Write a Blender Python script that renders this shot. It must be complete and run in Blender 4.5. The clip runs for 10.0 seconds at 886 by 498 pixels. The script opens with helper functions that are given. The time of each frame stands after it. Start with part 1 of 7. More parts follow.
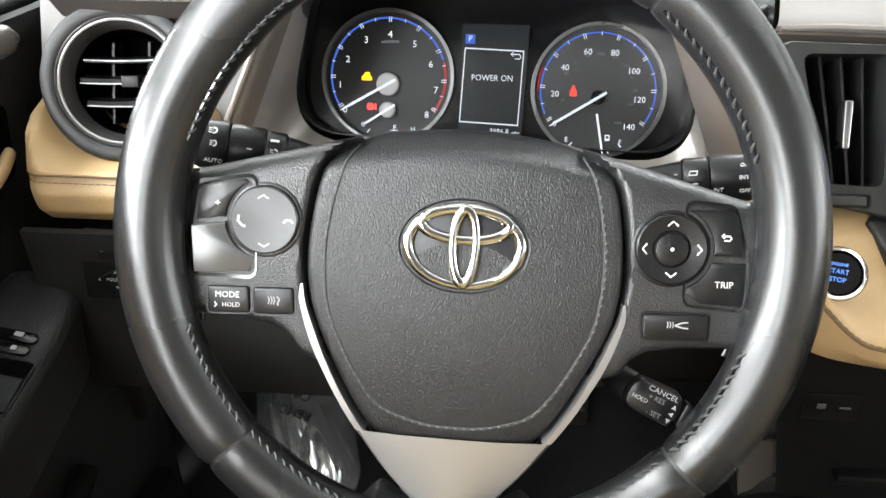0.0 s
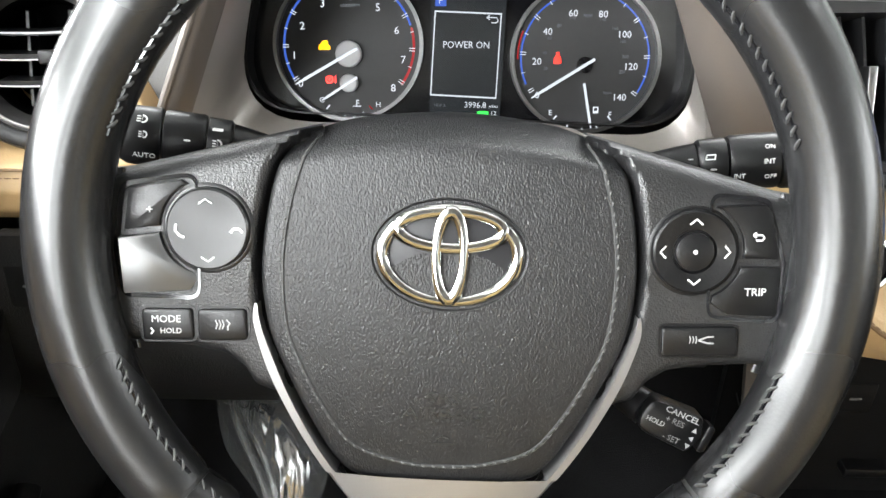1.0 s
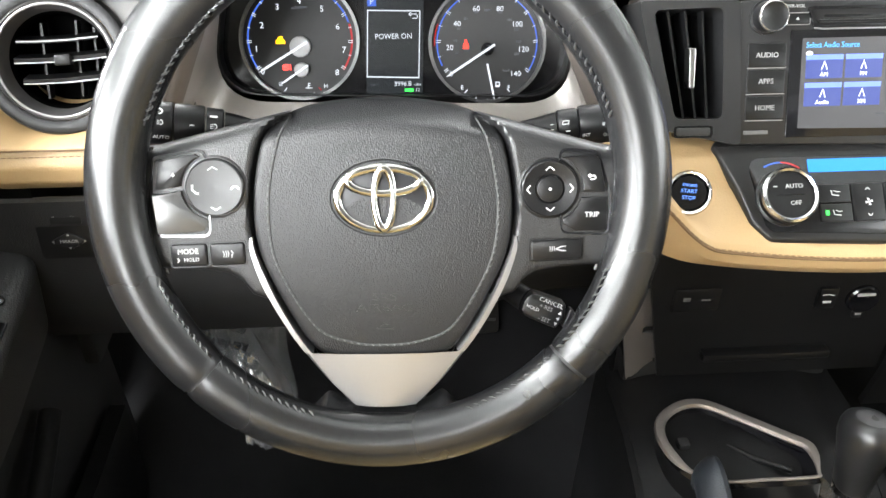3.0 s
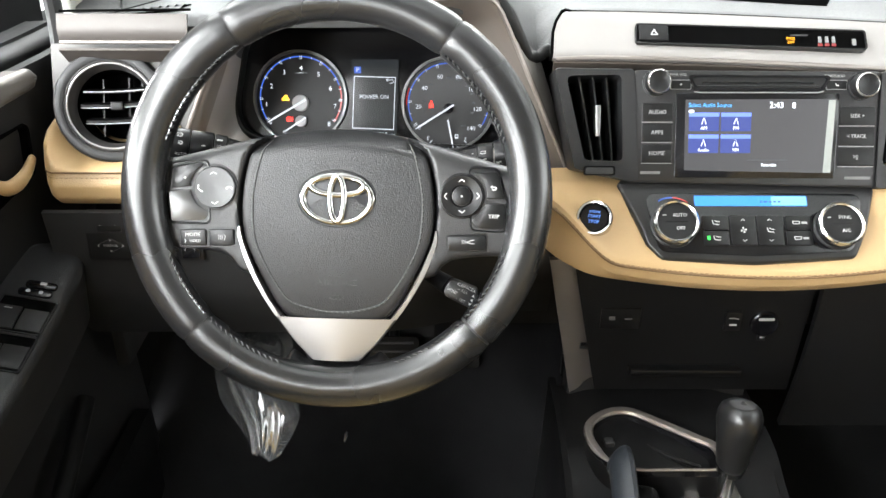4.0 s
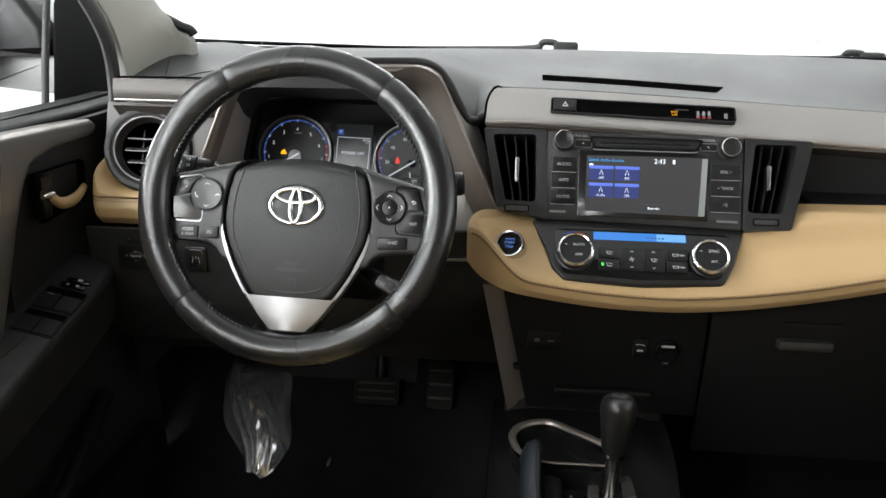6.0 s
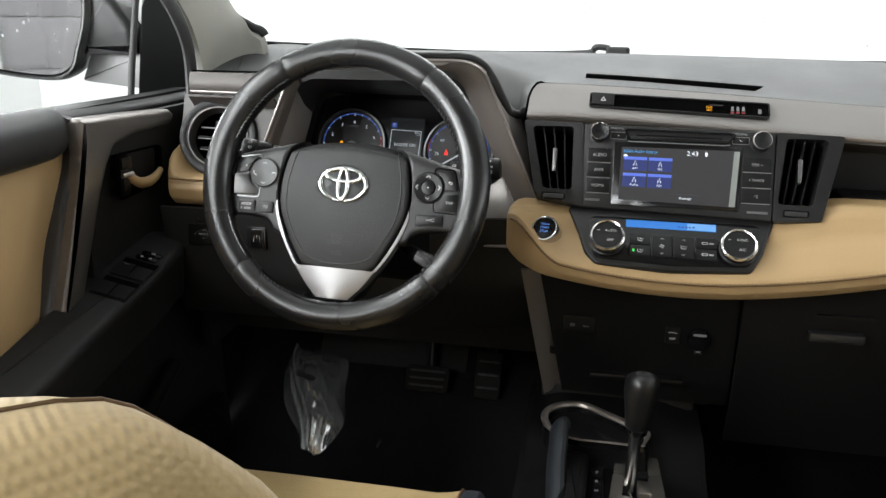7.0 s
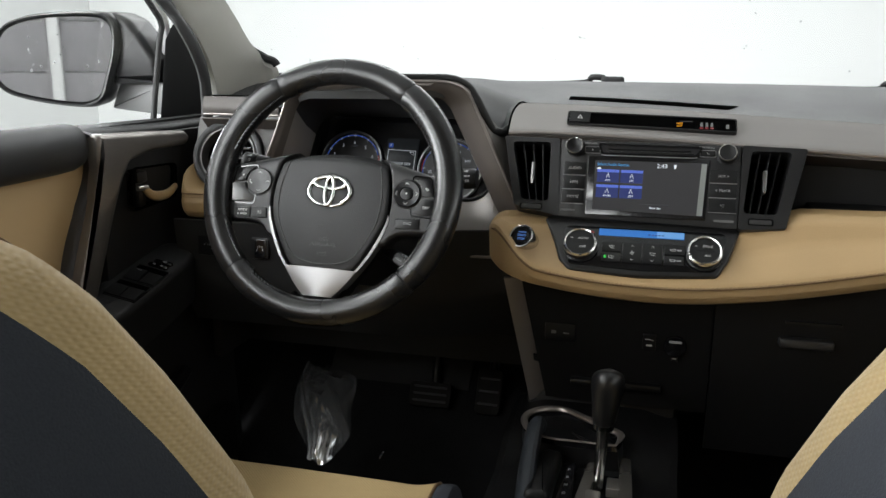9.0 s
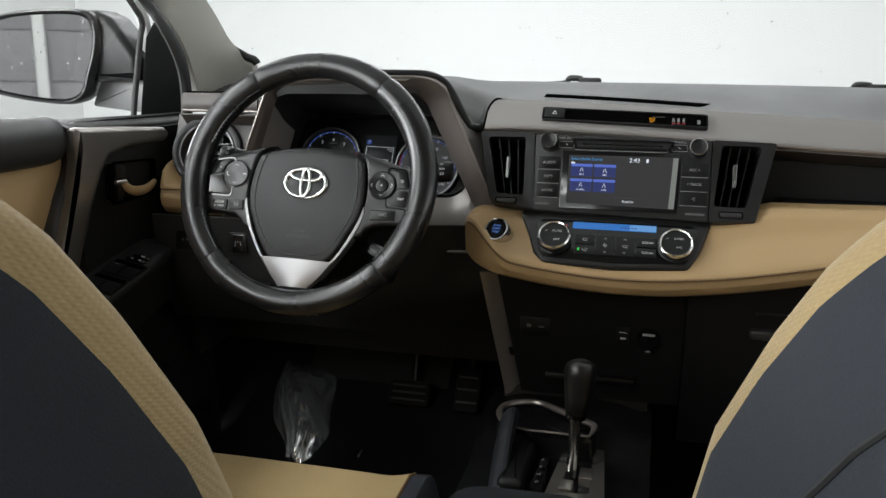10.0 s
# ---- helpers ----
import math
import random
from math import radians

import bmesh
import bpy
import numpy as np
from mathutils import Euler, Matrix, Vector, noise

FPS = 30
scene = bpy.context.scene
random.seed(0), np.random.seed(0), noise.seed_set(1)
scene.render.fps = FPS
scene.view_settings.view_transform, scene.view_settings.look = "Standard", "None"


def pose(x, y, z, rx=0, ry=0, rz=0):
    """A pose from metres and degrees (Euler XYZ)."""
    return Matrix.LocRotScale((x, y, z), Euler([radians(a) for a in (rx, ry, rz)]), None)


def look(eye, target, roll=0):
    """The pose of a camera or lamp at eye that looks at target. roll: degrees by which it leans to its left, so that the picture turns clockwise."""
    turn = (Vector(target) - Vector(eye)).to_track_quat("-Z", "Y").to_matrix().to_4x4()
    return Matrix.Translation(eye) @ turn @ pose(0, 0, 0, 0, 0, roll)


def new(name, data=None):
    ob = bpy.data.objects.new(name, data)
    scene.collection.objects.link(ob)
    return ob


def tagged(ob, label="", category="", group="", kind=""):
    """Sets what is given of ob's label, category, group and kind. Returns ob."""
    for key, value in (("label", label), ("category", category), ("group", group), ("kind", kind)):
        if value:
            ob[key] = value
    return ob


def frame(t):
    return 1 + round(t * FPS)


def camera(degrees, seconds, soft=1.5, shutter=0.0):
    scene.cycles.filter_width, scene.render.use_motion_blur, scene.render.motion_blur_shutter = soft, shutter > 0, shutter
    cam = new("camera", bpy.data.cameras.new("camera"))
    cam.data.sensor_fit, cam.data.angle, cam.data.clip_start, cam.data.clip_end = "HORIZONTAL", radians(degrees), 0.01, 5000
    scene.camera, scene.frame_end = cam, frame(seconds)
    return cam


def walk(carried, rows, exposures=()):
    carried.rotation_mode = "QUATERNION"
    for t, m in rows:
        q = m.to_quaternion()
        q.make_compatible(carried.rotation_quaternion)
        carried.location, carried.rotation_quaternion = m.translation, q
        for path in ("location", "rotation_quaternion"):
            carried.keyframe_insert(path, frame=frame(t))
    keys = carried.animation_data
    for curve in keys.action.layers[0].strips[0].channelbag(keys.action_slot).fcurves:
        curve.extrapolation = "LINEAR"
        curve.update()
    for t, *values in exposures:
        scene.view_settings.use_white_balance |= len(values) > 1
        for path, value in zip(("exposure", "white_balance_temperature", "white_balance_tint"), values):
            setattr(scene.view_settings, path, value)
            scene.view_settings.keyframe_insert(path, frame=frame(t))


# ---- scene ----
cam = camera(55.6, 10.0)
PATH = [
    (0, (0.015, 0.045, 0.996), (-0.096, 1.79, 0.025), 0.5),
    (0.5, (0.014, 0.081, 0.99), (-0.04, 1.809, -0.017), 0.4),
    (1, (0.002, 0.117, 0.98), (-0.015, 1.817, -0.072), 0.5),
    (1.5, (0.0, 0.146, 0.977), (0.018, 1.814, -0.127), 0.4),
    (2, (0.0, 0.131, 1.003), (0.064, 1.763, -0.152), 0.1),
    (2.5, (0.003, 0.064, 1.05), (0.094, 1.687, -0.115), -0.1),
    (3, (0.011, -0.031, 1.061), (0.113, 1.612, -0.074), 0.1),
    (3.2, (0.027, -0.069, 1.071), (0.129, 1.595, -0.033), -0.1),
    (4.3, (0.121, -0.281, 1.084), (0.074, 1.513, 0.2), 0.3),
    (4.5, (0.14, -0.313, 1.085), (0.081, 1.491, 0.223), 0.4),
    (5, (0.176, -0.387, 1.073), (0.091, 1.453, 0.293), 0.4),
    (5.5, (0.216, -0.432, 1.064), (0.1, 1.437, 0.359), 0.5),
    (5.7, (0.227, -0.448, 1.059), (0.093, 1.429, 0.382), 0.6),
    (6.8, (0.302, -0.531, 1.021), (-0.003, 1.355, 0.427), 1.1),
    (7, (0.312, -0.545, 1.019), (-0.046, 1.332, 0.427), 0.8),
    (7.5, (0.35, -0.565, 1.01), (-0.054, 1.309, 0.441), 0.7),
    (8, (0.383, -0.586, 0.997), (-0.05, 1.291, 0.46), 0.6),
    (8.5, (0.405, -0.599, 0.985), (-0.055, 1.282, 0.484), 0.5),
    (9, (0.426, -0.609, 0.976), (-0.063, 1.273, 0.507), 0.3),
    (9.5, (0.435, -0.614, 0.962), (-0.054, 1.274, 0.519), 0.5),
    (10, (0.448, -0.622, 0.95), (-0.016, 1.274, 0.513), 0.6),
]
walk(cam, [(t, look(eye, target, roll)) for t, eye, target, roll in PATH],
     [(0, 1.2), (2, 1.22), (3, 1.55), (4.5, 1.05), (5.5, 0.28), (7, -0.08), (8.5, -0.40), (10, -0.70)])

# ---- world and light: a white-walled garage bay with lamps in its ceiling ----
world = bpy.data.worlds.new("garage_air")
world.use_nodes = True
world.node_tree.nodes["Background"].inputs[0].default_value = (0.9, 0.95, 1.0, 1)
world.node_tree.nodes["Background"].inputs[1].default_value = 0.05
scene.world = world


def ceiling_lamp(x, y, z, sx, sy, watts):
    data = bpy.data.lights.new("ceiling_lamp", "AREA")
    data.shape, data.size, data.size_y, data.energy = "RECTANGLE", sx, sy, watts
    data.color = (0.97, 1.0, 1.01)
    lamp = new("ceiling_lamp", data)
    lamp.matrix_world = pose(x, y, z)
    return lamp


ceiling_lamp(-1.9, -0.4, 2.72, 0.5, 5.5, 190)
ceiling_lamp(3.1, -0.4, 2.72, 0.5, 5.5, 20)
ceiling_lamp(0.4, 3.0, 2.72, 4.0, 0.6, 145)
ceiling_lamp(-1.4, -3.6, 2.72, 2.6, 0.6, 150)


# Unseen fill lamps, added outside the windows to brighten the cabin and its highlights.
def fill_lamp(x, y, z, tx, ty, tz, sx, sy, watts):
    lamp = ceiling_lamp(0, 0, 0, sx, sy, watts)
    lamp.name = "fill_lamp"
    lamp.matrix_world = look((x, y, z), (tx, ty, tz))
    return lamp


fill_lamp(-3.6, -1.5, 1.55, -0.2, 0.2, 1.05, 5.0, 1.1, 440)
fill_lamp(4.6, -0.9, 1.50, 0.6, 0.2, 1.05, 3.2, 1.1, 42)
fill_lamp(-2.3, -6.2, 2.1, 0.1, 0.3, 0.8, 3.0, 1.0, 170)


# ---- materials ----
def mat(name, col, rough=0.5, metal=0.0, var=0.08, scale=6.0, bump=0.0, grain=300.0, kind="noise", coat=0.0, spec=0.5, stretch=(1, 1, 1), rvar=0.08, sheen=0.0):
    """A surface with a colour that varies at two scales, a roughness that varies, and a fine relief."""
    m = bpy.data.materials.new(name)
    m.use_nodes = True
    nt = m.node_tree
    N, L = nt.nodes, nt.links
    b = N["Principled BSDF"]
    b.inputs["Metallic"].default_value = metal
    b.inputs["Coat Weight"].default_value = coat
    b.inputs["Coat Roughness"].default_value = 0.12
    b.inputs["Specular IOR Level"].default_value = spec
    b.inputs["Sheen Weight"].default_value = sheen
    tc = N.new("ShaderNodeTexCoord")
    mp = N.new("ShaderNodeMapping")
    mp.inputs["Scale"].default_value = stretch
    L.new(tc.outputs["Object"], mp.inputs[0])
    big, fine = N.new("ShaderNodeTexNoise"), N.new("ShaderNodeTexNoise")
    big.inputs["Scale"].default_value, big.inputs["Detail"].default_value = scale, 3
    fine.inputs["Scale"].default_value, fine.inputs["Detail"].default_value = grain, 2
    L.new(mp.outputs[0], big.inputs["Vector"])
    L.new(mp.outputs[0], fine.inputs["Vector"])
    mix = N.new("ShaderNodeMath")
    mix.operation = "MULTIPLY_ADD"
    mix.inputs[1].default_value = 0.4
    L.new(fine.outputs["Fac"], mix.inputs[0])
    half = N.new("ShaderNodeMath")
    half.operation = "MULTIPLY"
    half.inputs[1].default_value = 0.6
    L.new(big.outputs["Fac"], half.inputs[0])
    L.new(half.outputs[0], mix.inputs[2])
    ramp = N.new("ShaderNodeValToRGB")
    ramp.color_ramp.elements[0].position, ramp.color_ramp.elements[1].position = 0.3, 0.7
    ramp.color_ramp.elements[0].color = (*[c * (1 - var) for c in col], 1)
    ramp.color_ramp.elements[1].color = (*[min(1, c * (1 + var)) for c in col], 1)
    L.new(mix.outputs[0], ramp.inputs[0])
    L.new(ramp.outputs[0], b.inputs["Base Color"])
    rr = N.new("ShaderNodeMapRange")
    rr.inputs["From Min"].default_value, rr.inputs["From Max"].default_value = 0.3, 0.7
    rr.inputs["To Min"].default_value, rr.inputs["To Max"].default_value = max(0.02, rough - rvar), min(1, rough + rvar)
    L.new(big.outputs["Fac"], rr.inputs[0])
    L.new(rr.outputs[0], b.inputs["Roughness"])
    if bump:
        bp = N.new("ShaderNodeBump")
        bp.inputs["Strength"].default_value = min(1.0, bump)
        bp.inputs["Distance"].default_value = 0.0006
        src = fine.outputs["Fac"]
        if kind == "leather":
            vo = N.new("ShaderNodeTexVoronoi")
            vo.feature = "SMOOTH_F1"
            vo.inputs["Scale"].default_value = grain
            vo.inputs["Smoothness"].default_value = 0.4
            wob = N.new("ShaderNodeTexNoise")
            wob.inputs["Scale"].default_value = grain * 0.5
            add = N.new("ShaderNodeMixRGB")
            add.inputs[0].default_value = 0.0009
            L.new(mp.outputs[0], add.inputs[1])
            L.new(wob.outputs["Color"], add.inputs[2])
            L.new(mp.outputs[0], wob.inputs["Vector"])
            L.new(add.outputs[0], vo.inputs["Vector"])
            src = vo.outputs["Distance"]
            bp.invert = True
        if kind == "weave":
            wa, wb = N.new("ShaderNodeTexWave"), N.new("ShaderNodeTexWave")
            wa.bands_direction, wb.bands_direction = "DIAGONAL", "Z"
            wa.inputs["Scale"].default_value, wb.inputs["Scale"].default_value = grain * 0.32, grain * 0.32
            wa.inputs["Distortion"].default_value, wb.inputs["Distortion"].default_value = 1.0, 1.0
            L.new(mp.outputs[0], wa.inputs["Vector"])
            L.new(mp.outputs[0], wb.inputs["Vector"])
            mul = N.new("ShaderNodeMath")
            mul.operation = "MULTIPLY"
            L.new(wa.outputs["Fac"], mul.inputs[0])
            L.new(wb.outputs["Fac"], mul.inputs[1])
            src = mul.outputs[0]
            bp.inputs["Distance"].default_value = 0.0015
        L.new(src, bp.inputs["Height"])
        L.new(bp.outputs[0], b.inputs["Normal"])
    return m


def glow(name, col, strength, base=(0.01, 0.01, 0.01), rough=0.15):
    m = bpy.data.materials.new(name)
    m.use_nodes = True
    b = m.node_tree.nodes["Principled BSDF"]
    b.inputs["Base Color"].default_value = (*base, 1)
    b.inputs["Emission Color"].default_value = (*col, 1)
    b.inputs["Emission Strength"].default_value = strength
    b.inputs["Roughness"].default_value = rough
    return m


def glass(name, tint=(1, 1, 1), gloss=0.06, rough=0.0):
    """Thin clear glazing: light passes, with a weak reflection."""
    m = bpy.data.materials.new(name)
    m.use_nodes = True
    N, L = m.node_tree.nodes, m.node_tree.links
    N.remove(N["Principled BSDF"])
    a, g, mix = N.new("ShaderNodeBsdfTransparent"), N.new("ShaderNodeBsdfGlossy"), N.new("ShaderNodeMixShader")
    a.inputs[0].default_value = (*tint, 1)
    g.inputs["Roughness"].default_value = rough
    mix.inputs[0].default_value = gloss
    L.new(a.outputs[0], mix.inputs[1])
    L.new(g.outputs[0], mix.inputs[2])
    L.new(mix.outputs[0], N["Material Output"].inputs[0])
    return m


RIM = mat("black_rim_leather", (0.010, 0.010, 0.0105), 0.29, var=0.12, bump=0.07, spec=0.55, grain=700, kind="leather", rvar=0.06)
PAD = mat("black_grained_pad", (0.010, 0.010, 0.0106), 0.42, spec=0.45, var=0.1, bump=0.52, grain=1250, kind="leather", stretch=(1, 0.6, 0.6))
FASCIA = mat("charcoal_satin_fascia", (0.012, 0.012, 0.0125), 0.36, spec=0.45, var=0.12, bump=0.2, grain=900)
PLASTIC = mat("black_satin_plastic", (0.006, 0.006, 0.0064), 0.36, spec=0.32, var=0.12, bump=0.15, grain=900)
TRIMBLK = mat("charcoal_moulded_plastic", (0.015, 0.015, 0.0156), 0.52, spec=0.34, var=0.12, bump=0.35, grain=700, kind="leather")
# Darker copy of TRIMBLK, with the shade on low parts put into its colour.
SHADEBLK = mat("shaded_black_plastic", (0.007, 0.007, 0.0074), 0.5, spec=0.16, var=0.15, bump=0.3, grain=700)
DOORPAD = mat("black_padded_vinyl", (0.030, 0.030, 0.031), 0.45, spec=0.45, var=0.1, bump=0.3, grain=900, kind="leather")
DOORTRIM = mat("satin_taupe_door_trim", (0.18, 0.166, 0.154), 0.34, metal=0.6, var=0.08)
GLOSS = mat("gloss_black_plastic", (0.006, 0.006, 0.007), 0.12, var=0.1, rvar=0.04)
DASH = mat("charcoal_soft_dash", (0.045, 0.046, 0.046), 0.55, var=0.1, bump=0.5, grain=650, kind="leather")
SATIN = mat("satin_bronze_grey_trim", (0.30, 0.27, 0.25), 0.36, metal=0.7, var=0.06, bump=0.05, grain=1200)
STRIP = mat("satin_champagne_strip", (0.315, 0.300, 0.290), 0.42, metal=0.6, var=0.05, bump=0.05, grain=1200)
SILVER = mat("satin_silver_spoke", (0.34, 0.335, 0.335), 0.38, metal=0.75, var=0.04, bump=0.04, grain=1500)
CHROME = mat("polished_chrome", (0.52, 0.515, 0.50), 0.08, metal=1.0, var=0.03, rvar=0.03)
TAN = mat("tan_stitched_leatherette", (0.43, 0.292, 0.145), 0.45, var=0.06, bump=0.3, grain=800, kind="leather")
RINGMETAL = mat("bright_satin_ring", (0.60, 0.595, 0.58), 0.24, metal=1.0, var=0.03)
TANSTITCH = mat("brown_thread", (0.14, 0.08, 0.035), 0.7)
TANCLOTH = mat("tan_woven_cloth", (0.41, 0.292, 0.130), 0.9, var=0.14, bump=0.25, grain=420, kind="weave", sheen=0.2)
BLKCLOTH = mat("charcoal_seat_cloth", (0.038, 0.042, 0.050), 0.9, spec=0.2, var=0.2, bump=0.5, grain=900)
CARPET = mat("black_carpet", (0.012, 0.012, 0.0126), 0.95, spec=0.1, var=0.35, scale=20, bump=1.0, grain=900)
RUBBER = mat("black_rubber", (0.016, 0.016, 0.016), 0.6, var=0.2, bump=0.2, grain=500)
THREAD = mat("grey_thread", (0.048, 0.048, 0.047), 0.7, var=0.2)
BLKTHREAD = mat("black_thread", (0.03, 0.03, 0.03), 0.6, var=0.2)
PILLAR = mat("light_grey_pillar_cloth", (0.54, 0.53, 0.49), 0.85, var=0.06, bump=0.3, grain=900)
HEADLINER = mat("light_grey_headliner", (0.45, 0.43, 0.40), 0.9, var=0.05, bump=0.3, grain=500)
WALLPAINT = mat("white_garage_paint", (0.80, 0.81, 0.80), 0.7, var=0.03, scale=0.7, bump=0.2, grain=60)
FLOORPAINT = mat("grey_garage_floor", (0.33, 0.33, 0.33), 0.5, var=0.12, scale=1.5, bump=0.1, grain=80)
DOORGREY = mat("grey_roller_door", (0.27, 0.26, 0.265), 0.55, var=0.12, scale=4, bump=0.2, grain=40)
POSTWHITE = mat("white_post_paint", (0.72, 0.72, 0.70), 0.5, var=0.06)
BODY = mat("white_car_paint", (0.75, 0.75, 0.75), 0.25, var=0.02, coat=0.5)
DIAL = mat("matt_black_dial", (0.022, 0.022, 0.023), 0.45, var=0.1)
GREYHUB = mat("grey_hub_cap", (0.42, 0.42, 0.43), 0.4, metal=0.2, var=0.05)
WHITEINK = mat("white_print", (0.52, 0.52, 0.51), 0.6, var=0.03)
GREYINK = mat("grey_print", (0.30, 0.30, 0.30), 0.6, var=0.03)
REDINK = mat("red_print", (0.45, 0.03, 0.03), 0.6)
BLUEINK = mat("blue_print", (0.03, 0.10, 0.42), 0.6)
STEEL = mat("brushed_steel", (0.45, 0.43, 0.40), 0.3, metal=0.9, var=0.1)
MIRROR = mat("mirror_glass", (0.85, 0.86, 0.87), 0.02, metal=1.0, var=0.01, rvar=0.01)
WINDGLASS = glass("clear_windscreen_glass")
FILM = glass("clear_plastic_film", (0.86, 0.87, 0.88), 0.58, 0.10)
fn, fl = FILM.node_tree.nodes, FILM.node_tree.links
haze_d, haze_m = fn.new("ShaderNodeBsdfDiffuse"), fn.new("ShaderNodeMixShader")
haze_d.inputs[0].default_value = (0.8, 0.82, 0.84, 1)
haze_m.inputs[0].default_value = 0.19
fl.new(fn["Mix Shader"].outputs[0], haze_m.inputs[1])
fl.new(haze_d.outputs[0], haze_m.inputs[2])
fl.new(haze_m.outputs[0], fn["Material Output"].inputs[0])
L_WHITE = glow("lit_white_marks", (0.85, 0.92, 1.0), 0.45)
L_DIM = glow("lit_grey_marks", (0.6, 0.65, 0.75), 0.10)
L_BLUE = glow("lit_blue_marks", (0.06, 0.16, 0.75), 0.40)
L_RED = glow("lit_red_marks", (0.8, 0.03, 0.04), 0.22)
L_WARNRED = glow("red_warning_light", (1.0, 0.03, 0.02), 1.6)
L_AMBER = glow("amber_warning_light", (1.0, 0.42, 0.0), 1.1)
L_GREEN = glow("green_indicator_light", (0.05, 0.9, 0.1), 0.8)
L_SCREEN = glow("dim_lcd_backlight", (0.10, 0.12, 0.14), 0.07)
L_RADIO = glow("dark_touch_screen", (0.10, 0.10, 0.11), 0.34, base=(0.02, 0.02, 0.02), rough=0.22)
L_TILE = glow("blue_screen_tile", (0.16, 0.26, 0.95), 0.9)
L_TEXT = glow("bright_screen_lettering", (0.85, 0.92, 1.0), 1.3)
L_CLIMATE = glow("blue_climate_display", (0.02, 0.28, 0.95), 0.75)
L_CLIMATE2 = glow("pale_blue_climate_segment", (0.18, 0.50, 1.0), 0.9)
L_START = glow("blue_lit_lettering", (0.15, 0.35, 1.0), 0.8)


# ---- builders ----
def G(x, y, z, tilt=0.0, turn=0.0):
    """A panel's frame: x to the right, y up the panel, z out of it towards the cabin; tilt leans its top away."""
    return pose(x, y, z, 90 - tilt, 0, turn)


def thing(name, loc, label, category, group="", kind=""):
    e = new(name)
    e.location = loc
    e.empty_display_size = 0.02
    return tagged(e, label, category, group, kind)


def part(name, bm, material, parent=None, label="", M=None, sharp=38):
    if M is not None:
        bm.transform(M)
    bmesh.ops.recalc_face_normals(bm, faces=bm.faces)
    me = bpy.data.meshes.new(name)
    bm.to_mesh(me)
    bm.free()
    me.shade_smooth()
    me.set_sharp_from_angle(angle=radians(sharp))
    me.materials.append(material)
    ob = new(name, me)
    if parent:
        ob.parent = parent
        if parent.type == "EMPTY":
            ob.matrix_parent_inverse = Matrix.Translation(-parent.location)
    if label:
        tagged(ob, label)
    return ob


def arc(cx, cy, r, a0, a1, n=8, ry=None):
    ry = r if ry is None else ry
    return [(cx + r * math.cos(radians(a0 + (a1 - a0) * i / n)), cy + ry * math.sin(radians(a0 + (a1 - a0) * i / n))) for i in range(n + 1)]


def disc(cx, cy, r, n=40, ry=None):
    return arc(cx, cy, r, 0, 360 * (n - 1) / n, n - 1, ry)


def rpoly(pts, radii, n=5):
    """A polygon with rounded corners."""
    out, k = [], len(pts)
    if not isinstance(radii, (list, tuple)):
        radii = [radii] * k
    for i in range(k):
        p, a, b = Vector(pts[i]), Vector(pts[i - 1]), Vector(pts[(i + 1) % k])
        da, db = (a - p), (b - p)
        ang = da.angle(db)
        d = min(radii[i] / math.tan(ang / 2), 0.49 * da.length, 0.49 * db.length)
        s, e = p + da.normalized() * d, p + db.normalized() * d
        for j in range(n + 1):
            t = j / n
            out.append(tuple((1 - t) ** 2 * s + 2 * t * (1 - t) * p + t * t * e))
    return out


def rrect(cx, cy, w, h, r=0.002, n=3):
    return rpoly([(cx - w / 2, cy - h / 2), (cx + w / 2, cy - h / 2), (cx + w / 2, cy + h / 2), (cx - w / 2, cy + h / 2)], r, n)


def spline(pts, n=6, closed=False):
    """Catmull-Rom points through the given ones."""
    P = [Vector(p) for p in pts]
    k, out = len(P), []
    for i in range(k if closed else k - 1):
        if closed:
            a, b, c, d = P[i - 1], P[i], P[(i + 1) % k], P[(i + 2) % k]
        else:
            a, b, c, d = P[max(i - 1, 0)], P[i], P[i + 1], P[min(i + 2, k - 1)]
        for j in range(n):
            t = j / n
            out.append(0.5 * ((2 * b) + (c - a) * t + (2 * a - 5 * b + 4 * c - d) * t * t + (3 * b - a - 3 * c + d) * t ** 3))
    if not closed:
        out.append(P[-1])
    return out


def prism(poly, z0, z1, bevel=0.0, segs=2, bm=None):
    """A polygon raised from z0 to z1, its front edge rounded."""
    bm = bm or bmesh.new()
    k = len(poly)
    lo = [bm.verts.new((p[0], p[1], z0)) for p in poly]
    rings = [lo]
    cx, cy = sum(p[0] for p in poly) / k, sum(p[1] for p in poly) / k
    steps = [(0, z1 - bevel)] if bevel else [(0, z1)]
    for i in range(1, segs + 1 if bevel else 1):
        a = math.pi / 2 * i / segs
        steps.append((bevel * (1 - math.cos(a)), z1 - bevel + bevel * math.sin(a)))
    nrm = []
    area = sum(poly[i - 1][0] * poly[i][1] - poly[i][0] * poly[i - 1][1] for i in range(k))
    sg = 1 if area > 0 else -1
    for i in range(k):
        a, c = Vector(poly[i - 1]).to_2d(), Vector(poly[(i + 1) % k]).to_2d()
        d = c - a
        d = d.normalized() if d.length > 1e-9 else Vector((1, 0))
        nrm.append(Vector((-d.y, d.x)) * sg)
    for inset, z in steps:
        rings.append([bm.verts.new((poly[i][0] + nrm[i].x * inset, poly[i][1] + nrm[i].y * inset, z)) for i in range(k)])
    for a, b in zip(rings, rings[1:]):
        for i in range(k):
            bm.faces.new((a[i - 1], a[i], b[i], b[i - 1]))
    bm.faces.new(rings[-1])
    bm.faces.new(list(reversed(lo)))
    return bm


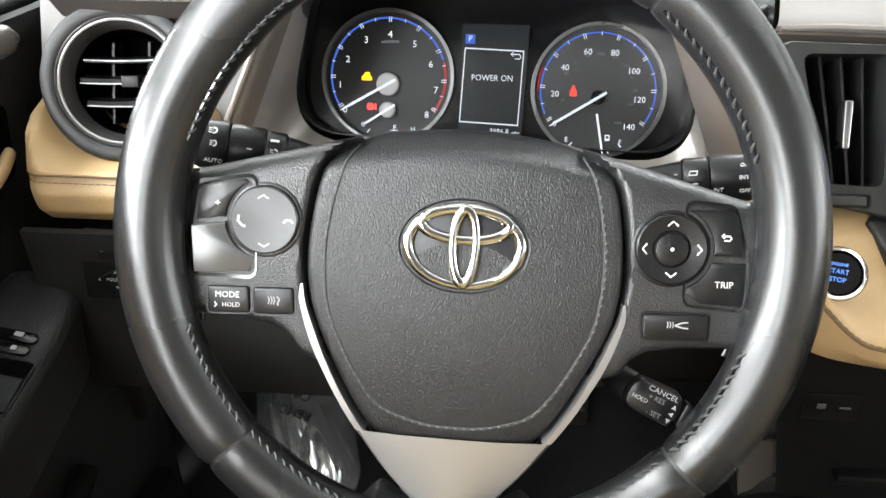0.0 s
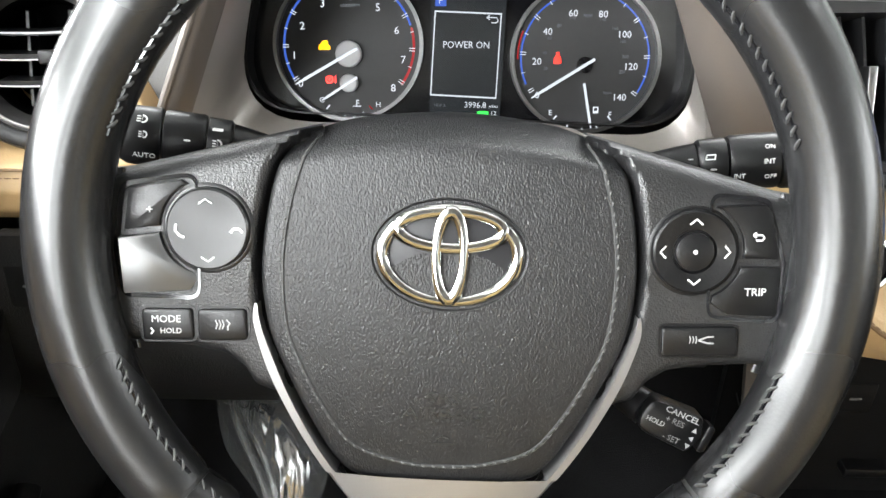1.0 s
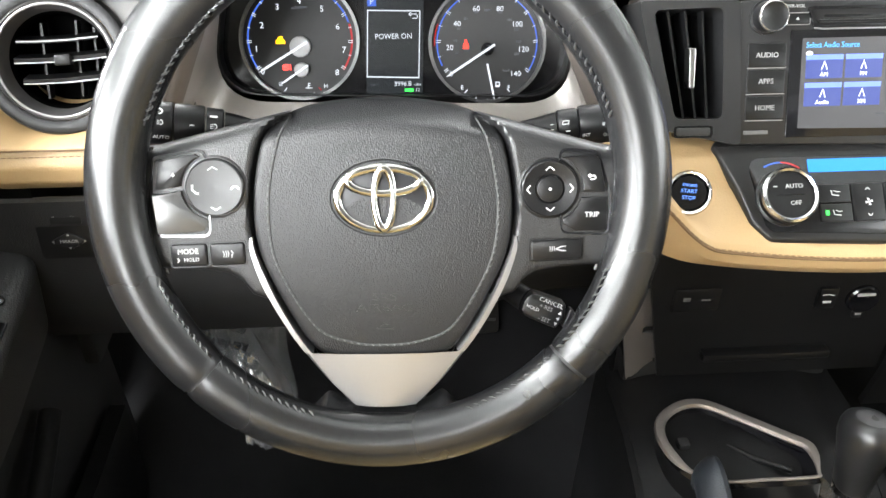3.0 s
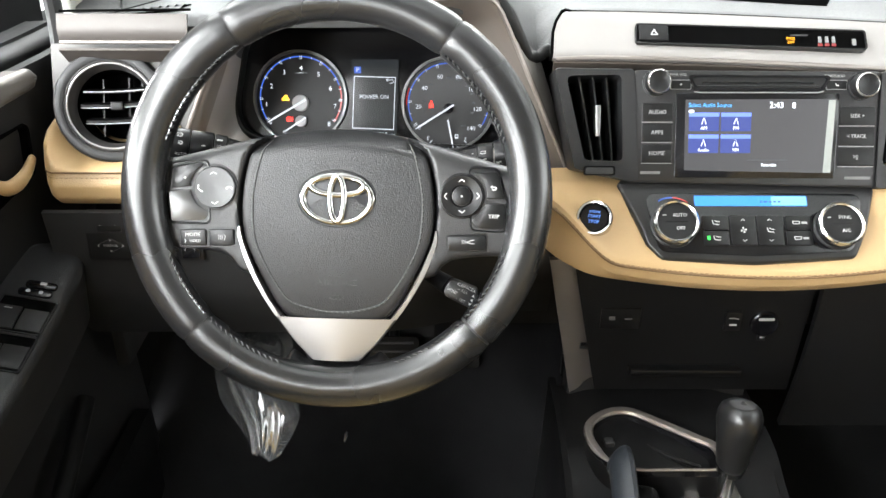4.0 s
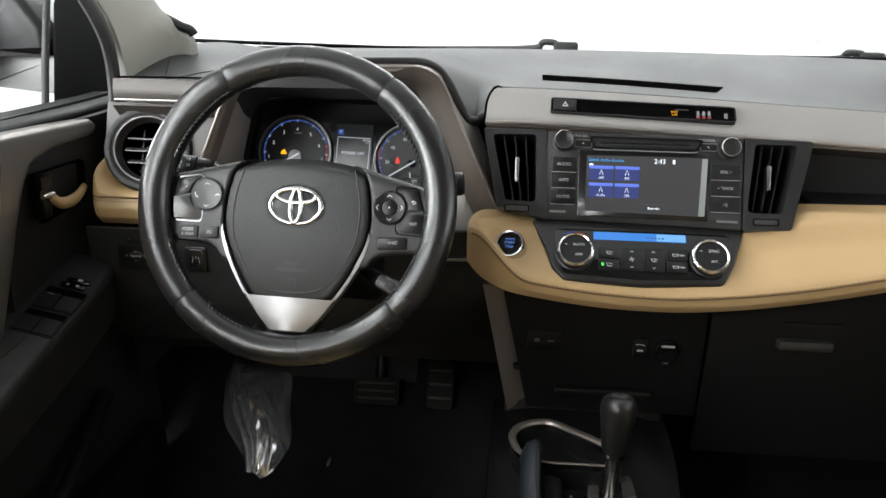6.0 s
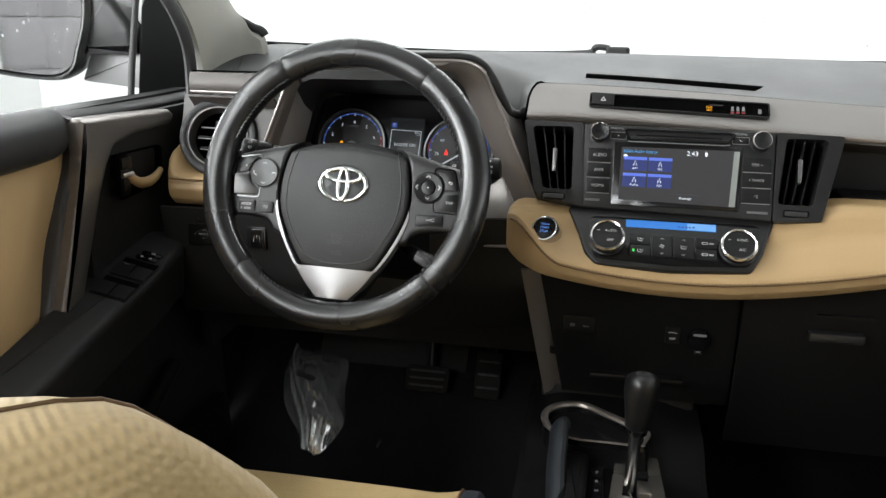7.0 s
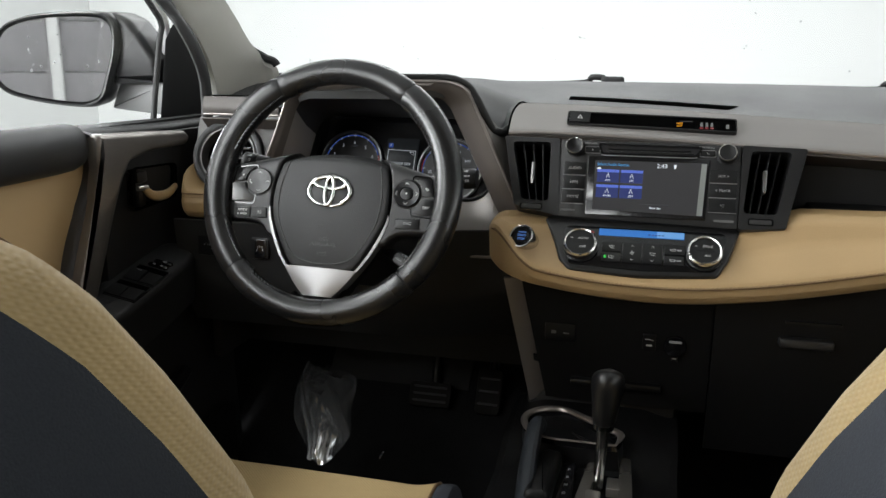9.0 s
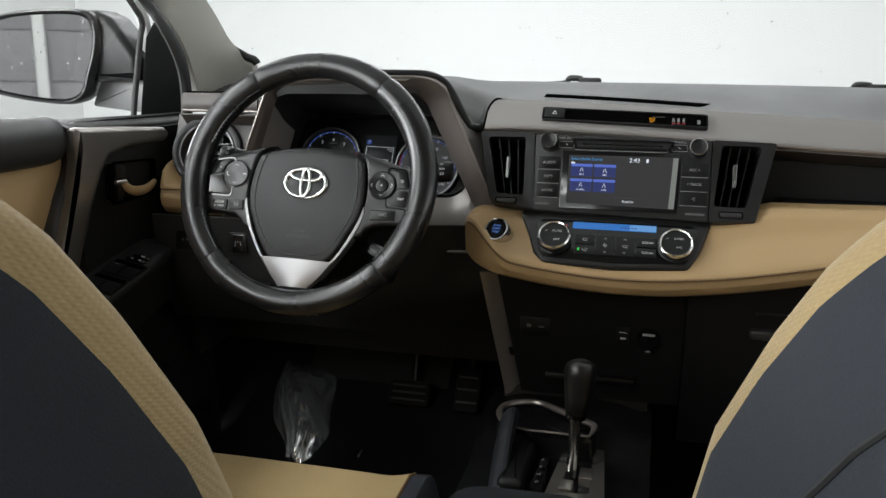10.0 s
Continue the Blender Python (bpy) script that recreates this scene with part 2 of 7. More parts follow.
def loft(rings, closed=True, cap=False, bm=None):
    """A skin over rings with equal counts of points."""
    bm = bm or bmesh.new()
    R = [[bm.verts.new(tuple(p)) for p in r] for r in rings]
    k = len(R[0])
    for a, b in zip(R, R[1:]):
        for i in range(0 if closed else 1, k):
            bm.faces.new((a[i - 1], a[i], b[i], b[i - 1]))
    if cap:
        bm.faces.new(R[-1])
        bm.faces.new(list(reversed(R[0])))
    return bm


def band(outer, inner, z0, z1, bm=None):
    """A flat ring with thickness between two outlines of equal counts."""
    f = lambda p, z: (p[0], p[1], z)
    return loft([[f(p, z0) for p in outer], [f(p, z1) for p in outer], [f(p, z1) for p in inner], [f(p, z0) for p in inner], [f(p, z0) for p in outer]], bm=bm)


def lathe(profile, n=32, bm=None, cx=0.0, cy=0.0):
    """A body turned about local z from (radius, z) pairs."""
    return loft([[(cx + max(r, 1e-5) * math.cos(2 * math.pi * i / n), cy + max(r, 1e-5) * math.sin(2 * math.pi * i / n), z) for i in range(n)] for r, z in profile], bm=bm)


def tube(pts, r, n=10, closed=False, normal=(0, 0, 1), flat=1.0, bm=None):
    """A rod along a path; r is a number or one for each point; flat squeezes it along the normal."""
    P = [Vector(p) for p in pts]
    k, N = len(P), Vector(normal).normalized()
    rings = []
    for i in range(k):
        a, b = (P[i - 1], P[(i + 1) % k]) if closed else (P[max(i - 1, 0)], P[min(i + 1, k - 1)])
        T = (b - a).normalized()
        B = T.cross(N).normalized()
        U = B.cross(T)
        rr = r[i] if isinstance(r, (list, tuple)) else r
        rings.append([P[i] + B * rr * math.cos(2 * math.pi * j / n) + U * rr * flat * math.sin(2 * math.pi * j / n) for j in range(n)])
    if closed:
        rings.append(rings[0])
        bm = loft(rings, bm=bm)
        bmesh.ops.remove_doubles(bm, verts=bm.verts, dist=1e-7)
        return bm
    return loft(rings, cap=True, bm=bm)


def sheet(f, us, vs, thick=0.0):
    """A surface f(u, v), with a thickness."""
    bm = bmesh.new()
    V = [[bm.verts.new(tuple(f(u, v))) for u in us] for v in vs]
    for a, b in zip(V, V[1:]):
        for i in range(1, len(a)):
            bm.faces.new((a[i - 1], a[i], b[i], b[i - 1]))
    if thick:
        bmesh.ops.recalc_face_normals(bm, faces=bm.faces)
        bmesh.ops.solidify(bm, geom=bm.faces[:], thickness=thick)
    return bm


def box(x0, x1, y0, y1, z0, z1, bevel=0.0, segs=2, bm=None):
    own = bmesh.new()
    bmesh.ops.create_cube(own, size=1.0, matrix=Matrix.LocRotScale(((x0 + x1) / 2, (y0 + y1) / 2, (z0 + z1) / 2), None, (x1 - x0, y1 - y0, z1 - z0)))
    if bevel:
        bmesh.ops.bevel(own, geom=own.edges[:], offset=bevel, segments=segs, profile=0.5, affect="EDGES")
    return own


def span(a, b, n):
    return [a + (b - a) * i / (n - 1) for i in range(n)]


def words(s, size, M, material, parent, label="", x="CENTER", name="lettering", deep=0.00015, sx=1.0):
    """Raised lettering in the built-in font."""
    cu = bpy.data.curves.new(name, "FONT")
    cu.body, cu.size, cu.align_x, cu.align_y, cu.extrude = s, size, x, "CENTER", deep
    cu.resolution_u = 2
    tmp = bpy.data.objects.new(name, cu)
    me = bpy.data.meshes.new_from_object(tmp)
    bpy.data.objects.remove(tmp)
    bm = bmesh.new()
    bm.from_mesh(me)
    bpy.data.meshes.remove(me)
    bm.transform(Matrix.Diagonal((sx, 1, 1, 1)))
    return part(name, bm, material, parent, label, M)


def at(M, x, y, z=0.0, turn=0.0):
    return M @ pose(x, y, z, 0, 0, turn)


def stroke(pts, w, M, material, parent, z=0.0, name="symbol", label=""):
    """A printed line of width w along points of a panel."""
    return part(name, tube([(p[0], p[1], z) for p in pts], w / 2, 4, flat=0.25), material, parent, label, M)


def stitches(path, normals, length, gap, r, slant=0.0):
    """Short threads laid along a path, as one mesh."""
    bm = bmesh.new()
    P = [Vector(p) for p in path]
    acc, nxt = 0.0, 0.0
    for i in range(1, len(P)):
        seg = P[i] - P[i - 1]
        d = seg.length
        while nxt < acc + d:
            t = (nxt - acc) / d
            p, T, N = P[i - 1] + seg * t, seg.normalized(), Vector(normals[i])
            S = T.cross(N)
            dirn = (T + S * slant).normalized()
            a, b = p - dirn * length / 2, p + dirn * length / 2
            tube([a, (a + b) / 2 + N * r * 0.8, b], [r * 0.6, r, r * 0.6], 5, normal=N, bm=bm)
            nxt += length + gap
        acc += d
    return bm


# ---- setting: the garage bay ----
POST_X = -1.50  # the white post in the back wall
part("ground", box(-4.5, 5.5, -7.5, 6.0, -0.46, -0.36), FLOORPAINT, label="grey painted garage floor under the car")["kind"] = "structure"
for nm, b in (("wall_north", (-4.5, 5.5, 6.0, 6.1, -0.36, 2.8)), ("wall_south", (-4.5, 5.5, -7.6, -7.5, -0.36, 2.8)),
              ("wall_west", (-4.6, -4.5, -7.5, 6.0, -0.36, 2.8)), ("wall_east", (5.5, 5.6, -7.5, 6.0, -0.36, 2.8))):
    tagged(part(nm, box(*b), WALLPAINT), "white painted garage wall, brightly lit", "wall", kind="structure")
tagged(part("ceiling", box(-4.5, 5.5, -7.5, 6.0, 2.8, 2.9), WALLPAINT), "white garage ceiling", "ceiling", kind="structure")

roller = thing("garage_door", (-1.0, -7.4, -0.36), "closed grey sectional garage door in the back wall", "door", kind="structure")
for i in range(6):
    part("panel", box(-4.45, 2.6, -7.48, -7.44, -0.34 + 0.52 * i, 0.17 + 0.52 * i, 0.01), DOORGREY, roller)
for i in range(13):
    part("rib", box(-4.3 + 0.55 * i, -4.27 + 0.55 * i, -7.45, -7.425, -0.34, 2.7), DOORGREY, roller)
tagged(part("post", box(POST_X, POST_X + 0.11, -7.42, -7.30, -0.36, 2.8, 0.01), POSTWHITE), "white square steel post beside the garage door", "post", kind="structure")
tagged(part("downpipe", tube([(POST_X + 0.26, -7.38, -0.36), (POST_X + 0.26, -7.38, 2.8)], 0.035, 10), DOORGREY), "grey downpipe beside the post", "pipe", kind="structure")

# ---- setting: the car's shell ----
CX = 0.405  # the car's middle


def roof_z(x, y):
    return 1.42 - 0.10 * ((x - CX) / 0.62) ** 2 - 0.03 * ((y + 0.7) / 1.2) ** 2


tagged(part("roof", sheet(lambda x, y: (x, y, roof_z(x, y)), span(CX - 0.60, CX + 0.60, 12), span(-2.3, 0.22, 14), 0.03), HEADLINER),
       "light grey cloth headliner under the car's roof", "roof", kind="structure")


def smooth(a, b, x):
    t = min(1, max(0, (x - a) / (b - a)))
    return t * t * (3 - 2 * t)


def pillar_skin(side, pts, name, material, label, r=(0.04, 0.03)):
    path = spline([(CX + side * (p[0] - CX), p[1], p[2]) for p in pts], 6)
    ob = part(name, tube(path, r[0], 12, normal=(side * -0.8, -0.5, 0.2), flat=r[1] / r[0]), material)
    return tagged(ob, label, "pillar", kind="structure")


def pillars():
    for s in (1, -1):
        ra = spline([(-0.252, 0.826, 0.880), (-0.250, 0.806, 0.936), (-0.273, 0.807, 0.949), (-0.308, 0.808, 0.970), (-0.336, 0.80, 1.02), (-0.352, 0.765, 1.075), (-0.325, 0.60, 1.19), (-0.255, 0.28, 1.36)], 6)
        la = spline([(-0.318, 0.712, 0.860), (-0.317, 0.704, 0.896), (-0.314, 0.688, 0.930), (-0.314, 0.672, 0.960), (-0.324, 0.654, 1.000), (-0.352, 0.640, 1.048), (-0.375, 0.480, 1.22), (-0.300, 0.20, 1.365)], 6)
        la = [p + Vector((-0.014, 0.010, 0)) for p in la]
        bm = bmesh.new()
        rows = []
        for j, (p, q) in enumerate(zip(la, ra)):
            row = []
            for v in span(0, 1, 9):
                foot = 1 - smooth(6, 26, j)  # hollow at the foot, rounded above
                c = p.lerp(q, v) + (Vector((0.35, -1, 0.25)) * 0.022 * (1 - foot) + Vector((-0.25, 1, 0)) * 0.044 * foot) * math.sin(v * math.pi) ** 0.8
                row.append(bm.verts.new((CX + s * -(c.x - CX) if s < 0 else c.x, c.y, c.z)))
            rows.append(row)
        for r0, r1 in zip(rows, rows[1:]):
            for i in range(1, 9):
                bm.faces.new((r0[i - 1], r0[i], r1[i], r1[i - 1]))
        bmesh.ops.recalc_face_normals(bm, faces=bm.faces)
        bmesh.ops.solidify(bm, geom=bm.faces[:], thickness=0.012)
        ap = thing("a_pillar", (CX + s * -(-0.33 - CX) if s < 0 else -0.33, 0.78, 0.9), "light grey cloth-covered windscreen pillar", "pillar", kind="structure")
        part("cover", bm, PILLAR, ap)
        part("glass_seal", tube([(CX + s * -(c.x - CX) if s < 0 else c.x, c.y - 0.001, c.z + 0.005) for c in ra[6:]], 0.0075, 8, normal=(0, 1, 0)), RUBBER, ap, "black edge seal of the windscreen")
        pillar_skin(s, [(-0.44, -0.42, 0.80), (-0.42, -0.45, 1.05), (-0.30, -0.50, 1.34)], "b_pillar", PILLAR, "light grey middle roof pillar", (0.06, 0.025))
        pillar_skin(s, [(-0.43, -1.55, 0.80), (-0.40, -1.65, 1.05), (-0.28, -1.85, 1.33)], "c_pillar", PILLAR, "light grey rear roof pillar", (0.10, 0.03))


pillars()
# Unseen panel, added to keep low rear light off the lower dash.
tagged(part("rear_light_block", box(CX - 0.80, CX + 0.80, -1.55, -1.40, 0.05, 0.97, 0.05), BLKCLOTH), "plain dark panel added to block low light from the rear", "partition", kind="structure")
for s, nm in ((-1, "body_side"), (1, "body_side")):
    x = CX + s * 0.90
    b = box(min(x, x + s * 0.05), max(x, x + s * 0.05), -2.4, -0.46 if s < 0 else 0.62, -0.1, 0.82, 0.02)
    tagged(part(nm, b, BODY), "white painted lower body side of the car", "car body", kind="structure")
tagged(part("boot_sill", box(CX - 0.9, CX + 0.9, -2.5, -2.4, -0.1, 0.30, 0.03), TRIMBLK), "dark boot sill under the raised tailgate", "boot sill", kind="structure")
tagged(part("rear_floor", box(CX - 0.86, CX + 0.86, -2.4, -0.35, 0.02, 0.10), CARPET), "black carpeted rear floor", "floor", kind="structure")
tagged(part("firewall", box(CX - 0.88, CX + 0.88, 1.06, 1.10, 0.0, 0.88), CARPET), "black bulkhead in front of the footwell", "bulkhead", kind="structure")
tagged(part("bonnet", sheet(lambda x, y: (x, y, 0.86 - 0.10 * ((x - CX) / 0.8) ** 2 - 0.10 * (y - 1.15)), span(CX - 0.85, CX + 0.85, 10), span(1.10, 2.0, 6), 0.02), BODY),
       "white painted bonnet beyond the windscreen", "bonnet", kind="structure")


# footwell floor: flat under the seats, rising to the toe board
def floor_z(x, y):
    if y < 0.60:
        return 0.10
    if y < 0.74:
        return 0.10 + 0.5 * 0.60 * (y - 0.60) ** 2 / 0.14
    return 0.142 + 0.60 * (y - 0.74)


tagged(part("floor", sheet(lambda x, y: (x, y, floor_z(x, y)), span(CX - 0.86, CX + 0.86, 30), span(-0.5, 1.06, 40), 0.02), CARPET),
       "black carpeted front footwell", "floor", kind="structure")

# Boxes out of view, added to stop outside light leaking into the footwell.
for x0, x1 in ((-0.470, -0.388), (2 * CX + 0.388, 2 * CX + 0.470)):
    tagged(part("footwell_light_block", box(x0, x1, 0.785, 1.065, 0.02, 0.835, 0.012), CARPET), "plain unseen panel added to keep light out of the footwell", "side panel", kind="structure")

# windscreen
WS = lambda u, v: (CX + u * (0.80 - 0.20 * v), 1.06 - 0.13 * u * u - 0.80 * v, 0.905 + 0.47 * v - 0.03 * u * u * v + 0.02 * u * u)
screen = thing("windscreen", (CX, 1.0, 0.9), "clear windscreen with a few dried water spots and a black border", "windscreen", kind="structure")
pane = part("pane", sheet(WS, span(-1, 1, 24), span(0, 1, 14)), WINDGLASS, screen)
pane.visible_shadow = False


def cowl_edge(v0, v1):
    return sheet(lambda u, v: Vector(WS(u, v)) + Vector((0, -0.003, -0.003)), span(-1, 1, 30), span(v0, v1, 3), 0.002)


part("border", cowl_edge(0.0, 0.012), GLOSS, screen, "black printed border of the glass")
rng = random.Random(5)
bm = bmesh.new()
for i in range(150):
    u, v, r = rng.uniform(-1, 1), rng.uniform(0.04, 0.5), rng.uniform(0.0008, 0.0021)
    p = Vector(WS(u, v)) + Vector((0, -0.002, -0.001))
    lathe([(r, 0), (r * 0.8, 0.0004), (0, 0.0006)], 6, bm).verts
    new_verts = bm.verts[:][-18:]
    bmesh.ops.transform(bm, matrix=Matrix.Translation(p) @ pose(0, 0, 0, 60, 0, rng.uniform(0, 90)), verts=new_verts)
spots = part("water_spot", bm, mat("dried_water_spot", (0.35, 0.36, 0.36), 0.3), screen, "scattered dried water spots")
spots["kind"] = "stuff"


# ---- dashboard ----
dash = thing("dashboard", (CX, 0.8, 0.3), "charcoal soft-touch dashboard with tan leatherette pads and satin trim", "dashboard", kind="structure")


def dash_front(x):
    """How far back the top pad's cabin edge lies."""
    over = smooth(-0.17, -0.10, x) * (1 - 0.66 * smooth(0.045, 0.150, x) - 0.34 * smooth(0.150, 0.212, x))
    return 0.662 - 0.108 * over


def dash_z(x, y):
    over = smooth(-0.16, -0.08, x) * (1 - smooth(0.11, 0.215, x))
    base = 0.892 - 0.024 * smooth(0.2, 0.9, x) * (1 - smooth(0.7, 0.95, y)) + 0.022 * smooth(0.66, 0.95, y)
    hump = 0.032 * over * (1 - smooth(0.70, 0.98, y))
    left = 0.018 * (1 - smooth(-0.26, -0.14, x)) * smooth(0.70, 0.84, y)
    dip = 0.034 * smooth(0.115, 0.168, x) * (1 - smooth(0.188, 0.222, x)) * (1 - smooth(0.005, 0.085, y - dash_front(x)))
    return base + hump + left - dip - 0.012 * ((x - CX) / 0.75) ** 4


def dash_top(u, v):
    x = CX + 0.765 * u
    far = 1.035 - 0.16 * u * u
    y = dash_front(x) + (far - dash_front(x)) * v
    dip = 0.010 * (1 - smooth(0, 0.05, v))
    return (max(x, -0.312 - 0.05 * smooth(0.70, 0.80, y)), y, dash_z(x, y) - dip - 0.03 * smooth(0.93, 1.0, v))


part("top_pad", sheet(dash_top, span(-1, 1, 90), [0, 0.01, 0.025, 0.05] + span(0.08, 1, 30), 0.012), DASH, dash, "charcoal grained soft top pad")
tagged(part("dash_core", box(CX - 0.76, CX + 0.76, 0.80, 1.02, 0.42, 0.84), TRIMBLK, dash))

# defroster slots, flat patches on the top pad; SLOT paints the shade in openings
SLOT = mat("opening_shade_black", (0.002, 0.002, 0.002), 0.95, spec=0.0)


def on_dash(x, y, lift):
    return (x, y, dash_z(x, y) + lift)


def dash_patch(name, x0, x1, y0, y1, skew, material, label="", lift=0.0012):
    return part(name, sheet(lambda x, v: on_dash(x - 0.016 * (1 - v) * (x - x0) / (x1 - x0), y0 + (y1 - y0) * v + skew * (x - x0), lift), span(x0, x1, 16), span(0, 1, 5), 0.0008), material, dash, label)


dash_patch("defroster_slot", 0.279, 0.534, 0.738, 0.768, -0.035, SLOT, "flat black patch painted for the shade in the long defroster slot")
dash_patch("side_defroster", -0.262, -0.186, 0.668, 0.694, 0.25, SLOT, "flat black patch painted for the shade in the side-window demister")
for k in range(9):
    dash_patch("demister_fin", -0.260 + 0.0085 * k, -0.2585 + 0.0085 * k, 0.670 + 0.0021 * k, 0.691 + 0.0021 * k, 0, PLASTIC, "", 0.0022)
# speaker cover let into the top pad
for a, b in (((-0.158, 0.787), (-0.192, 0.960)), ((-0.261, 0.702), (-0.311, 0.880)), ((-0.261, 0.702), (-0.158, 0.787))):
    part("speaker_seam", tube([on_dash(a[0] + (b[0] - a[0]) * f, a[1] + (b[1] - a[1]) * f, 0.0002) for f in span(0, 1, 14)], 0.0010, 6), PLASTIC, dash, "seam of the speaker cover")


# satin strip across the passenger side and its dark underside
def strip_frame(x):
    return 0.662 - 0.006 * smooth(0.2, 1.1, x), 0.894 - 0.022 * smooth(0.2, 0.9, x)


def strip(x, v):
    y, z = strip_frame(x)
    fall = 0.018 * (1 - math.sqrt(max(0.0, 1 - max(0.0, (0.228 - x) / 0.0201) ** 2)))  # rounded upper corner
    v0 = fall / 0.003 if fall < 0.006 else 2 + (fall - 0.006) / 0.018
    v = v0 + (6 - v0) * v / 6
    prof = [(0.004, -0.004), (0.0, 0.0), (-0.006, -0.006), (-0.020, -0.024), (-0.029, -0.036), (-0.031, -0.041), (-0.028, -0.045)]
    k = min(int(v), 5)
    f = v - k
    dy, dz = prof[k][0] * (1 - f) + prof[k + 1][0] * f, prof[k][1] * (1 - f) + prof[k + 1][1] * f
    return (x - 0.005 * v / 6 * (1 - smooth(0.205, 0.26, x)), y + dy, z + dz)


part("upper_trim", sheet(strip, [0.208, 0.2084, 0.209, 0.210, 0.212, 0.215, 0.219, 0.225] + span(0.24, 1.16, 30), span(0, 6, 19), 0.004), STRIP, dash, "satin bronze-grey trim strip")
part("strip_groove", tube([Vector(strip(x, 0)) + Vector((0, 0.002, 0.0022)) for x in [0.2082, 0.209, 0.210, 0.212, 0.215, 0.219] + span(0.225, 1.155, 30)], 0.0017, 6), SLOT, dash, "dark groove over the trim")
part("strip_end", tube([Vector(strip(0.2082, 0)) + Vector((0, 0.002, 0.0022))] + [Vector(strip(0.208, v)) + Vector((-0.0016, 0.001, 0)) for v in span(0.3, 5.5, 12)], 0.0017, 6), SLOT, dash, "dark groove round the trim's end")
part("strip_lip", tube([Vector(strip(x, 4.9)) + Vector((0, 0.0006, 0)) for x in span(0.211, 1.155, 30)], 0.0026, 8), SATIN, dash, "rounded bright lip of the trim")


def under(x, v):
    y, z = strip_frame(x)
    return (x, y - 0.030 + 0.012 * v - (0.02 * v * smooth(0.58, 0.64, x) * -2.0), z - 0.044 - 0.018 * v)


part("lower_lip", sheet(under, span(0.205, 1.16, 24), span(0, 1, 5), 0.003), mat("dark_bronze_trim", (0.085, 0.07, 0.06), 0.4, metal=0.5), dash, "dark bronze lower lip of the trim")


# tan pad under the centre stack, running to the passenger's door
def tan_low(x):
    return 0.632 + 0.12 * (1 - math.exp(-((x - 0.42) / 0.45) ** 2))


def tan_top(x):
    return 0.738 + 0.024 * smooth(0.54, 0.62, x) + 0.01 * smooth(0.6, 1.1, x)


def tan_pad(x, v):
    lo, hi = tan_low(x), tan_top(x)
    st = lo + 0.029 + 0.035 * (1 - smooth(0.20, 0.27, x))
    front = 0.508 + 0.012 * abs(x - 0.45) + 0.050 * (1 - smooth(0.18, 0.27, x)) ** 2
    back = 0.585
    prof = [(back + 0.03, hi), (back - 0.004, hi - 0.002), (back - 0.016, hi - 0.010), (0.5 * (back + front) + 0.010, 0.5 * (hi + st) + 0.004), (front + 0.005, st + 0.008), (front + 0.001, st + 0.001),
            (front + 0.003, st - 0.002), (front + 0.006, st - 0.012), (front + 0.016, lo + 0.006), (front + 0.034, lo), (0.62, lo + 0.004)]
    k = min(int(v), len(prof) - 2)
    f = v - k
    f = f * f * (3 - 2 * f) * 0.3 + f * 0.7
    y, z = prof[k][0] * (1 - f) + prof[k + 1][0] * f, prof[k][1] * (1 - f) + prof[k + 1][1] * f
    e = max(0, min(1, (0.212 - x) / 0.026))  # rounded left end
    k2 = math.sqrt(max(0, 1 - e * e))
    y = 0.600 + (y - 0.600) * (0.25 + 0.75 * k2)
    z = 0.690 + (z - 0.690) * (0.55 + 0.45 * k2)
    return (x, y, z)


part("tan_pad", sheet(tan_pad, [0.186, 0.1864, 0.1875, 0.1895, 0.192, 0.195, 0.199, 0.203] + span(0.208, 0.30, 20) + span(0.31, 1.16, 40), span(0, 10, 41)), TAN, dash, "tan leatherette pad with a stitched seam")
for dv, nm in ((4.75, 0), (5.5, 1)):
    path = [Vector(tan_pad(x, dv)) + Vector((0, -0.0006, 0.0004)) for x in span(0.200, 1.15, 300)]
    part("stitching", stitches(path, [(0, -0.9, 0.4)] * 300, 0.0042, 0.0012, 0.00045), TANSTITCH, dash, "brown double stitching")
part("pad_seam", tube([Vector(tan_pad(x, 5.05)) + Vector((0, -0.0002, 0)) for x in span(0.194, 1.15, 160)], 0.0013, 6), TANSTITCH, dash)


# tan pad beside the driver's door
def tan_left(x, v):
    prof = [(0.67, 0.792), (0.645, 0.790), (0.616, 0.784), (0.599, 0.772), (0.5895, 0.748), (0.5885, 0.7425), (0.5915, 0.7395), (0.586, 0.727), (0.589, 0.712), (0.600, 0.701), (0.615, 0.697), (0.66, 0.697)]
    drop = 0.085 * smooth(-0.215, -0.150, x)
    k = min(int(v), len(prof) - 2)
    f = v - k
    y, z = prof[k][0] * (1 - f) + prof[k + 1][0] * f, prof[k][1] * (1 - f) + prof[k + 1][1] * f
    e = max(0, min(1, (-0.318 - x) / 0.018))
    k2 = math.sqrt(max(0, 1 - e * e))
    zz = min(0.744 + (z - 0.744) * (0.5 + 0.5 * k2), 0.800 - drop)
    yy = 0.640 + (y - 0.640) * (0.35 + 0.65 * k2)
    near = (1 - smooth(0.058, 0.074, math.hypot(x + 0.262, zz - 0.7985))) * smooth(0.7435, 0.750, zz)
    return (x, yy + near * max(0.0, 0.622 + 0.36 * (zz - 0.742) - yy) + 0.09 * (1 - smooth(0.046, 0.056, math.hypot(x + 0.262, zz - 0.7985))), zz)


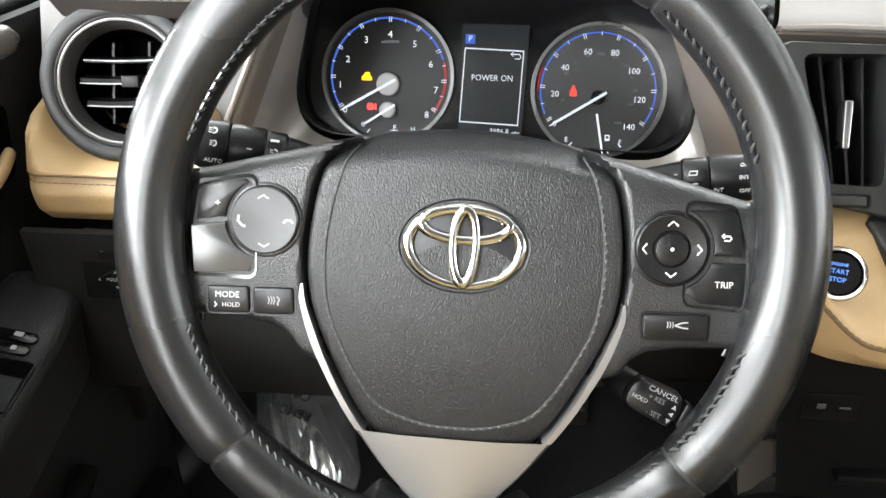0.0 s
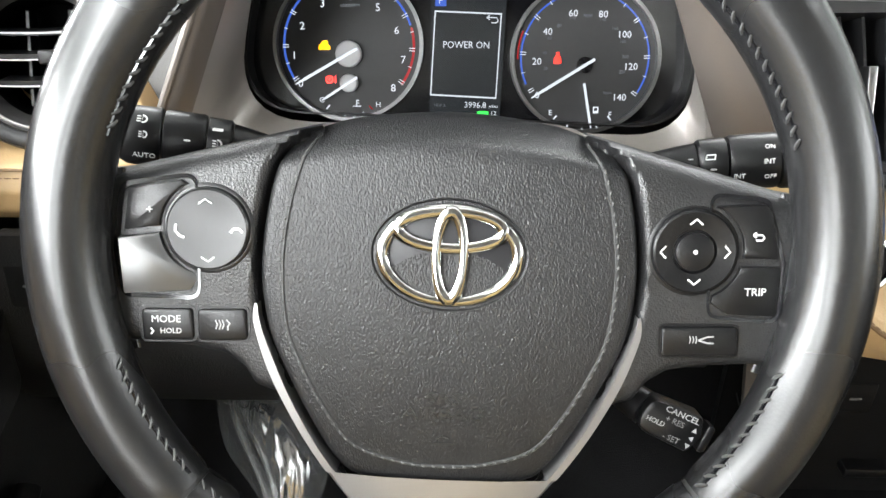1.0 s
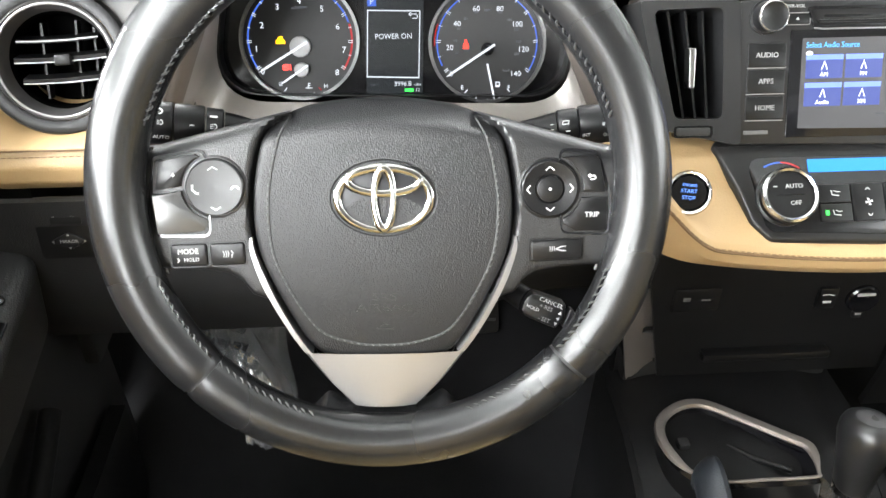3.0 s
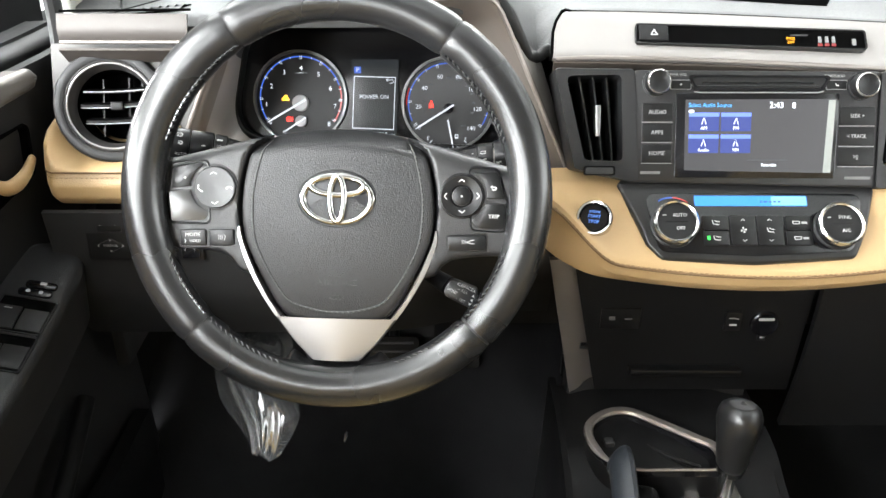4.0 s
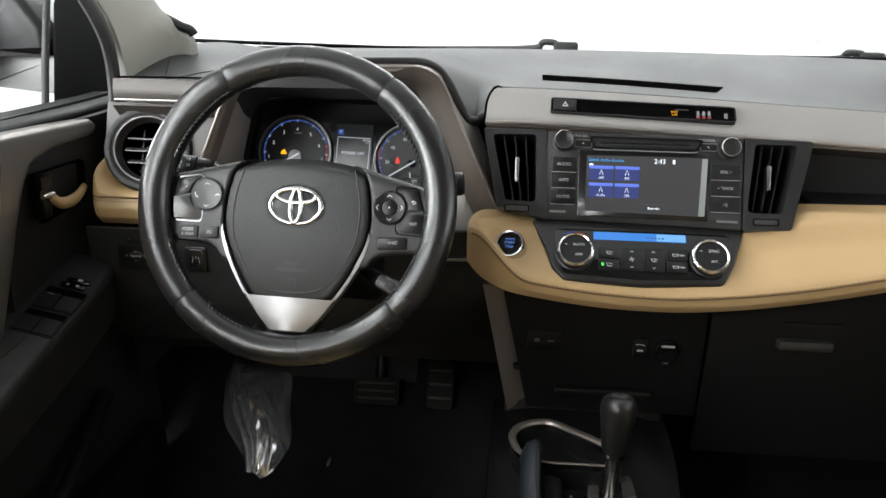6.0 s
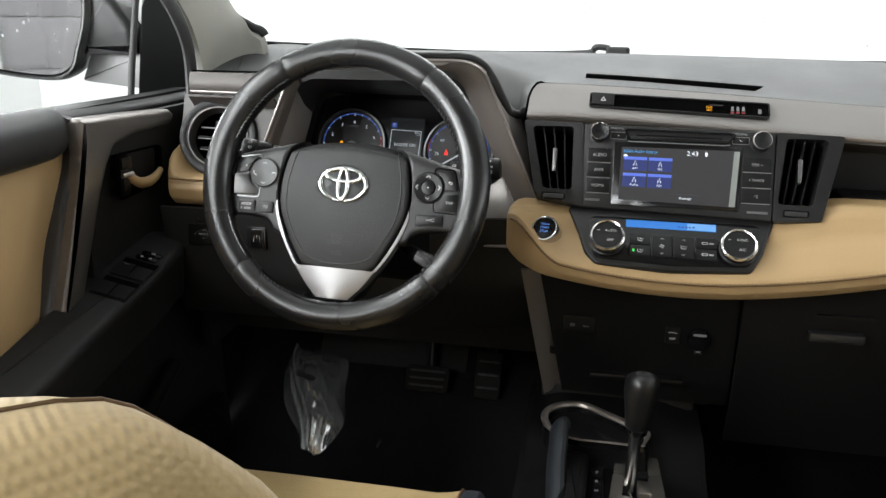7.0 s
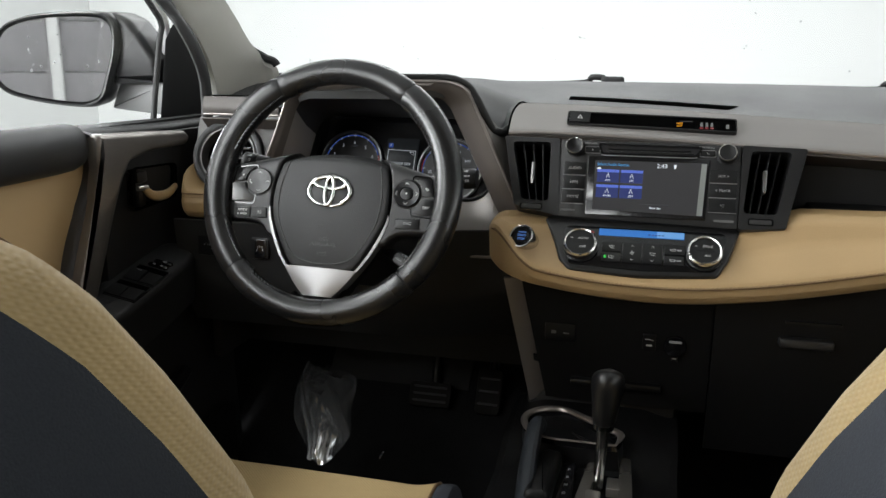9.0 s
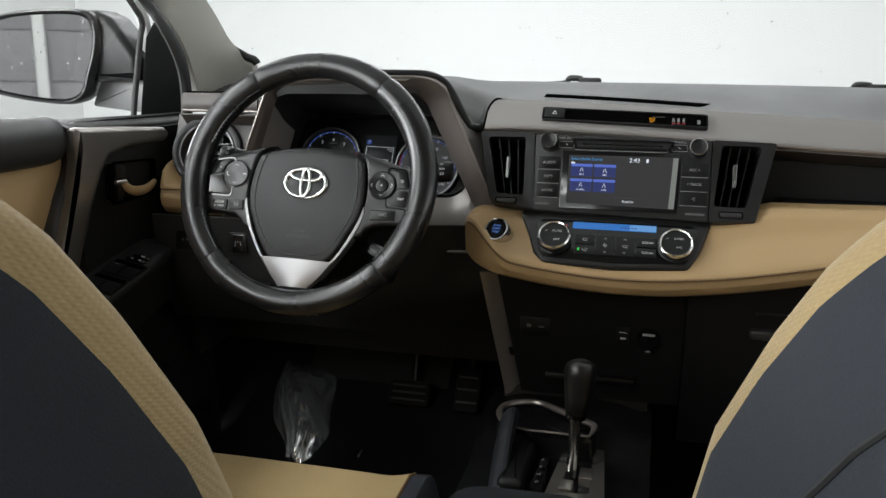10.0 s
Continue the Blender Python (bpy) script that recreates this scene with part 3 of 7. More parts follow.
part("tan_side_pad", sheet(tan_left, [-0.336, -0.3355, -0.334, -0.332, -0.329, -0.325, -0.3221, -0.3218, -0.320, -0.316] + span(-0.31, -0.07, 60), span(0, 11, 60)), TAN, dash, "tan leatherette pad with a stitched seam")
part("pad_seam", tube([Vector(tan_left(x, 5.2)) + Vector((0, -0.0004, 0)) for x in span(-0.330, -0.20, 40)], 0.0009, 6), TANSTITCH, dash)
part("stitching", stitches([Vector(tan_left(x, 6.3)) + Vector((0, -0.0006, 0)) for x in span(-0.330, -0.20, 80)], [(0, -1, 0.1)] * 80, 0.0042, 0.0012, 0.00045), TANSTITCH, dash)

# driver's left end: satin strip and the black face round the vent
part("side_groove", tube([(-0.306, 0.653, 0.8955), (-0.170, 0.653, 0.897)], 0.0014, 6), SLOT, dash)
part("side_trim_edge", tube([(-0.306, 0.6415, 0.8665), (-0.172, 0.6415, 0.8665)], 0.0026, 8), SATIN, dash, "rounded bright lip of the trim")
part("side_trim", sheet(lambda x, v: (x, 0.648 - 0.004 * v - 0.003 * math.sin(v * 3.1), 0.893 - 0.027 * v), span(-0.306, -0.172, 8), span(0, 1, 8), 0.004), mat("dark_satin_taupe", (0.046, 0.040, 0.036), 0.42, metal=0.3, var=0.06), dash, "satin taupe end trim")
part("side_trim_lip", sheet(lambda x, v: (x, 0.636 + 0.016 * v, 0.8615 - 0.016 * v), span(-0.306, -0.170, 6), span(0, 1, 4), 0.003), mat("bronze_lip", (0.045, 0.038, 0.034), 0.45, metal=0.3), dash)
holes = []
for k in range(48):
    a = 2 * math.pi * k / 48
    c, sn = math.cos(a), math.sin(a)
    r = min(0.066 / max(abs(c), 1e-6) if c < 0 else 0.105 / max(abs(c), 1e-6), (0.066 if sn > 0 else 0.060) / max(abs(sn), 1e-6))
    holes.append(((r * c, r * sn), (0.056 * c, 0.056 * sn)))
part("side_face", band([h[0] for h in holes], [h[1] for h in holes], -0.012, -0.006), mat("dark_taupe_plastic", (0.045, 0.042, 0.039), 0.5, var=0.08, bump=0.2, grain=800), dash, "dark taupe plastic face round the side vent", G(-0.2620, 0.637, 0.7985, 20, 0))
part("dash_end", box(-0.345, -0.326, 0.690, 0.86, 0.42, 0.840, 0.006), TRIMBLK, dash)

# lower dash: driver's knee panel, centre panel, glovebox
part("knee_panel", sheet(lambda x, v: (x, 0.582 + 0.02 * v + 0.11 * max(0, v - 0.55) ** 1.5 + 0.05 * smooth(0.0, 0.2, x), 0.702 - 0.183 * v), span(-0.335, 0.222, 18), span(0, 1, 16), 0.006), TRIMBLK, dash,
     "black plastic knee panel")
part("centre_panel", sheet(lambda s, v: (0.512 - (0.278 - 0.0422 * v) * (1 - s), 0.600 - 0.006 * (1 - v) + 0.012 * v, 0.650 - 0.200 * v), span(0, 1, 6), span(0, 1, 6), 0.006), SHADEBLK, dash, "black plastic panel with sockets")
part("tray", sheet(lambda x, v: (x, 0.606 + 0.075 * v, 0.518 - 0.045 * math.sin(v * 3.14) * 0.4 - 0.03 * v), span(0.255, 0.495, 4), span(0, 1, 8), 0.004), PLASTIC, dash)
part("tray_back", box(0.25, 0.50, 0.70, 0.71, 0.40, 0.55), PLASTIC, dash)
part("tray_ledge", box(0.314, 0.447, 0.590, 0.608, 0.479, 0.489, 0.003), PLASTIC, dash, "narrow ledge over the tray")
part("glovebox_lid", sheet(lambda x, v: (x, 0.585 + 0.03 * v * v, tan_low(x) - 0.005 - (tan_low(x) - 0.40) * v), span(0.5135, 1.14, 12), span(0, 1, 12), 0.008), SHADEBLK, dash, "black plastic glovebox lid")
part("glovebox_handle", box(0.599, 0.670, 0.566, 0.586, 0.574, 0.588, 0.004), mat("worn_black_plastic", (0.022, 0.022, 0.022), 0.4), dash, "wide black pull handle")
part("glovebox_gap", box(0.606, 0.678, 0.572, 0.588, 0.6085, 0.6115), PLASTIC, dash)
# open shelf over the tan pad on the passenger's side
part("shelf_back", box(0.60, 1.15, 0.70, 0.715, 0.74, 0.85), TRIMBLK, dash)
part("shelf_floor", box(0.635, 1.15, 0.605, 0.71, 0.748, 0.757, 0.003), TRIMBLK, dash, "open black shelf")
# satin column at the foot of the centre stack
col = sheet(lambda u, v: (0.209 + 0.042 * v + (0.026 + 0.004 * v) * u, 0.594 + 0.036 * v + 0.006 * (u * u), 0.640 - 0.218 * v), span(0, 1, 6), span(0, 1, 10), 0.006)
part("column_trim", col, SATIN, dash, "satin bronze-grey side trim of the lower centre stack")
part("column_trim_edge", tube([(0.240 + 0.046 * v, 0.599 + 0.036 * v, 0.640 - 0.218 * v) for v in span(0, 1, 8)], 0.0022, 8), SATIN, dash)


# ---- instrument binnacle ----
def ring3(pts, radii, yf, n=8, sweep=1.0):
    """A rounded outline in (x, z); its end beside the centre vents sweeps away from the driver."""
    back = lambda p: sweep * smooth(0.045, 0.150, p[0]) * (0.075 - 0.36 * max(0, 0.80 - p[1]))
    return [Vector((p[0], yf(p[1]) + back(p), p[1])) for p in rpoly(pts, radii, n)]


OUT = [(-0.236, 0.660), (0.262, 0.660), (0.141, 0.929), (-0.100, 0.929)]
INN = [(-0.208, 0.668), (0.214, 0.668), (0.106, 0.908), (-0.096, 0.908)]
BEZ0 = [(-0.166, 0.735), (0.180, 0.7255), (0.166, 0.862), (-0.141, 0.862)]
BEZ = [(0.0115 + (p[0] - 0.007) * 0.949, 0.796 + (p[1] - 0.79) * 0.949) for p in BEZ0]
y_out = lambda z: 0.545 + 0.42 * max(0, 0.80 - z)
y_inn = lambda z: 0.566 + 0.42 * max(0, 0.80 - z)
CLT = math.tan(radians(20))
y_cl = lambda z, d=0.0: 0.706 + (z - 0.796) * CLT + d
rings = [ring3(OUT, [0.03, 0.03, 0.055, 0.055], lambda z: y_out(z) + 0.035), ring3(OUT, [0.03, 0.03, 0.055, 0.055], lambda z: y_out(z) + 0.004),
         ring3([(p[0] * 0.985, p[1] - 0.003 if p[1] > 0.8 else p[1]) for p in OUT], [0.03, 0.03, 0.053, 0.053], lambda z: y_out(z)),
         ring3([(a[0] * 0.62 + b[0] * 0.38, a[1] * 0.62 + b[1] * 0.38) for a, b in zip(OUT, INN)], [0.03, 0.03, 0.051, 0.051], lambda z: y_out(z) + 0.001),
         ring3([(a[0] * 0.28 + b[0] * 0.72, a[1] * 0.28 + b[1] * 0.72) for a, b in zip(OUT, INN)], [0.03, 0.03, 0.048, 0.048], lambda z: y_out(z) + 0.008),
         ring3(INN, [0.03, 0.03, 0.045, 0.045], lambda z: y_inn(z) + 0.002)]
# Shade is put into the frame's darker satin, the highlight into a lighter ridge.
part("binnacle_frame", loft(rings), mat("shaded_satin_trim", (0.17, 0.148, 0.134), 0.38, metal=0.5, var=0.06, bump=0.05, grain=1200), dash, "satin brown-grey frame round the instruments, darkened for its shade")
part("frame_ridge", tube([p + Vector((0, -0.0005, 0)) for p in rings[2]], 0.0022, 8, normal=(0, 1, 0), closed=True), SATIN, dash, "ridge of the frame, in lighter satin for its highlight")
mid = [((a[0] + b[0]) / 2, (a[1] + b[1]) / 2 - 0.004) for a, b in zip(INN, BEZ)]
funnel = loft([ring3(INN, [0.03, 0.03, 0.045, 0.045], lambda z: y_inn(z) + 0.001),
               ring3(mid, [0.05, 0.05, 0.045, 0.045], lambda z: 0.5 * (y_inn(z) + y_cl(z, -0.02)), 8, 0.5),
               ring3(BEZ, [0.045, 0.045, 0.04, 0.04], lambda z: y_cl(z, -0.016), 8, 0.0)])
# Funnel skin split by height; its upper part is coloured black for shade.
upper = funnel.copy()
for skin, keep in ((funnel, lambda z: z <= 0.832), (upper, lambda z: z > 0.832)):
    bmesh.ops.delete(skin, geom=[f for f in skin.faces if not keep(f.calc_center_median().z)], context="FACES")
part("binnacle_funnel", funnel, mat("satin_taupe_plastic", (0.29, 0.27, 0.25), 0.32, metal=0.30, var=0.08, bump=0.1, grain=900), dash, "smooth taupe plastic inner surround")
part("hood_underside", upper, TRIMBLK, dash, "upper funnel under the instrument hood, blackened for its shade")
hoodlip = [Vector((p.x, p.y - 0.001, p.z + 0.0015)) for p in ring3(OUT, [0.03, 0.03, 0.055, 0.055], lambda z: y_out(z) + 0.012)]
k0 = [i for i, p in enumerate(hoodlip) if p.z > (0.74 if p.x < 0.05 else 0.910)]
hood_path = sorted([hoodlip[i] for i in k0], key=lambda p: math.atan2(p.x - 0.01, p.z - 0.70))
LIPBLK = mat("black_soft_lip", (0.010, 0.010, 0.010), 0.5, spec=0.3, var=0.1, bump=0.2, grain=700)


def row_at(table, x):
    """A value from a short table of (place, value) rows."""
    for (x0, v0), (x1, v1) in zip(table, table[1:]):
        if x <= x1:
            return v0 + (v1 - v0) * max(0.0, (x - x0) / (x1 - x0))
    return table[-1][1]


SHOULDER_Z = [(0.154, 0.908), (0.170, 0.889), (0.181, 0.872), (0.192, 0.860), (0.208, 0.855), (0.220, 0.854)]
SHOULDER_Y = [(0.154, 0.634), (0.170, 0.647), (0.181, 0.659), (0.192, 0.664), (0.208, 0.656), (0.220, 0.655)]


def shoulder(x, v):
    """The top pad's end, rolling down between the binnacle and the trim strip."""
    y0 = dash_front(x)
    hi = dash_z(x, y0) - 0.010
    lo = min(row_at(SHOULDER_Z, x), hi - 0.002)
    return (x, y0 + (row_at(SHOULDER_Y, x) - y0) * v * v * (3 - 2 * v) - 0.003 * math.sin(v * math.pi), hi + (lo - hi) * v)


def flank(u, v):
    """The facet behind the binnacle's ridge, narrowing downwards beside the vents."""
    z = 0.70 + (0.902 - 0.056 * u - 0.70) * v
    return (0.260 - (z - 0.66) * 0.45 + u * row_at([(0.70, 0.003), (0.845, 0.017), (0.90, 0.018)], z), y_out(z) + 0.075 - 0.36 * max(0, 0.80 - z) + 0.003 + 0.030 * u, z)


part("pad_shoulder", sheet(shoulder, span(0.154, 0.220, 28), span(0, 1, 14), 0.003), DASH, dash, "charcoal end of the top pad beside the trim strip")
lip_path = hood_path + [Vector((x, min(shoulder(x, 1.0)[1], dash_front(x)) - 0.004, max(shoulder(x, 1.0)[2] - 0.001, 0.667 + (0.262 - x) / 0.45))) for x in span(0.158, 0.208, 16)]
part("hood_lip", tube(lip_path, 0.0065, 10, normal=(0, 1, 0)), LIPBLK, dash, "black padded lip over the instruments and round the pad's end")
part("binnacle_flank", sheet(flank, span(0, 1, 6), span(0, 1, 16), 0.003),
     mat("satin_taupe_flank", (0.20, 0.188, 0.178), 0.45, metal=0.3, var=0.06, bump=0.06, grain=1000), dash, "satin taupe flank between instruments and vent")

# ---- instrument cluster ----
cluster = thing("instrument_cluster", (0.007, 0.74, 0.71), "lit instrument cluster with two round gauges and a small screen", "instrument cluster")
CK = 0.949
C = G(0.0115, 0.706, 0.796, 20) @ Matrix.Diagonal((CK, CK, CK, 1))


def cl_pt(p):
    return (p[0] - 0.007, (p[1] - 0.79) / math.cos(radians(20)))


face = [cl_pt((p.x, p.z)) for p in ring3(BEZ0, [0.045, 0.045, 0.04, 0.04], lambda z: 0, 8, 0.0)]
part("backplate", prism(face, -0.03, -0.006), GLOSS, cluster, "gloss black backplate", C)
part("bezel", band(face, [(p[0] * 0.985, p[1] * 0.98) for p in face], -0.012, 0.016), PLASTIC, cluster, "", C)


def cut_disc(cx, cy, r, low, n=64):
    return [(x, max(y, low)) for x, y in disc(cx, cy, r, n)]


def gauge(name, cx, cy, label, low=-0.064):
    d = part(name, prism(cut_disc(cx, cy, 0.0535, low), -0.006, -0.002), DIAL, cluster, label, C)
    bm = band(cut_disc(cx, cy, 0.0563, low - 0.002), cut_disc(cx, cy, 0.0535, low), -0.006, 0.005)
    part("ring", bm, mat("satin_silver_ring", (0.22, 0.22, 0.22), 0.3, metal=0.9) if "satin_silver_ring" not in bpy.data.materials else bpy.data.materials["satin_silver_ring"], d, "thin satin silver ring", C)
    return d


def dial_arc(cx, cy, r0, r1, a0, a1, material, d, z, name="scale_arc", n=40):
    a = arc(cx, cy, r0, a0, a1, n) + list(reversed(arc(cx, cy, r1, a0, a1, n)))
    bm = bmesh.new()
    lo = [bm.verts.new((p[0], p[1], z)) for p in arc(cx, cy, r0, a0, a1, n)]
    hi = [bm.verts.new((p[0], p[1], z)) for p in arc(cx, cy, r1, a0, a1, n)]
    for i in range(n):
        bm.faces.new((lo[i], lo[i + 1], hi[i + 1], hi[i]))
    part(name, bm, material, d, "", C)


def needle(cx, cy, ang, length, w, d, z=0.004, material=None):
    c, s = math.cos(radians(ang)), math.sin(radians(ang))
    bm = prism([(-0.008, -w / 2), (length * 0.8, -w / 2), (length, -w * 0.15), (length, w * 0.15), (length * 0.8, w / 2), (-0.008, w / 2)], 0, 0.0012)
    part("needle", bm, material or L_WHITE, d, "white lit needle", C @ pose(cx, cy, z, 0, 0, ang))


tx, ty = -0.0885, -0.0095
sx_, sy_ = 0.0895, -0.0165
tach = gauge("rev_counter", tx, ty, "round rev counter with white figures, zero revs")
speedo = gauge("speedometer", sx_, sy_, "round speedometer with white figures, at zero", -0.0715)
dial_arc(tx, ty, 0.0480, 0.0496, 212, 18, L_BLUE, tach, -0.0014)
dial_arc(tx, ty, 0.0480, 0.0500, 16, -36, L_RED, tach, -0.0014, "red_zone")
dial_arc(sx_, sy_, 0.0475, 0.0488, 205, -32, L_BLUE, speedo, -0.0014)
dial_arc(sx_, sy_, 0.0500, 0.0512, 182, 158, L_RED, speedo, -0.0014, "red_zone")


def ticks(cx, cy, r0, r1, a0, a1, n, w, material, d, double=False):
    for i in range(n):
        a = a0 + (a1 - a0) * i / (n - 1)
        big = i % 2 == 0
        rr = r0 if big else r0 + 0.0015
        for off in ((-1.1, 1.1) if big and double else (0,)):
            bm = prism([(rr, -w / 2), (r1, -w / 2), (r1, w / 2), (rr, w / 2)], 0, 0.0002)
            part("tick", bm, material, d, "", C @ pose(cx, cy, -0.0015, 0, 0, a + off))


ticks(tx, ty, 0.0455, 0.0500, 212, -34, 17, 0.0006, L_WHITE, tach, True)
ticks(sx_, sy_, 0.0445, 0.0490, 212, -34, 15, 0.0006, L_WHITE, speedo, True)
for i, (s, px_, py_) in enumerate((("0", -0.1255, -0.0385), ("1", -0.1300, -0.0175), ("2", -0.1235, 0.004), ("3", -0.108, 0.0205), ("4", -0.0875, 0.0255), ("5", -0.0665, 0.018), ("6", -0.0525, 0.0015), ("7", -0.0475, -0.020), ("8", -0.0550, -0.041))):
    words(s, 0.0080, at(C, px_, py_, -0.0015), L_WHITE, tach)
words("x1000RPM", 0.0034, at(C, -0.0875, 0.0195, -0.0015), L_DIM, tach)
for s, px_, py_ in (("0", 0.0545, -0.045), ("20", 0.0535, -0.020), ("40", 0.0610, 0.002), ("60", 0.0795, 0.0155), ("80", 0.1020, 0.0150), ("100", 0.1185, 0.0005), ("120", 0.1245, -0.023), ("140", 0.1170, -0.046)):
    words(s, 0.0072, at(C, px_, py_, -0.0015), L_WHITE, speedo)
words("MPH", 0.0034, at(C, 0.0905, 0.0140, -0.0015), L_DIM, speedo)
words("km/h", 0.0032, at(C, 0.1080, -0.0425, -0.0015), L_DIM, speedo)
for i, s in enumerate(("20", "40", "60", "80", "100", "120", "140", "160", "180", "200", "220")):
    a = radians(196 - 21.6 * i)
    words(s, 0.0034, at(C, sx_ + 0.0305 * math.cos(a), sy_ + 0.0305 * math.sin(a), -0.0015), L_DIM, speedo)
for cx, cy, r in ((tx, ty - 0.0065, 0.0098), (tx, ty - 0.0280, 0.0068)):
    part("hub", lathe([(r, -0.002), (r, 0.0035), (r - 0.0008, 0.0045), (0, 0.0046)], 32, cx=cx, cy=cy), GREYHUB, tach, "round grey hub cap", C)
needle(tx, ty - 0.0065, 210, 0.046, 0.0022, tach, 0.0048)
needle(tx, ty - 0.0280, 213, 0.024, 0.0018, tach, 0.0048)
needle(sx_, sy_ - 0.0055, 212, 0.047, 0.0022, speedo)
needle(sx_ + 0.001, sy_ - 0.0270, -79, 0.026, 0.0018, speedo)
for cx, cy in ((sx_, sy_ - 0.0055),):
    part("hub", lathe([(0.006, -0.002), (0.006, 0.002), (0, 0.0025)], 24, cx=cx, cy=cy), GLOSS, speedo, "gloss black hub", C)
for s, x0, y0, d in (("C", -0.1095, -0.0505, tach), ("H", -0.0665, -0.0535, tach), ("E", 0.0650, -0.0580, speedo), ("F", 0.1105, -0.0590, speedo)):
    words(s, 0.0058, at(C, x0, y0, -0.0015), L_WHITE, d)
for cx, cy, d, n in ((tx, ty - 0.028, tach, 6), (sx_, sy_ - 0.022, speedo, 5)):
    for i in range(n):
        a = 228 + (312 - 228) * i / (n - 1)
        r = 0.0265 if d is tach else 0.033
        big = i in (0, n - 1)
        bm = prism([(r - (0.004 if big else 0.0025), -0.0005), (r, -0.0005), (r, 0.0005), (r - (0.004 if big else 0.0025), 0.0005)], 0, 0.0002)
        part("tick", bm, L_RED if (d is tach and i == n - 1) else L_WHITE, d, "", C @ pose(cx, cy, -0.0015, 0, 0, a))


def warn_icon(cx, cy, w, h, material, d, name, label, kind):
    if kind == "engine":
        pts = [(-.5, -.5), (.5, -.5), (.5, -.1), (.3, .1), (.3, .4), (.1, .5), (-.2, .4), (-.35, .05), (-.5, 0)]
    elif kind == "belt":
        pts = [(-.5, -.5), (.5, -.5), (.45, 0), (.2, .2), (.2, .5), (-.2, .5), (-.2, .2), (-.45, 0)]
    else:
        pts = [(-.5, -.3), (-.3, -.5), (.3, -.5), (.5, -.3), (.5, .3), (.3, .5), (-.3, .5), (-.5, .3)]
    bm = prism([(p[0] * w, p[1] * h) for p in pts], 0, 0.0003)
    part(name, bm, material, d, label, C @ pose(cx, cy, -0.0014))


warn_icon(-0.107, -0.0095, 0.0088, 0.0072, L_AMBER, tach, "warning_light", "amber engine warning light", "engine")
warn_icon(-0.1035, -0.0350, 0.0058, 0.0056, L_WARNRED, tach, "warning_light", "red brake warning light", "round")
part("warning_bar", prism(rrect(-0.0990, -0.0350, 0.0009, 0.0056, 0.0002), -0.0014, -0.0011), L_WARNRED, tach, "", C)
part("icon_hole", band(disc(-0.1035, -0.0350, 0.0018, 16), disc(-0.1035, -0.0350, 0.0010, 16), -0.0012, -0.0009), DIAL, tach, "", C)
warn_icon(0.0690, -0.0170, 0.0056, 0.0085, L_WARNRED, speedo, "warning_light", "red seat-belt warning light", "belt")
for pts in ([(-0.083, -0.050), (-0.083, -0.0545)], [(-0.086, -0.0548), (-0.0795, -0.0548)], [(-0.083, -0.0505), (-0.081, -0.0505)], [(-0.083, -0.0525), (-0.081, -0.0525)]):
    stroke(pts, 0.0007, C, L_WHITE, tach, -0.0012)
part("fuel_mark", band(rrect(0.0995, -0.0555, 0.0042, 0.005, 0.0005), rrect(0.0995, -0.0550, 0.0024, 0.0022, 0.0003), -0.0014, -0.0011), L_WHITE, speedo, "", C)

lcd = part("display", prism(rpoly([(-0.0275, -0.062), (0.0265, -0.062), (0.0300, 0.036), (-0.0265, 0.036)], 0.001, 2), -0.006, -0.001), L_SCREEN, cluster, "small upright screen reading POWER ON", C)
fo = [(-0.0270, -0.0460), (0.0235, -0.0480), (0.0262, 0.0150), (-0.0240, 0.0165)]
fi = [(p[0] * 0.965, p[1] * 0.965 - 0.0005) for p in fo]
part("screen_frame", band(fo, fi, -0.001, -0.0006), L_WHITE, lcd, "", C)
words("POWER ON", 0.0072, at(C, 0.0, -0.0085, -0.0006), L_WHITE, lcd, sx=0.92)
part("gear_badge", prism(rrect(-0.0195, 0.0235, 0.0082, 0.0078, 0.0006), -0.001, -0.0007), L_BLUE, lcd, "small blue square with the letter P", C)
words("P", 0.0072, at(C, -0.0195, 0.0235, -0.0005), L_WHITE, lcd)
words("TRIP A", 0.0032, at(C, -0.0195, -0.0535, -0.0006), L_DIM, lcd)
words("3996.8", 0.0062, at(C, 0.0075, -0.0530, -0.0006), L_WHITE, lcd)
words("miles", 0.0034, at(C, 0.0215, -0.0537, -0.0006), L_WHITE, lcd)
words("12", 0.0046, at(C, 0.0215, -0.0590, -0.0006), L_WHITE, lcd)
part("green_sign", prism(rrect(0.0135, -0.0590, 0.0085, 0.0030, 0.0004), -0.001, -0.0006), L_GREEN, lcd, "", C)
stroke([(0.0150, 0.0118), (0.0225, 0.0118), (0.0235, 0.0098), (0.0225, 0.0080), (0.0185, 0.0080)], 0.0008, C, L_WHITE, lcd, -0.0006)
stroke([(0.0172, 0.0135), (0.0150, 0.0118), (0.0172, 0.0101)], 0.0008, C, L_WHITE, lcd, -0.0006)

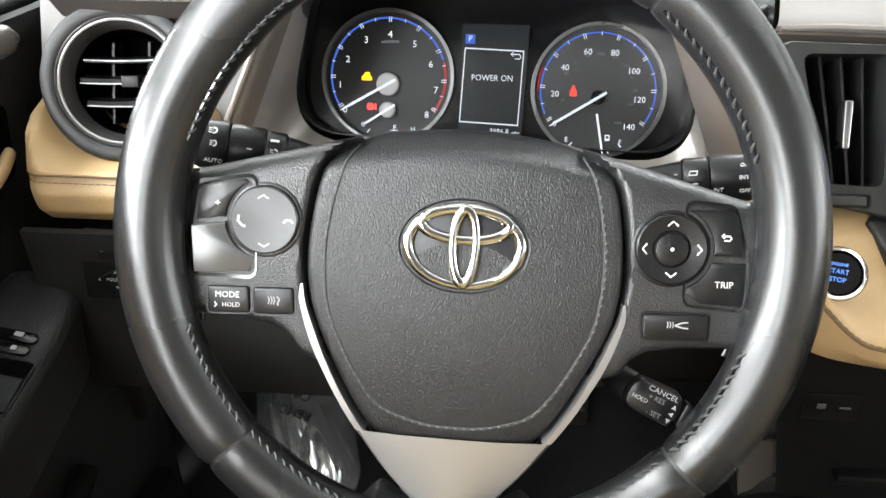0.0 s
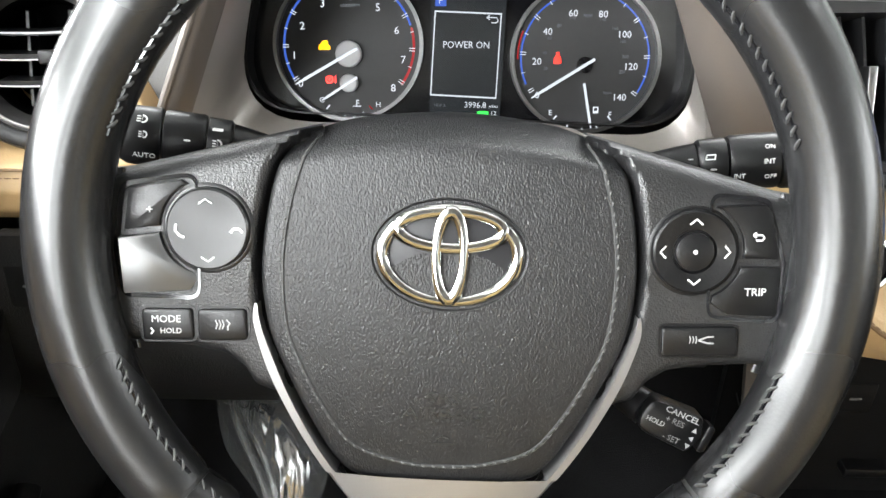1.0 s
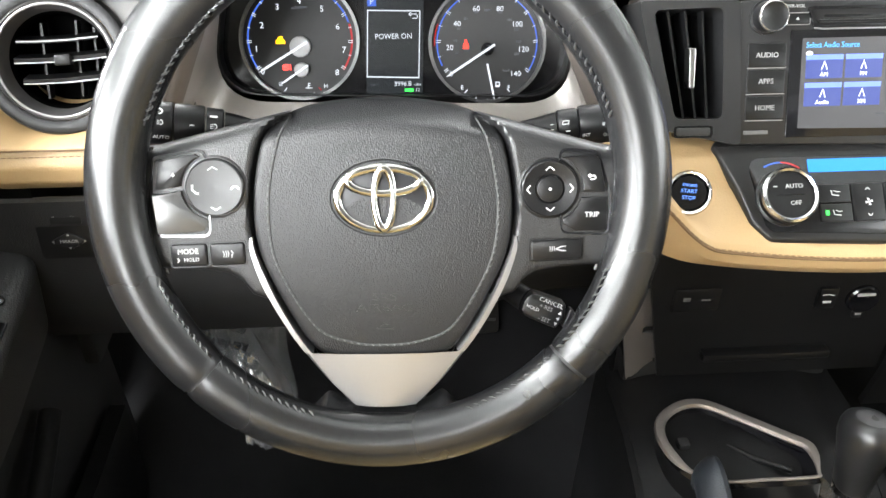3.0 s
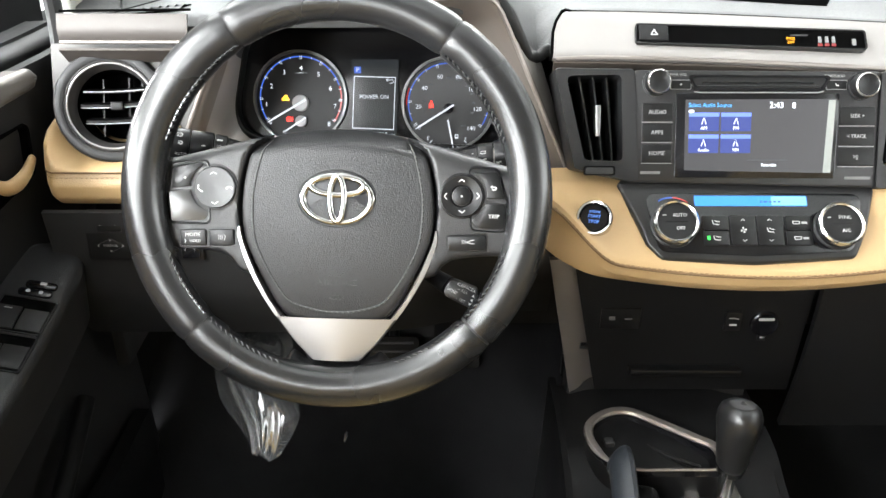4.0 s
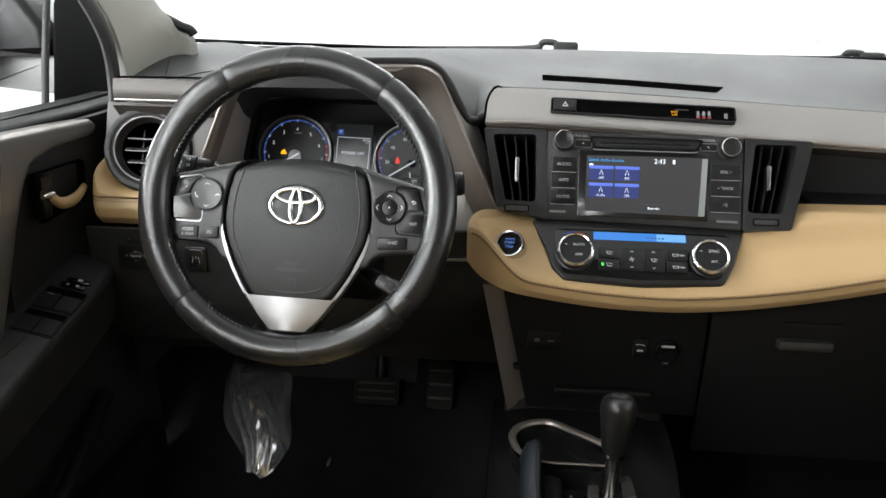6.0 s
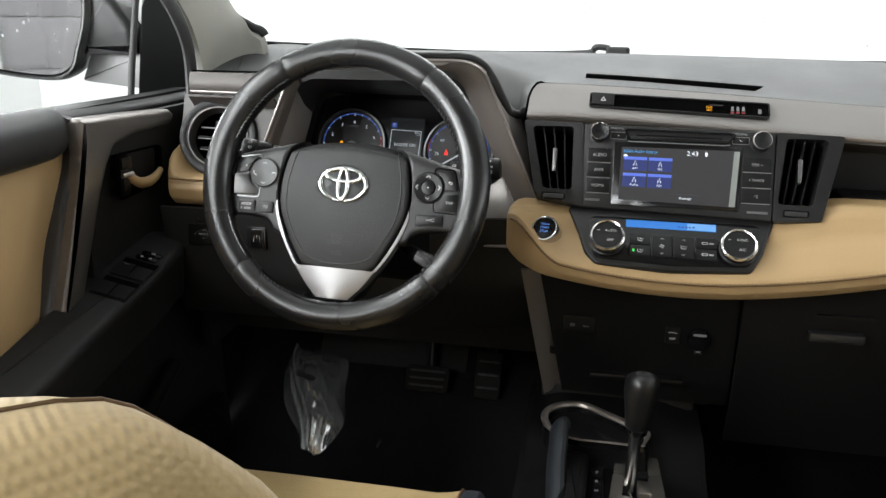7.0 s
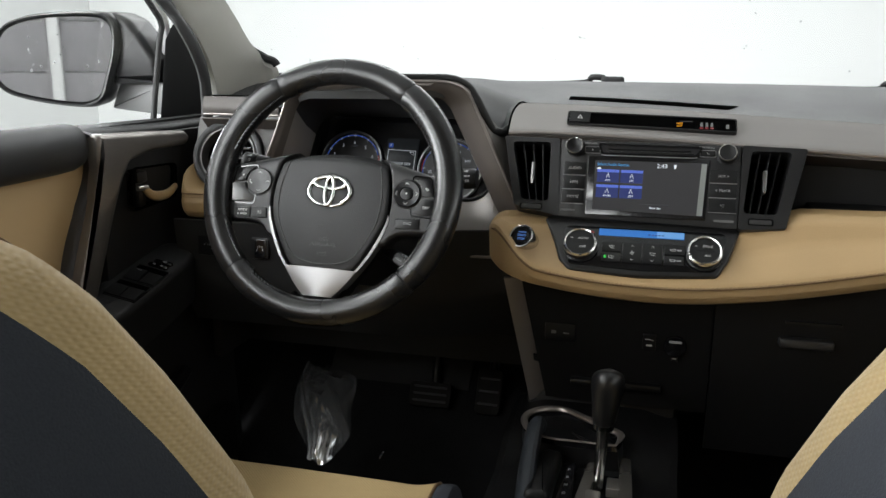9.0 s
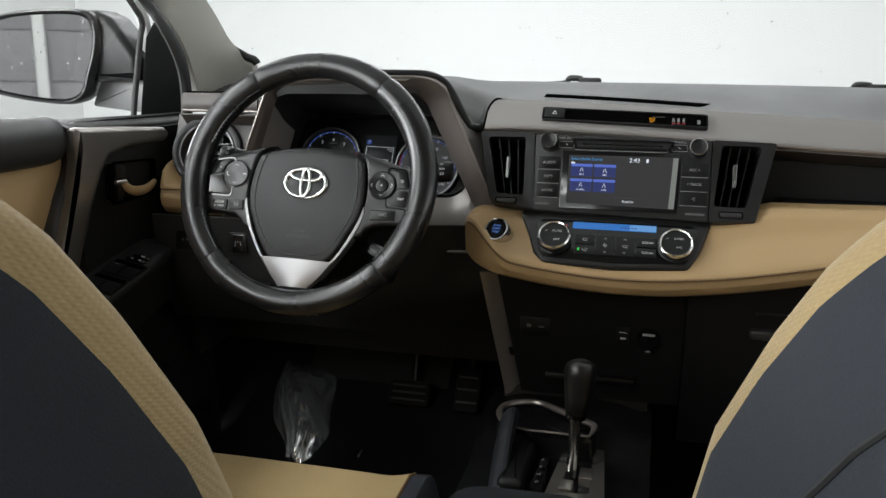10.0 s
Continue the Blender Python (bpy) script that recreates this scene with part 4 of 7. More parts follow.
# ---- steering column and stalks ----
W = G(0.0020, 0.4245, 0.7885, 22.0)
column = thing("steering_column", (0, 0.6, 0.70), "black plastic steering column shroud behind the wheel", "steering column")
rings = []
for w_, hu, v0, v1 in ((-0.050, 0.050, -0.055, 0.040), (-0.060, 0.060, -0.066, 0.048), (-0.11, 0.066, -0.078, 0.036), (-0.19, 0.072, -0.10, 0.010), (-0.26, 0.072, -0.11, -0.02)):
    rings.append([(p[0], p[1], w_) for p in rpoly([(-hu, v0), (hu, v0), (hu, v1), (-hu, v1)], 0.022, 5)])
part("shroud", loft(rings, cap=True), PLASTIC, column, "", W)
part("shroud_seam", loft([[(p[0] * 1.004, p[1], w_) for p in rpoly([(-h, -0.003), (h, -0.003), (h, -0.001), (-h, -0.001)], 0.0005, 1)] for w_, h in ((-0.06, 0.060), (-0.11, 0.066), (-0.19, 0.072))]), GLOSS, column, "", W)
# upper cover lip seen over the hub
lip = spline([(-0.078, 0.030, -0.062), (-0.066, 0.045, -0.062), (-0.045, 0.0510, -0.062), (0, 0.0525, -0.062), (0.045, 0.0510, -0.062), (0.066, 0.045, -0.062), (0.078, 0.030, -0.062)], 6)
part("cover_lip", tube(lip, 0.003, 8, normal=(0, 0, 1)), SATIN, column, "satin grey lip of the column cover", W)
part("upper_cover", loft([[Vector(p) for p in lip], [Vector((p[0] * 1.02, p[1] - 0.022, p[2] - 0.06)) for p in lip], [Vector((p[0] * 1.05, p[1] - 0.06, p[2] - 0.15)) for p in lip]], closed=False), PLASTIC, column, "", W)


def stalk(side, root, tip, name, label, icons):
    st = thing(name, root, label, "control stalk")
    a, b = Vector(root), Vector(tip)
    ax = (b - a)
    Ln = ax.length
    ax.normalize()
    facing = Vector((0, -0.93, 0.37))
    up = facing.cross(ax).normalized() * side
    nz = ax.cross(up).normalized() * side
    M = Matrix(((ax.x, up.x, nz.x, a.x), (ax.y, up.y, nz.y, a.y), (ax.z, up.z, nz.z, a.z), (0, 0, 0, 1)))
    prof = [(0.006, 0), (0.0065, 0.3 * Ln), (0.0095, 0.44 * Ln), (0.0105, 0.50 * Ln)]
    def ell(pr, n=20):
        return loft([[(z, r * math.cos(2 * math.pi * i / n), 0.85 * r * math.sin(2 * math.pi * i / n)) for i in range(n)] for r, z in pr], cap=True)
    part("arm", ell(prof), PLASTIC, st, "", M)
    part("collar", ell([(0.0110, 0.505 * Ln), (0.0122, 0.515 * Ln), (0.0126, 0.60 * Ln), (0.0124, 0.615 * Ln)]), PLASTIC, st, "ribbed turning collar", M)
    part("barrel", ell([(0.0128, 0.625 * Ln), (0.0136, 0.64 * Ln), (0.0138, 0.80 * Ln), (0.0136, 0.81 * Ln)]), PLASTIC, st, "", M)
    part("end_cap", ell([(0.0136, 0.82 * Ln), (0.0143, 0.83 * Ln), (0.0142, 0.97 * Ln), (0.0125, 1.0 * Ln), (0.006, 1.005 * Ln)]), PLASTIC, st, "turning end cap with white symbols", M)
    for kind, s, fx, fy, size in icons:
        zz = 0.85 * math.sqrt(max(0.0138 ** 2 - fy ** 2, 1e-6)) + 0.0005
        tiltx = -math.degrees(math.asin(max(-0.95, min(0.95, fy / 0.0138)))) * 0.9
        Mi = M @ pose(fx * Ln, fy, zz, tiltx, 0, 0)
        if side < 0:
            Mi = Mi @ Matrix.Diagonal((-1, 1, 1, 1))
        if kind == "w":
            words(s, size, Mi, WHITEINK, st)
        elif kind == "lamp":
            part("symbol", band(arc(0, 0, size * 0.5, -90, 90, 8) + [(-0.0002, size * 0.5)] + [(-0.0002, -size * 0.5)], arc(0, 0, size * 0.33, -90, 90, 8) + [(-0.0001, size * 0.33)] + [(-0.0001, -size * 0.33)], 0, 0.0002), WHITEINK, st, "", Mi)
            for k in (-1, 0, 1):
                stroke([(-0.0008, k * size * 0.3), (-size * 0.6, k * size * 0.3)], 0.0005, Mi, WHITEINK, st, 0.0001)
        elif kind == "bar":
            part("symbol", prism(rrect(0, 0, size, size * 0.28, 0.0001, 1), 0, 0.0002), WHITEINK, st, "", Mi)
        elif kind == "box":
            part("symbol", band(rpoly([(-size, -size * 0.5), (size * 0.8, -size * 0.5), (size, size * 0.5), (-size * 0.6, size * 0.5)], 0.0003, 2), rpoly([(-size * 0.75, -size * 0.3), (size * 0.6, -size * 0.3), (size * 0.75, size * 0.3), (-size * 0.5, size * 0.3)], 0.0002, 2), 0, 0.0002), WHITEINK, st, "", Mi)
    return st


stalk(-1, (-0.054, 0.500, 0.796), (-0.156, 0.487, 0.814), "headlight_stalk", "black headlight stalk with white symbols behind the wheel",
      [("lamp", "", 0.90, 0.0085, 0.0045), ("w", "AUTO", 0.885, -0.0085, 0.0038), ("lamp", "", 0.89, 0.0015, 0.0036), ("bar", "", 0.70, 0.001, 0.0030),
       ("lamp", "", 0.565, 0.0010, 0.0042), ("w", "OFF", 0.565, -0.0068, 0.0036), ("bar", "", 0.57, 0.0075, 0.0050)])
stalk(1, (0.060, 0.500, 0.790), (0.186, 0.496, 0.802), "wiper_stalk", "black wiper stalk with white symbols behind the wheel",
      [("w", "REAR", 0.915, 0.001, 0.0034), ("box", "", 0.91, -0.0055, 0.0030), ("box", "", 0.90, 0.0085, 0.0026), ("w", "ON", 0.77, 0.0075, 0.0032), ("w", "INT", 0.765, 0.0005, 0.0034), ("w", "OFF", 0.77, -0.0070, 0.0034),
       ("w", "INT", 0.655, -0.0062, 0.0034), ("box", "", 0.545, 0.004, 0.0028), ("bar", "", 0.555, -0.002, 0.0030), ("bar", "", 0.555, -0.005, 0.0024), ("bar", "", 0.47, 0.0035, 0.0022), ("bar", "", 0.47, 0.0, 0.0022), ("bar", "", 0.47, -0.0035, 0.0022)])

# cruise lever under the right spoke
lever = thing("cruise_lever", (0.07, 0.44, 0.715), "black cruise control lever with grey lettering below the spoke", "control lever")
LM = G(0.108, 0.414, 0.7005, 22) @ pose(0, 0, 0, 0, 0, -24)
part("arm", tube([(-0.055, 0.002, -0.05), (-0.03, 0.001, -0.022), (-0.012, 0, -0.008)], [0.0065, 0.0075, 0.009], 12, normal=(0, 1, 0)), PLASTIC, lever, "", LM)
part("paddle", prism(rpoly([(-0.0155, -0.0085), (0.012, -0.0095), (0.0155, 0), (0.012, 0.0095), (-0.0155, 0.0085)], [0.007, 0.003, 0.004, 0.003, 0.007], 4), -0.010, 0.003, 0.002), PLASTIC, lever, "rounded paddle", LM)
part("button", prism(rpoly([(0.0165, -0.0075), (0.0205, -0.0065), (0.0205, 0.0065), (0.0165, 0.0075)], 0.0015, 2), -0.008, 0.001, 0.001), PLASTIC, lever, "end push button", LM)
words("CANCEL", 0.0042, at(LM, 0.002, 0.0066, 0.0031), GREYINK, lever, sx=1.1)
words("+ RES", 0.0040, at(LM, 0.000, 0.0022, 0.0031), mat("dark_grey_print", (0.12, 0.12, 0.12), 0.5), lever)
words("HOLD", 0.0034, at(LM, -0.0085, -0.0012, 0.0031), GREYINK, lever)
words("- SET", 0.0040, at(LM, 0.002, -0.0060, 0.0031), bpy.data.materials["dark_grey_print"], lever)
for yy, rot in ((0.0022, 0), (-0.0020, 90), (-0.0060, 180)):
    part("arrow", prism([(-0.0013, -0.0010), (0.0013, -0.0010), (0, 0.0014)], 0, 0.0002), GREYINK, lever, "", LM @ pose(0.0105, yy, 0.0031, 0, 0, rot))

# ---- steering wheel ----
wheel = thing("steering_wheel", (0, 0.44, 0.62), "black leather steering wheel with silver lower spoke and chrome badge", "steering wheel")
RM, RW = 0.1638, 0.004


def rim_r(a):
    """Half thickness of the rim at an angle: thicker at the grips."""
    d = a % 360
    g = sum(math.exp(-((((d - c + 180) % 360) - 180) / 20) ** 2) for c in (38, 142))
    g2 = sum(math.exp(-((((d - c + 180) % 360) - 180) / 26) ** 2) for c in (0, 180))
    return 0.0176 + 0.0012 * g + 0.0006 * g2


def rim_pt(a, ph, extra=0.0):
    r = rim_r(a)
    rad, ax = (r + extra) * math.cos(radians(ph)), (0.93 * r + extra) * math.sin(radians(ph))
    R = RM + rad - (0.0012 if math.cos(radians(ph)) < 0 else 0) * 0
    return Vector((R * math.cos(radians(a)), R * math.sin(radians(a)), RW + ax))


def rim_segment(a0, a1, label):
    n = max(8, int((a1 - a0) / 2))
    rings = []
    for i in range(n + 1):
        a = a0 + (a1 - a0) * i / n
        e = min(i, n - i)
        sh = -0.0009 if e == 0 else 0.0
        rings.append([rim_pt(a, ph, sh) for ph in range(0, 360, 12)])
    return part("rim_section", loft(rings, cap=True), RIM, wheel, label, W)


SE = [(-43.6, 53.6), (54.4, 121.1), (121.9, 222.6), (223.4, 315.6)]
for (a0, a1), lb in zip(SE, ("perforation-free black leather grip", "smooth black leather top section", "black leather grip worn shiny", "smooth black leather lower section")):
    rim_segment(a0, a1, lb)
part("rim_core", loft([[rim_pt(a, ph, -0.0016) for ph in range(0, 360, 20)] for a in span(0, 360, 90)]), RUBBER, wheel, "", W)


def rim_stitch(a0, a1, ph=150, seamless=False):
    A = span(a0, a1, 120)
    path = [rim_pt(a, ph, 0.0003) for a in A]
    nor = [(rim_pt(a, ph, 0.01) - rim_pt(a, ph, 0)).normalized() for a in A]
    return path, nor


for a0, a1 in ((-42, -19), (19, 52), (123, 161), (199, 221)):
    p, nrm = rim_stitch(a0, a1, 148)
    part("stitching", stitches(p, nrm, 0.0052, 0.0006, 0.0009, 0.9), BLKTHREAD if a0 in (19, 123) else THREAD, wheel, "zigzag hand stitching", W)
    part("leather_seam", tube([rim_pt(a, 148, 0.0) for a in span(a0, a1, 50)], 0.0009, 6), GLOSS, wheel, "", W)
for a0, a1 in ((224, 250), (290, 314)):
    p, nrm = rim_stitch(a0, a1, 150)
    part("stitching", stitches(p, nrm, 0.0045, 0.0010, 0.0007, 0.8), THREAD, wheel, "", W)

# hub pad, turned with the wheel a little to the right of straight ahead
HUB = 0.970  # the hub's drawing size against its true one
W2 = W @ pose(0, 0.0008, 0, 0, 0, -1.5) @ Matrix.Diagonal((HUB, HUB, 1, 1))
WK = W @ pose(0, 0.0008, 0, 0, 0, 0.7) @ Matrix.Diagonal((HUB, HUB, 1, 1))
PAD_SIDE = [(0.041, 0.0565), (0.0640, 0.0500), (0.0745, 0.0415), (0.0800, 0.0285), (0.0840, 0.0065), (0.0852, -0.0130), (0.0838, -0.0300), (0.0790, -0.0480), (0.0650, -0.0780), (0.0500, -0.1030), (0.0360, -0.1120)]
PADO = spline([(0, 0.0598)] + PAD_SIDE + [(0, -0.1170)] + [(-p[0], p[1]) for p in reversed(PAD_SIDE)], 6, True)


def pad_w(x, y):
    """Height of the pad over the wheel's plane: a soft dome whose top rolls back behind a crest."""
    base = 0.0030 - 0.62 * x * x - 0.85 * (y + 0.030) ** 2
    d = max(0.0, y - (0.0435 - 1.7 * x * x))
    return base - 2.6 * d * d / (d + 0.006)


rings = []
for f, dz in ((1.0, -0.034), (1.0, -0.0060), (0.996, -0.0036), (0.988, -0.0018), (0.976, -0.0007), (0.960, -0.0002), (0.94, 0), (0.92, 0), (0.90, 0), (0.87, 0), (0.84, 0), (0.80, 0), (0.74, 0), (0.66, 0), (0.56, 0), (0.45, 0), (0.34, 0), (0.22, 0), (0.10, 0), (0.01, 0)):
    rings.append([(p[0] * f, -0.022 + (p[1] + 0.022) * f, pad_w(p[0] * f, -0.022 + (p[1] + 0.022) * f) + dz) for p in PADO])
pad = part("hub_pad", loft(rings), PAD, wheel, "grained black airbag pad with stitched edges", W2, 60)
SEAM = [(0.0615, 0.0475), (0.0672, 0.0350), (0.0725, 0.0130), (0.0748, -0.0105), (0.0725, -0.0380), (0.0640, -0.0600), (0.0520, -0.0810), (0.0400, -0.0945), (0.0190, -0.1015)]
sp = spline([(-p[0], p[1]) for p in SEAM] + [(0, -0.1030)] + list(reversed(SEAM)), 8)
spp = [(p[0], p[1], pad_w(p[0], p[1]) + 0.0001) for p in sp]
part("pad_seam", tube(spp, 0.0009, 6), BLKTHREAD, pad, "sewn seam of the pad", W2)
part("stitching", stitches([(p[0] * 1.006, p[1], p[2] + 0.0002) for p in spp], [(0, 0, 1)] * len(spp), 0.0026, 0.0022, 0.00065, 0.35), mat("light_grey_thread", (0.085, 0.085, 0.083), 0.6, var=0.3), pad, "grey stitching round the pad", W2)
EMB = mat("embossed_black_vinyl", (0.010, 0.010, 0.010), 0.42, spec=0.5, var=0.05)
for s, yy, sz in (("SRS", -0.0690, 0.0078), ("AIRBAG", -0.0765, 0.0078)):
    words(s, sz, at(W2, 0, yy, pad_w(0, yy) + 0.0002), EMB, pad, "embossed black lettering", sx=1.4, deep=0.00035)
part("embossed_mark", band(rrect(0, -0.0880, 0.0125, 0.0075, 0.001), rrect(0, -0.0880, 0.0110, 0.0060, 0.0008), -0.006, pad_w(0, -0.0880) + 0.0003), EMB, pad, "", W2)
part("embossed_mark", tube([(-0.0030, -0.0886, pad_w(0, -0.088)), (-0.0005, -0.0870, pad_w(0, -0.088)), (0.0030, -0.0882, pad_w(0, -0.088))], 0.0006, 6), EMB, pad, "", W2)

# chrome badge of three interlaced ovals in a shallow dark recess
badge = part("badge_field", prism(disc(0, -0.0022, 0.0325, 56, 0.0228), -0.008, 0.0022, 0.0006), mat("dark_badge_field", (0.016, 0.016, 0.018), 0.42, spec=0.35), wheel, "dark oval field of the badge", W2)
part("badge_recess", loft([[(p[0] * k, -0.0022 + (p[1] + 0.0022) * k2, pad_w(p[0] * k, p[1]) + dz) for p in disc(0, -0.0022, 0.0330, 56, 0.0233)] for k, k2, dz in ((1.075, 1.10, -0.0010), (1.06, 1.08, 0.0004), (1.035, 1.045, 0.0001), (1.0, 1.0, -0.004))]), PLASTIC, badge, "dark edge of the badge's recess", W2)


def oval(cx, cy, rx, ry, r_end, r_mid, z, flat=0.62):
    A = span(0, 2 * math.pi, 73)[:-1]
    return tube([(cx + rx * math.cos(t), cy + ry * math.sin(t), z) for t in A], [r_mid + (r_end - r_mid) * math.cos(t) ** 2 for t in A], 12, True, flat=flat)


part("badge_oval", oval(0, -0.0022, 0.0300, 0.0209, 0.0031, 0.0022, 0.0030), CHROME, badge, "chrome outer oval", W2)
part("badge_oval", oval(0, 0.0094, 0.0232, 0.0082, 0.0030, 0.0026, 0.0033), CHROME, badge, "chrome flat oval", W2)
part("badge_oval", oval(0, -0.0022, 0.0062, 0.0196, 0.0024, 0.0030, 0.0038), CHROME, badge, "chrome upright oval", W2)

# side spokes with their key panels
SPOKE_PLASTIC = mat("black_spoke_plastic", (0.012, 0.012, 0.0125), 0.42, spec=0.5, var=0.1, bump=0.35, grain=1100, kind="leather")


PAD_HALF = [(-p[1], p[0]) for p in PAD_SIDE]


def pad_half(y):
    return row_at(PAD_HALF, -y)


SPOKE_TOP = [(0.060, 0.0490), (0.080, 0.0440), (0.124, 0.0325), (0.148, 0.0262), (0.162, 0.0245)]
SPOKE_LOW = [(0.060, -0.0700), (0.0790, -0.0720), (0.0875, -0.0690), (0.093, -0.0605), (0.102, -0.0545), (0.118, -0.0515), (0.140, -0.0500), (0.162, -0.0510)]
for s in (1, -1):
    rings = []
    for x in span(0.060, 0.162, 70):
        t_, l_ = row_at(SPOKE_TOP, x), row_at(SPOKE_LOW, x)
        dip = -0.0035 - 0.0012 * smooth(0.15, 0.162, x)
        prof = [(t_ + 0.0035, -0.034), (t_ + 0.0040, -0.0200), (t_ + 0.0030, -0.0125), (t_ + 0.0012, -0.0092), (t_ - 0.0010, -0.0070), (t_ - 0.0035, -0.0052), (t_ - 0.0070, dip - 0.0006), (t_ - 0.0120, dip),
                *[(t_ - 0.012 + (l_ + 0.018 - t_) * f, dip) for f in span(0.08, 0.92, 12)], (l_ + 0.0060, dip), (l_ + 0.0030, dip - 0.0008), (l_ + 0.0010, dip - 0.0030), (l_, dip - 0.0065), (l_ + 0.001, -0.034)]
        rings.append([(s * x, y, w - 0.014 * (1 - smooth(-0.001, 0.0045, x - pad_half(y)))) for y, w in prof])
    part("spoke_shell", loft(rings, closed=False), SPOKE_PLASTIC, wheel, "satin black side spoke", W2, 50)
    # leather running from the rim down to the edge of the keys
    blend = []
    for y in span(0.030, -0.054, 24):
        xr = math.sqrt(0.1560 ** 2 - y * y)
        xe = min(0.1515 - 0.35 * max(0.0, abs(y + 0.006) - 0.024), xr - 0.004)
        blend.append([(s * (xe + (xr - xe) * v), y, -0.0042 + 0.016 * v * v * (0.35 + 0.65 * v) - 0.006 * smooth(0.024, 0.036, abs(y + 0.010))) for v in span(0, 1, 8)])
    part("rim_leather_web", loft(blend, closed=False), RIM, wheel, "black leather drawn from the rim onto the spoke", W2, 60)


KEYZ = -0.0035
# left key panel
part("key_surround", band(rpoly([(-0.1120, 0.0345), (-0.1465, 0.0300), (-0.1515, 0.0), (-0.1490, -0.0225), (-0.1130, -0.0240)], 0.006, 4), rpoly([(-0.1130, 0.0325), (-0.1445, 0.0280), (-0.1490, 0.0), (-0.1470, -0.0205), (-0.1140, -0.0220)], 0.005, 4), -0.006, KEYZ + 0.0006), GLOSS, wheel, "", WK)


def hug(cx, cy, r, a0, a1, outer, n=10):
    return arc(cx, cy, r, a0, a1, n) + outer


plus = hug(-0.108, 0.009, 0.0215, 112, 176, [(-0.1455, 0.0085), (-0.1425, 0.0270), (-0.1190, 0.0310)])
minus = hug(-0.108, 0.009, 0.0215, 184, 250, [(-0.1140, -0.0150), (-0.1180, -0.0195), (-0.1460, -0.0195), (-0.1472, 0.0055)])
part("volume_key", prism(plus, -0.010, KEYZ + 0.0022, 0.0007), PLASTIC, wheel, "black volume-up key", WK)
# A highlight is put into this key by paler, shinier colour and a tilt.
part("volume_key", prism(minus, -0.010, KEYZ + 0.0022, 0.0007), mat("glint_black_key", (0.05, 0.05, 0.05), 0.36, spec=1.0), wheel, "black volume-down key, paler and tilted for a highlight", WK @ pose(-0.131, -0.007, KEYZ + 0.0034, 0, 11, 0) @ Matrix.Translation((0.131, 0.007, -KEYZ - 0.0022)))
padL = part("phone_pad", lathe([(0.0205, -0.012), (0.0205, KEYZ), (0.0196, KEYZ + 0.0005), (0.0188, KEYZ + 0.0005), (0.0184, KEYZ + 0.0030), (0.0175, KEYZ + 0.0038), (0.009, KEYZ + 0.0030), (0, KEYZ + 0.0027)], 48, cx=-0.108, cy=0.009), mat("satin_black_pad", (0.012, 0.012, 0.0125), 0.36, spec=0.45, var=0.1), wheel, "round black phone and seek pad", WK)
zl = KEYZ + 0.0041
padR = part("menu_pad", lathe([(0.0205, -0.012), (0.0205, KEYZ), (0.0196, KEYZ + 0.0005), (0.0190, KEYZ + 0.0005), (0.0187, KEYZ + 0.0026), (0.0178, KEYZ + 0.0034), (0.0100, KEYZ + 0.0020), (0.0092, KEYZ + 0.0005), (0.0086, KEYZ + 0.0005), (0.0084, KEYZ + 0.0030), (0.007, KEYZ + 0.0034), (0, KEYZ + 0.0036)], 48, cx=0.1088, cy=-0.001), PLASTIC, wheel, "round black four-way menu pad", WK)
z3 = KEYZ + 0.0032
stroke([(-0.1110, 0.0205), (-0.1080, 0.0225), (-0.1050, 0.0205)], 0.0007, WK, WHITEINK, padL, zl)
stroke([(-0.1110, -0.0035), (-0.1080, -0.0055), (-0.1050, -0.0035)], 0.0008, WK, WHITEINK, padL, zl)
stroke([(-0.1215, 0.0115), (-0.1220, 0.0085), (-0.1200, 0.0062), (-0.1180, 0.0055)], 0.0012, WK, WHITEINK, padL, zl)
stroke([(-0.0975, 0.0075), (-0.0960, 0.0092), (-0.0935, 0.0092), (-0.0920, 0.0075)], 0.0012, WK, WHITEINK, padL, zl)
words("+", 0.0060, at(WK, -0.1335, 0.0175, KEYZ + 0.0022), WHITEINK, wheel)
words("-", 0.0060, at(WK, -0.1335, -0.0070, KEYZ + 0.0022), GREYINK, wheel)
for dx, dy, rot in ((0, 0.0135, 0), (0, -0.0135, 180), (-0.0142, 0, 90), (0.0142, 0, -90)):
    Mi = WK @ pose(0.1088 + dx, -0.001 + dy, z3, 0, 0, rot)
    stroke([(-0.0028, -0.0012), (0, 0.0012), (0.0028, -0.0012)], 0.0009, Mi, WHITEINK, padR)
part("dot", lathe([(0.0012, 0), (0.0010, 0.0002), (0, 0.0003)], 14), WHITEINK, padR, "", WK @ pose(0.1088, -0.001, KEYZ + 0.0034))
back = hug(0.1088, -0.001, 0.0222, 66, -8, [(0.1462, -0.0046), (0.1425, 0.0165), (0.1395, 0.0200)])
trip = hug(0.1088, -0.001, 0.0222, -18, -66, [(0.1172, -0.0245), (0.1250, -0.0300), (0.1466, -0.0308), (0.1474, -0.0082)])
part("return_key", prism(back, -0.010, KEYZ + 0.0020, 0.0007), PLASTIC, wheel, "black return key", WK)
part("trip_key", prism(trip, -0.010, KEYZ + 0.0020, 0.0007), PLASTIC, wheel, "black TRIP key", WK)
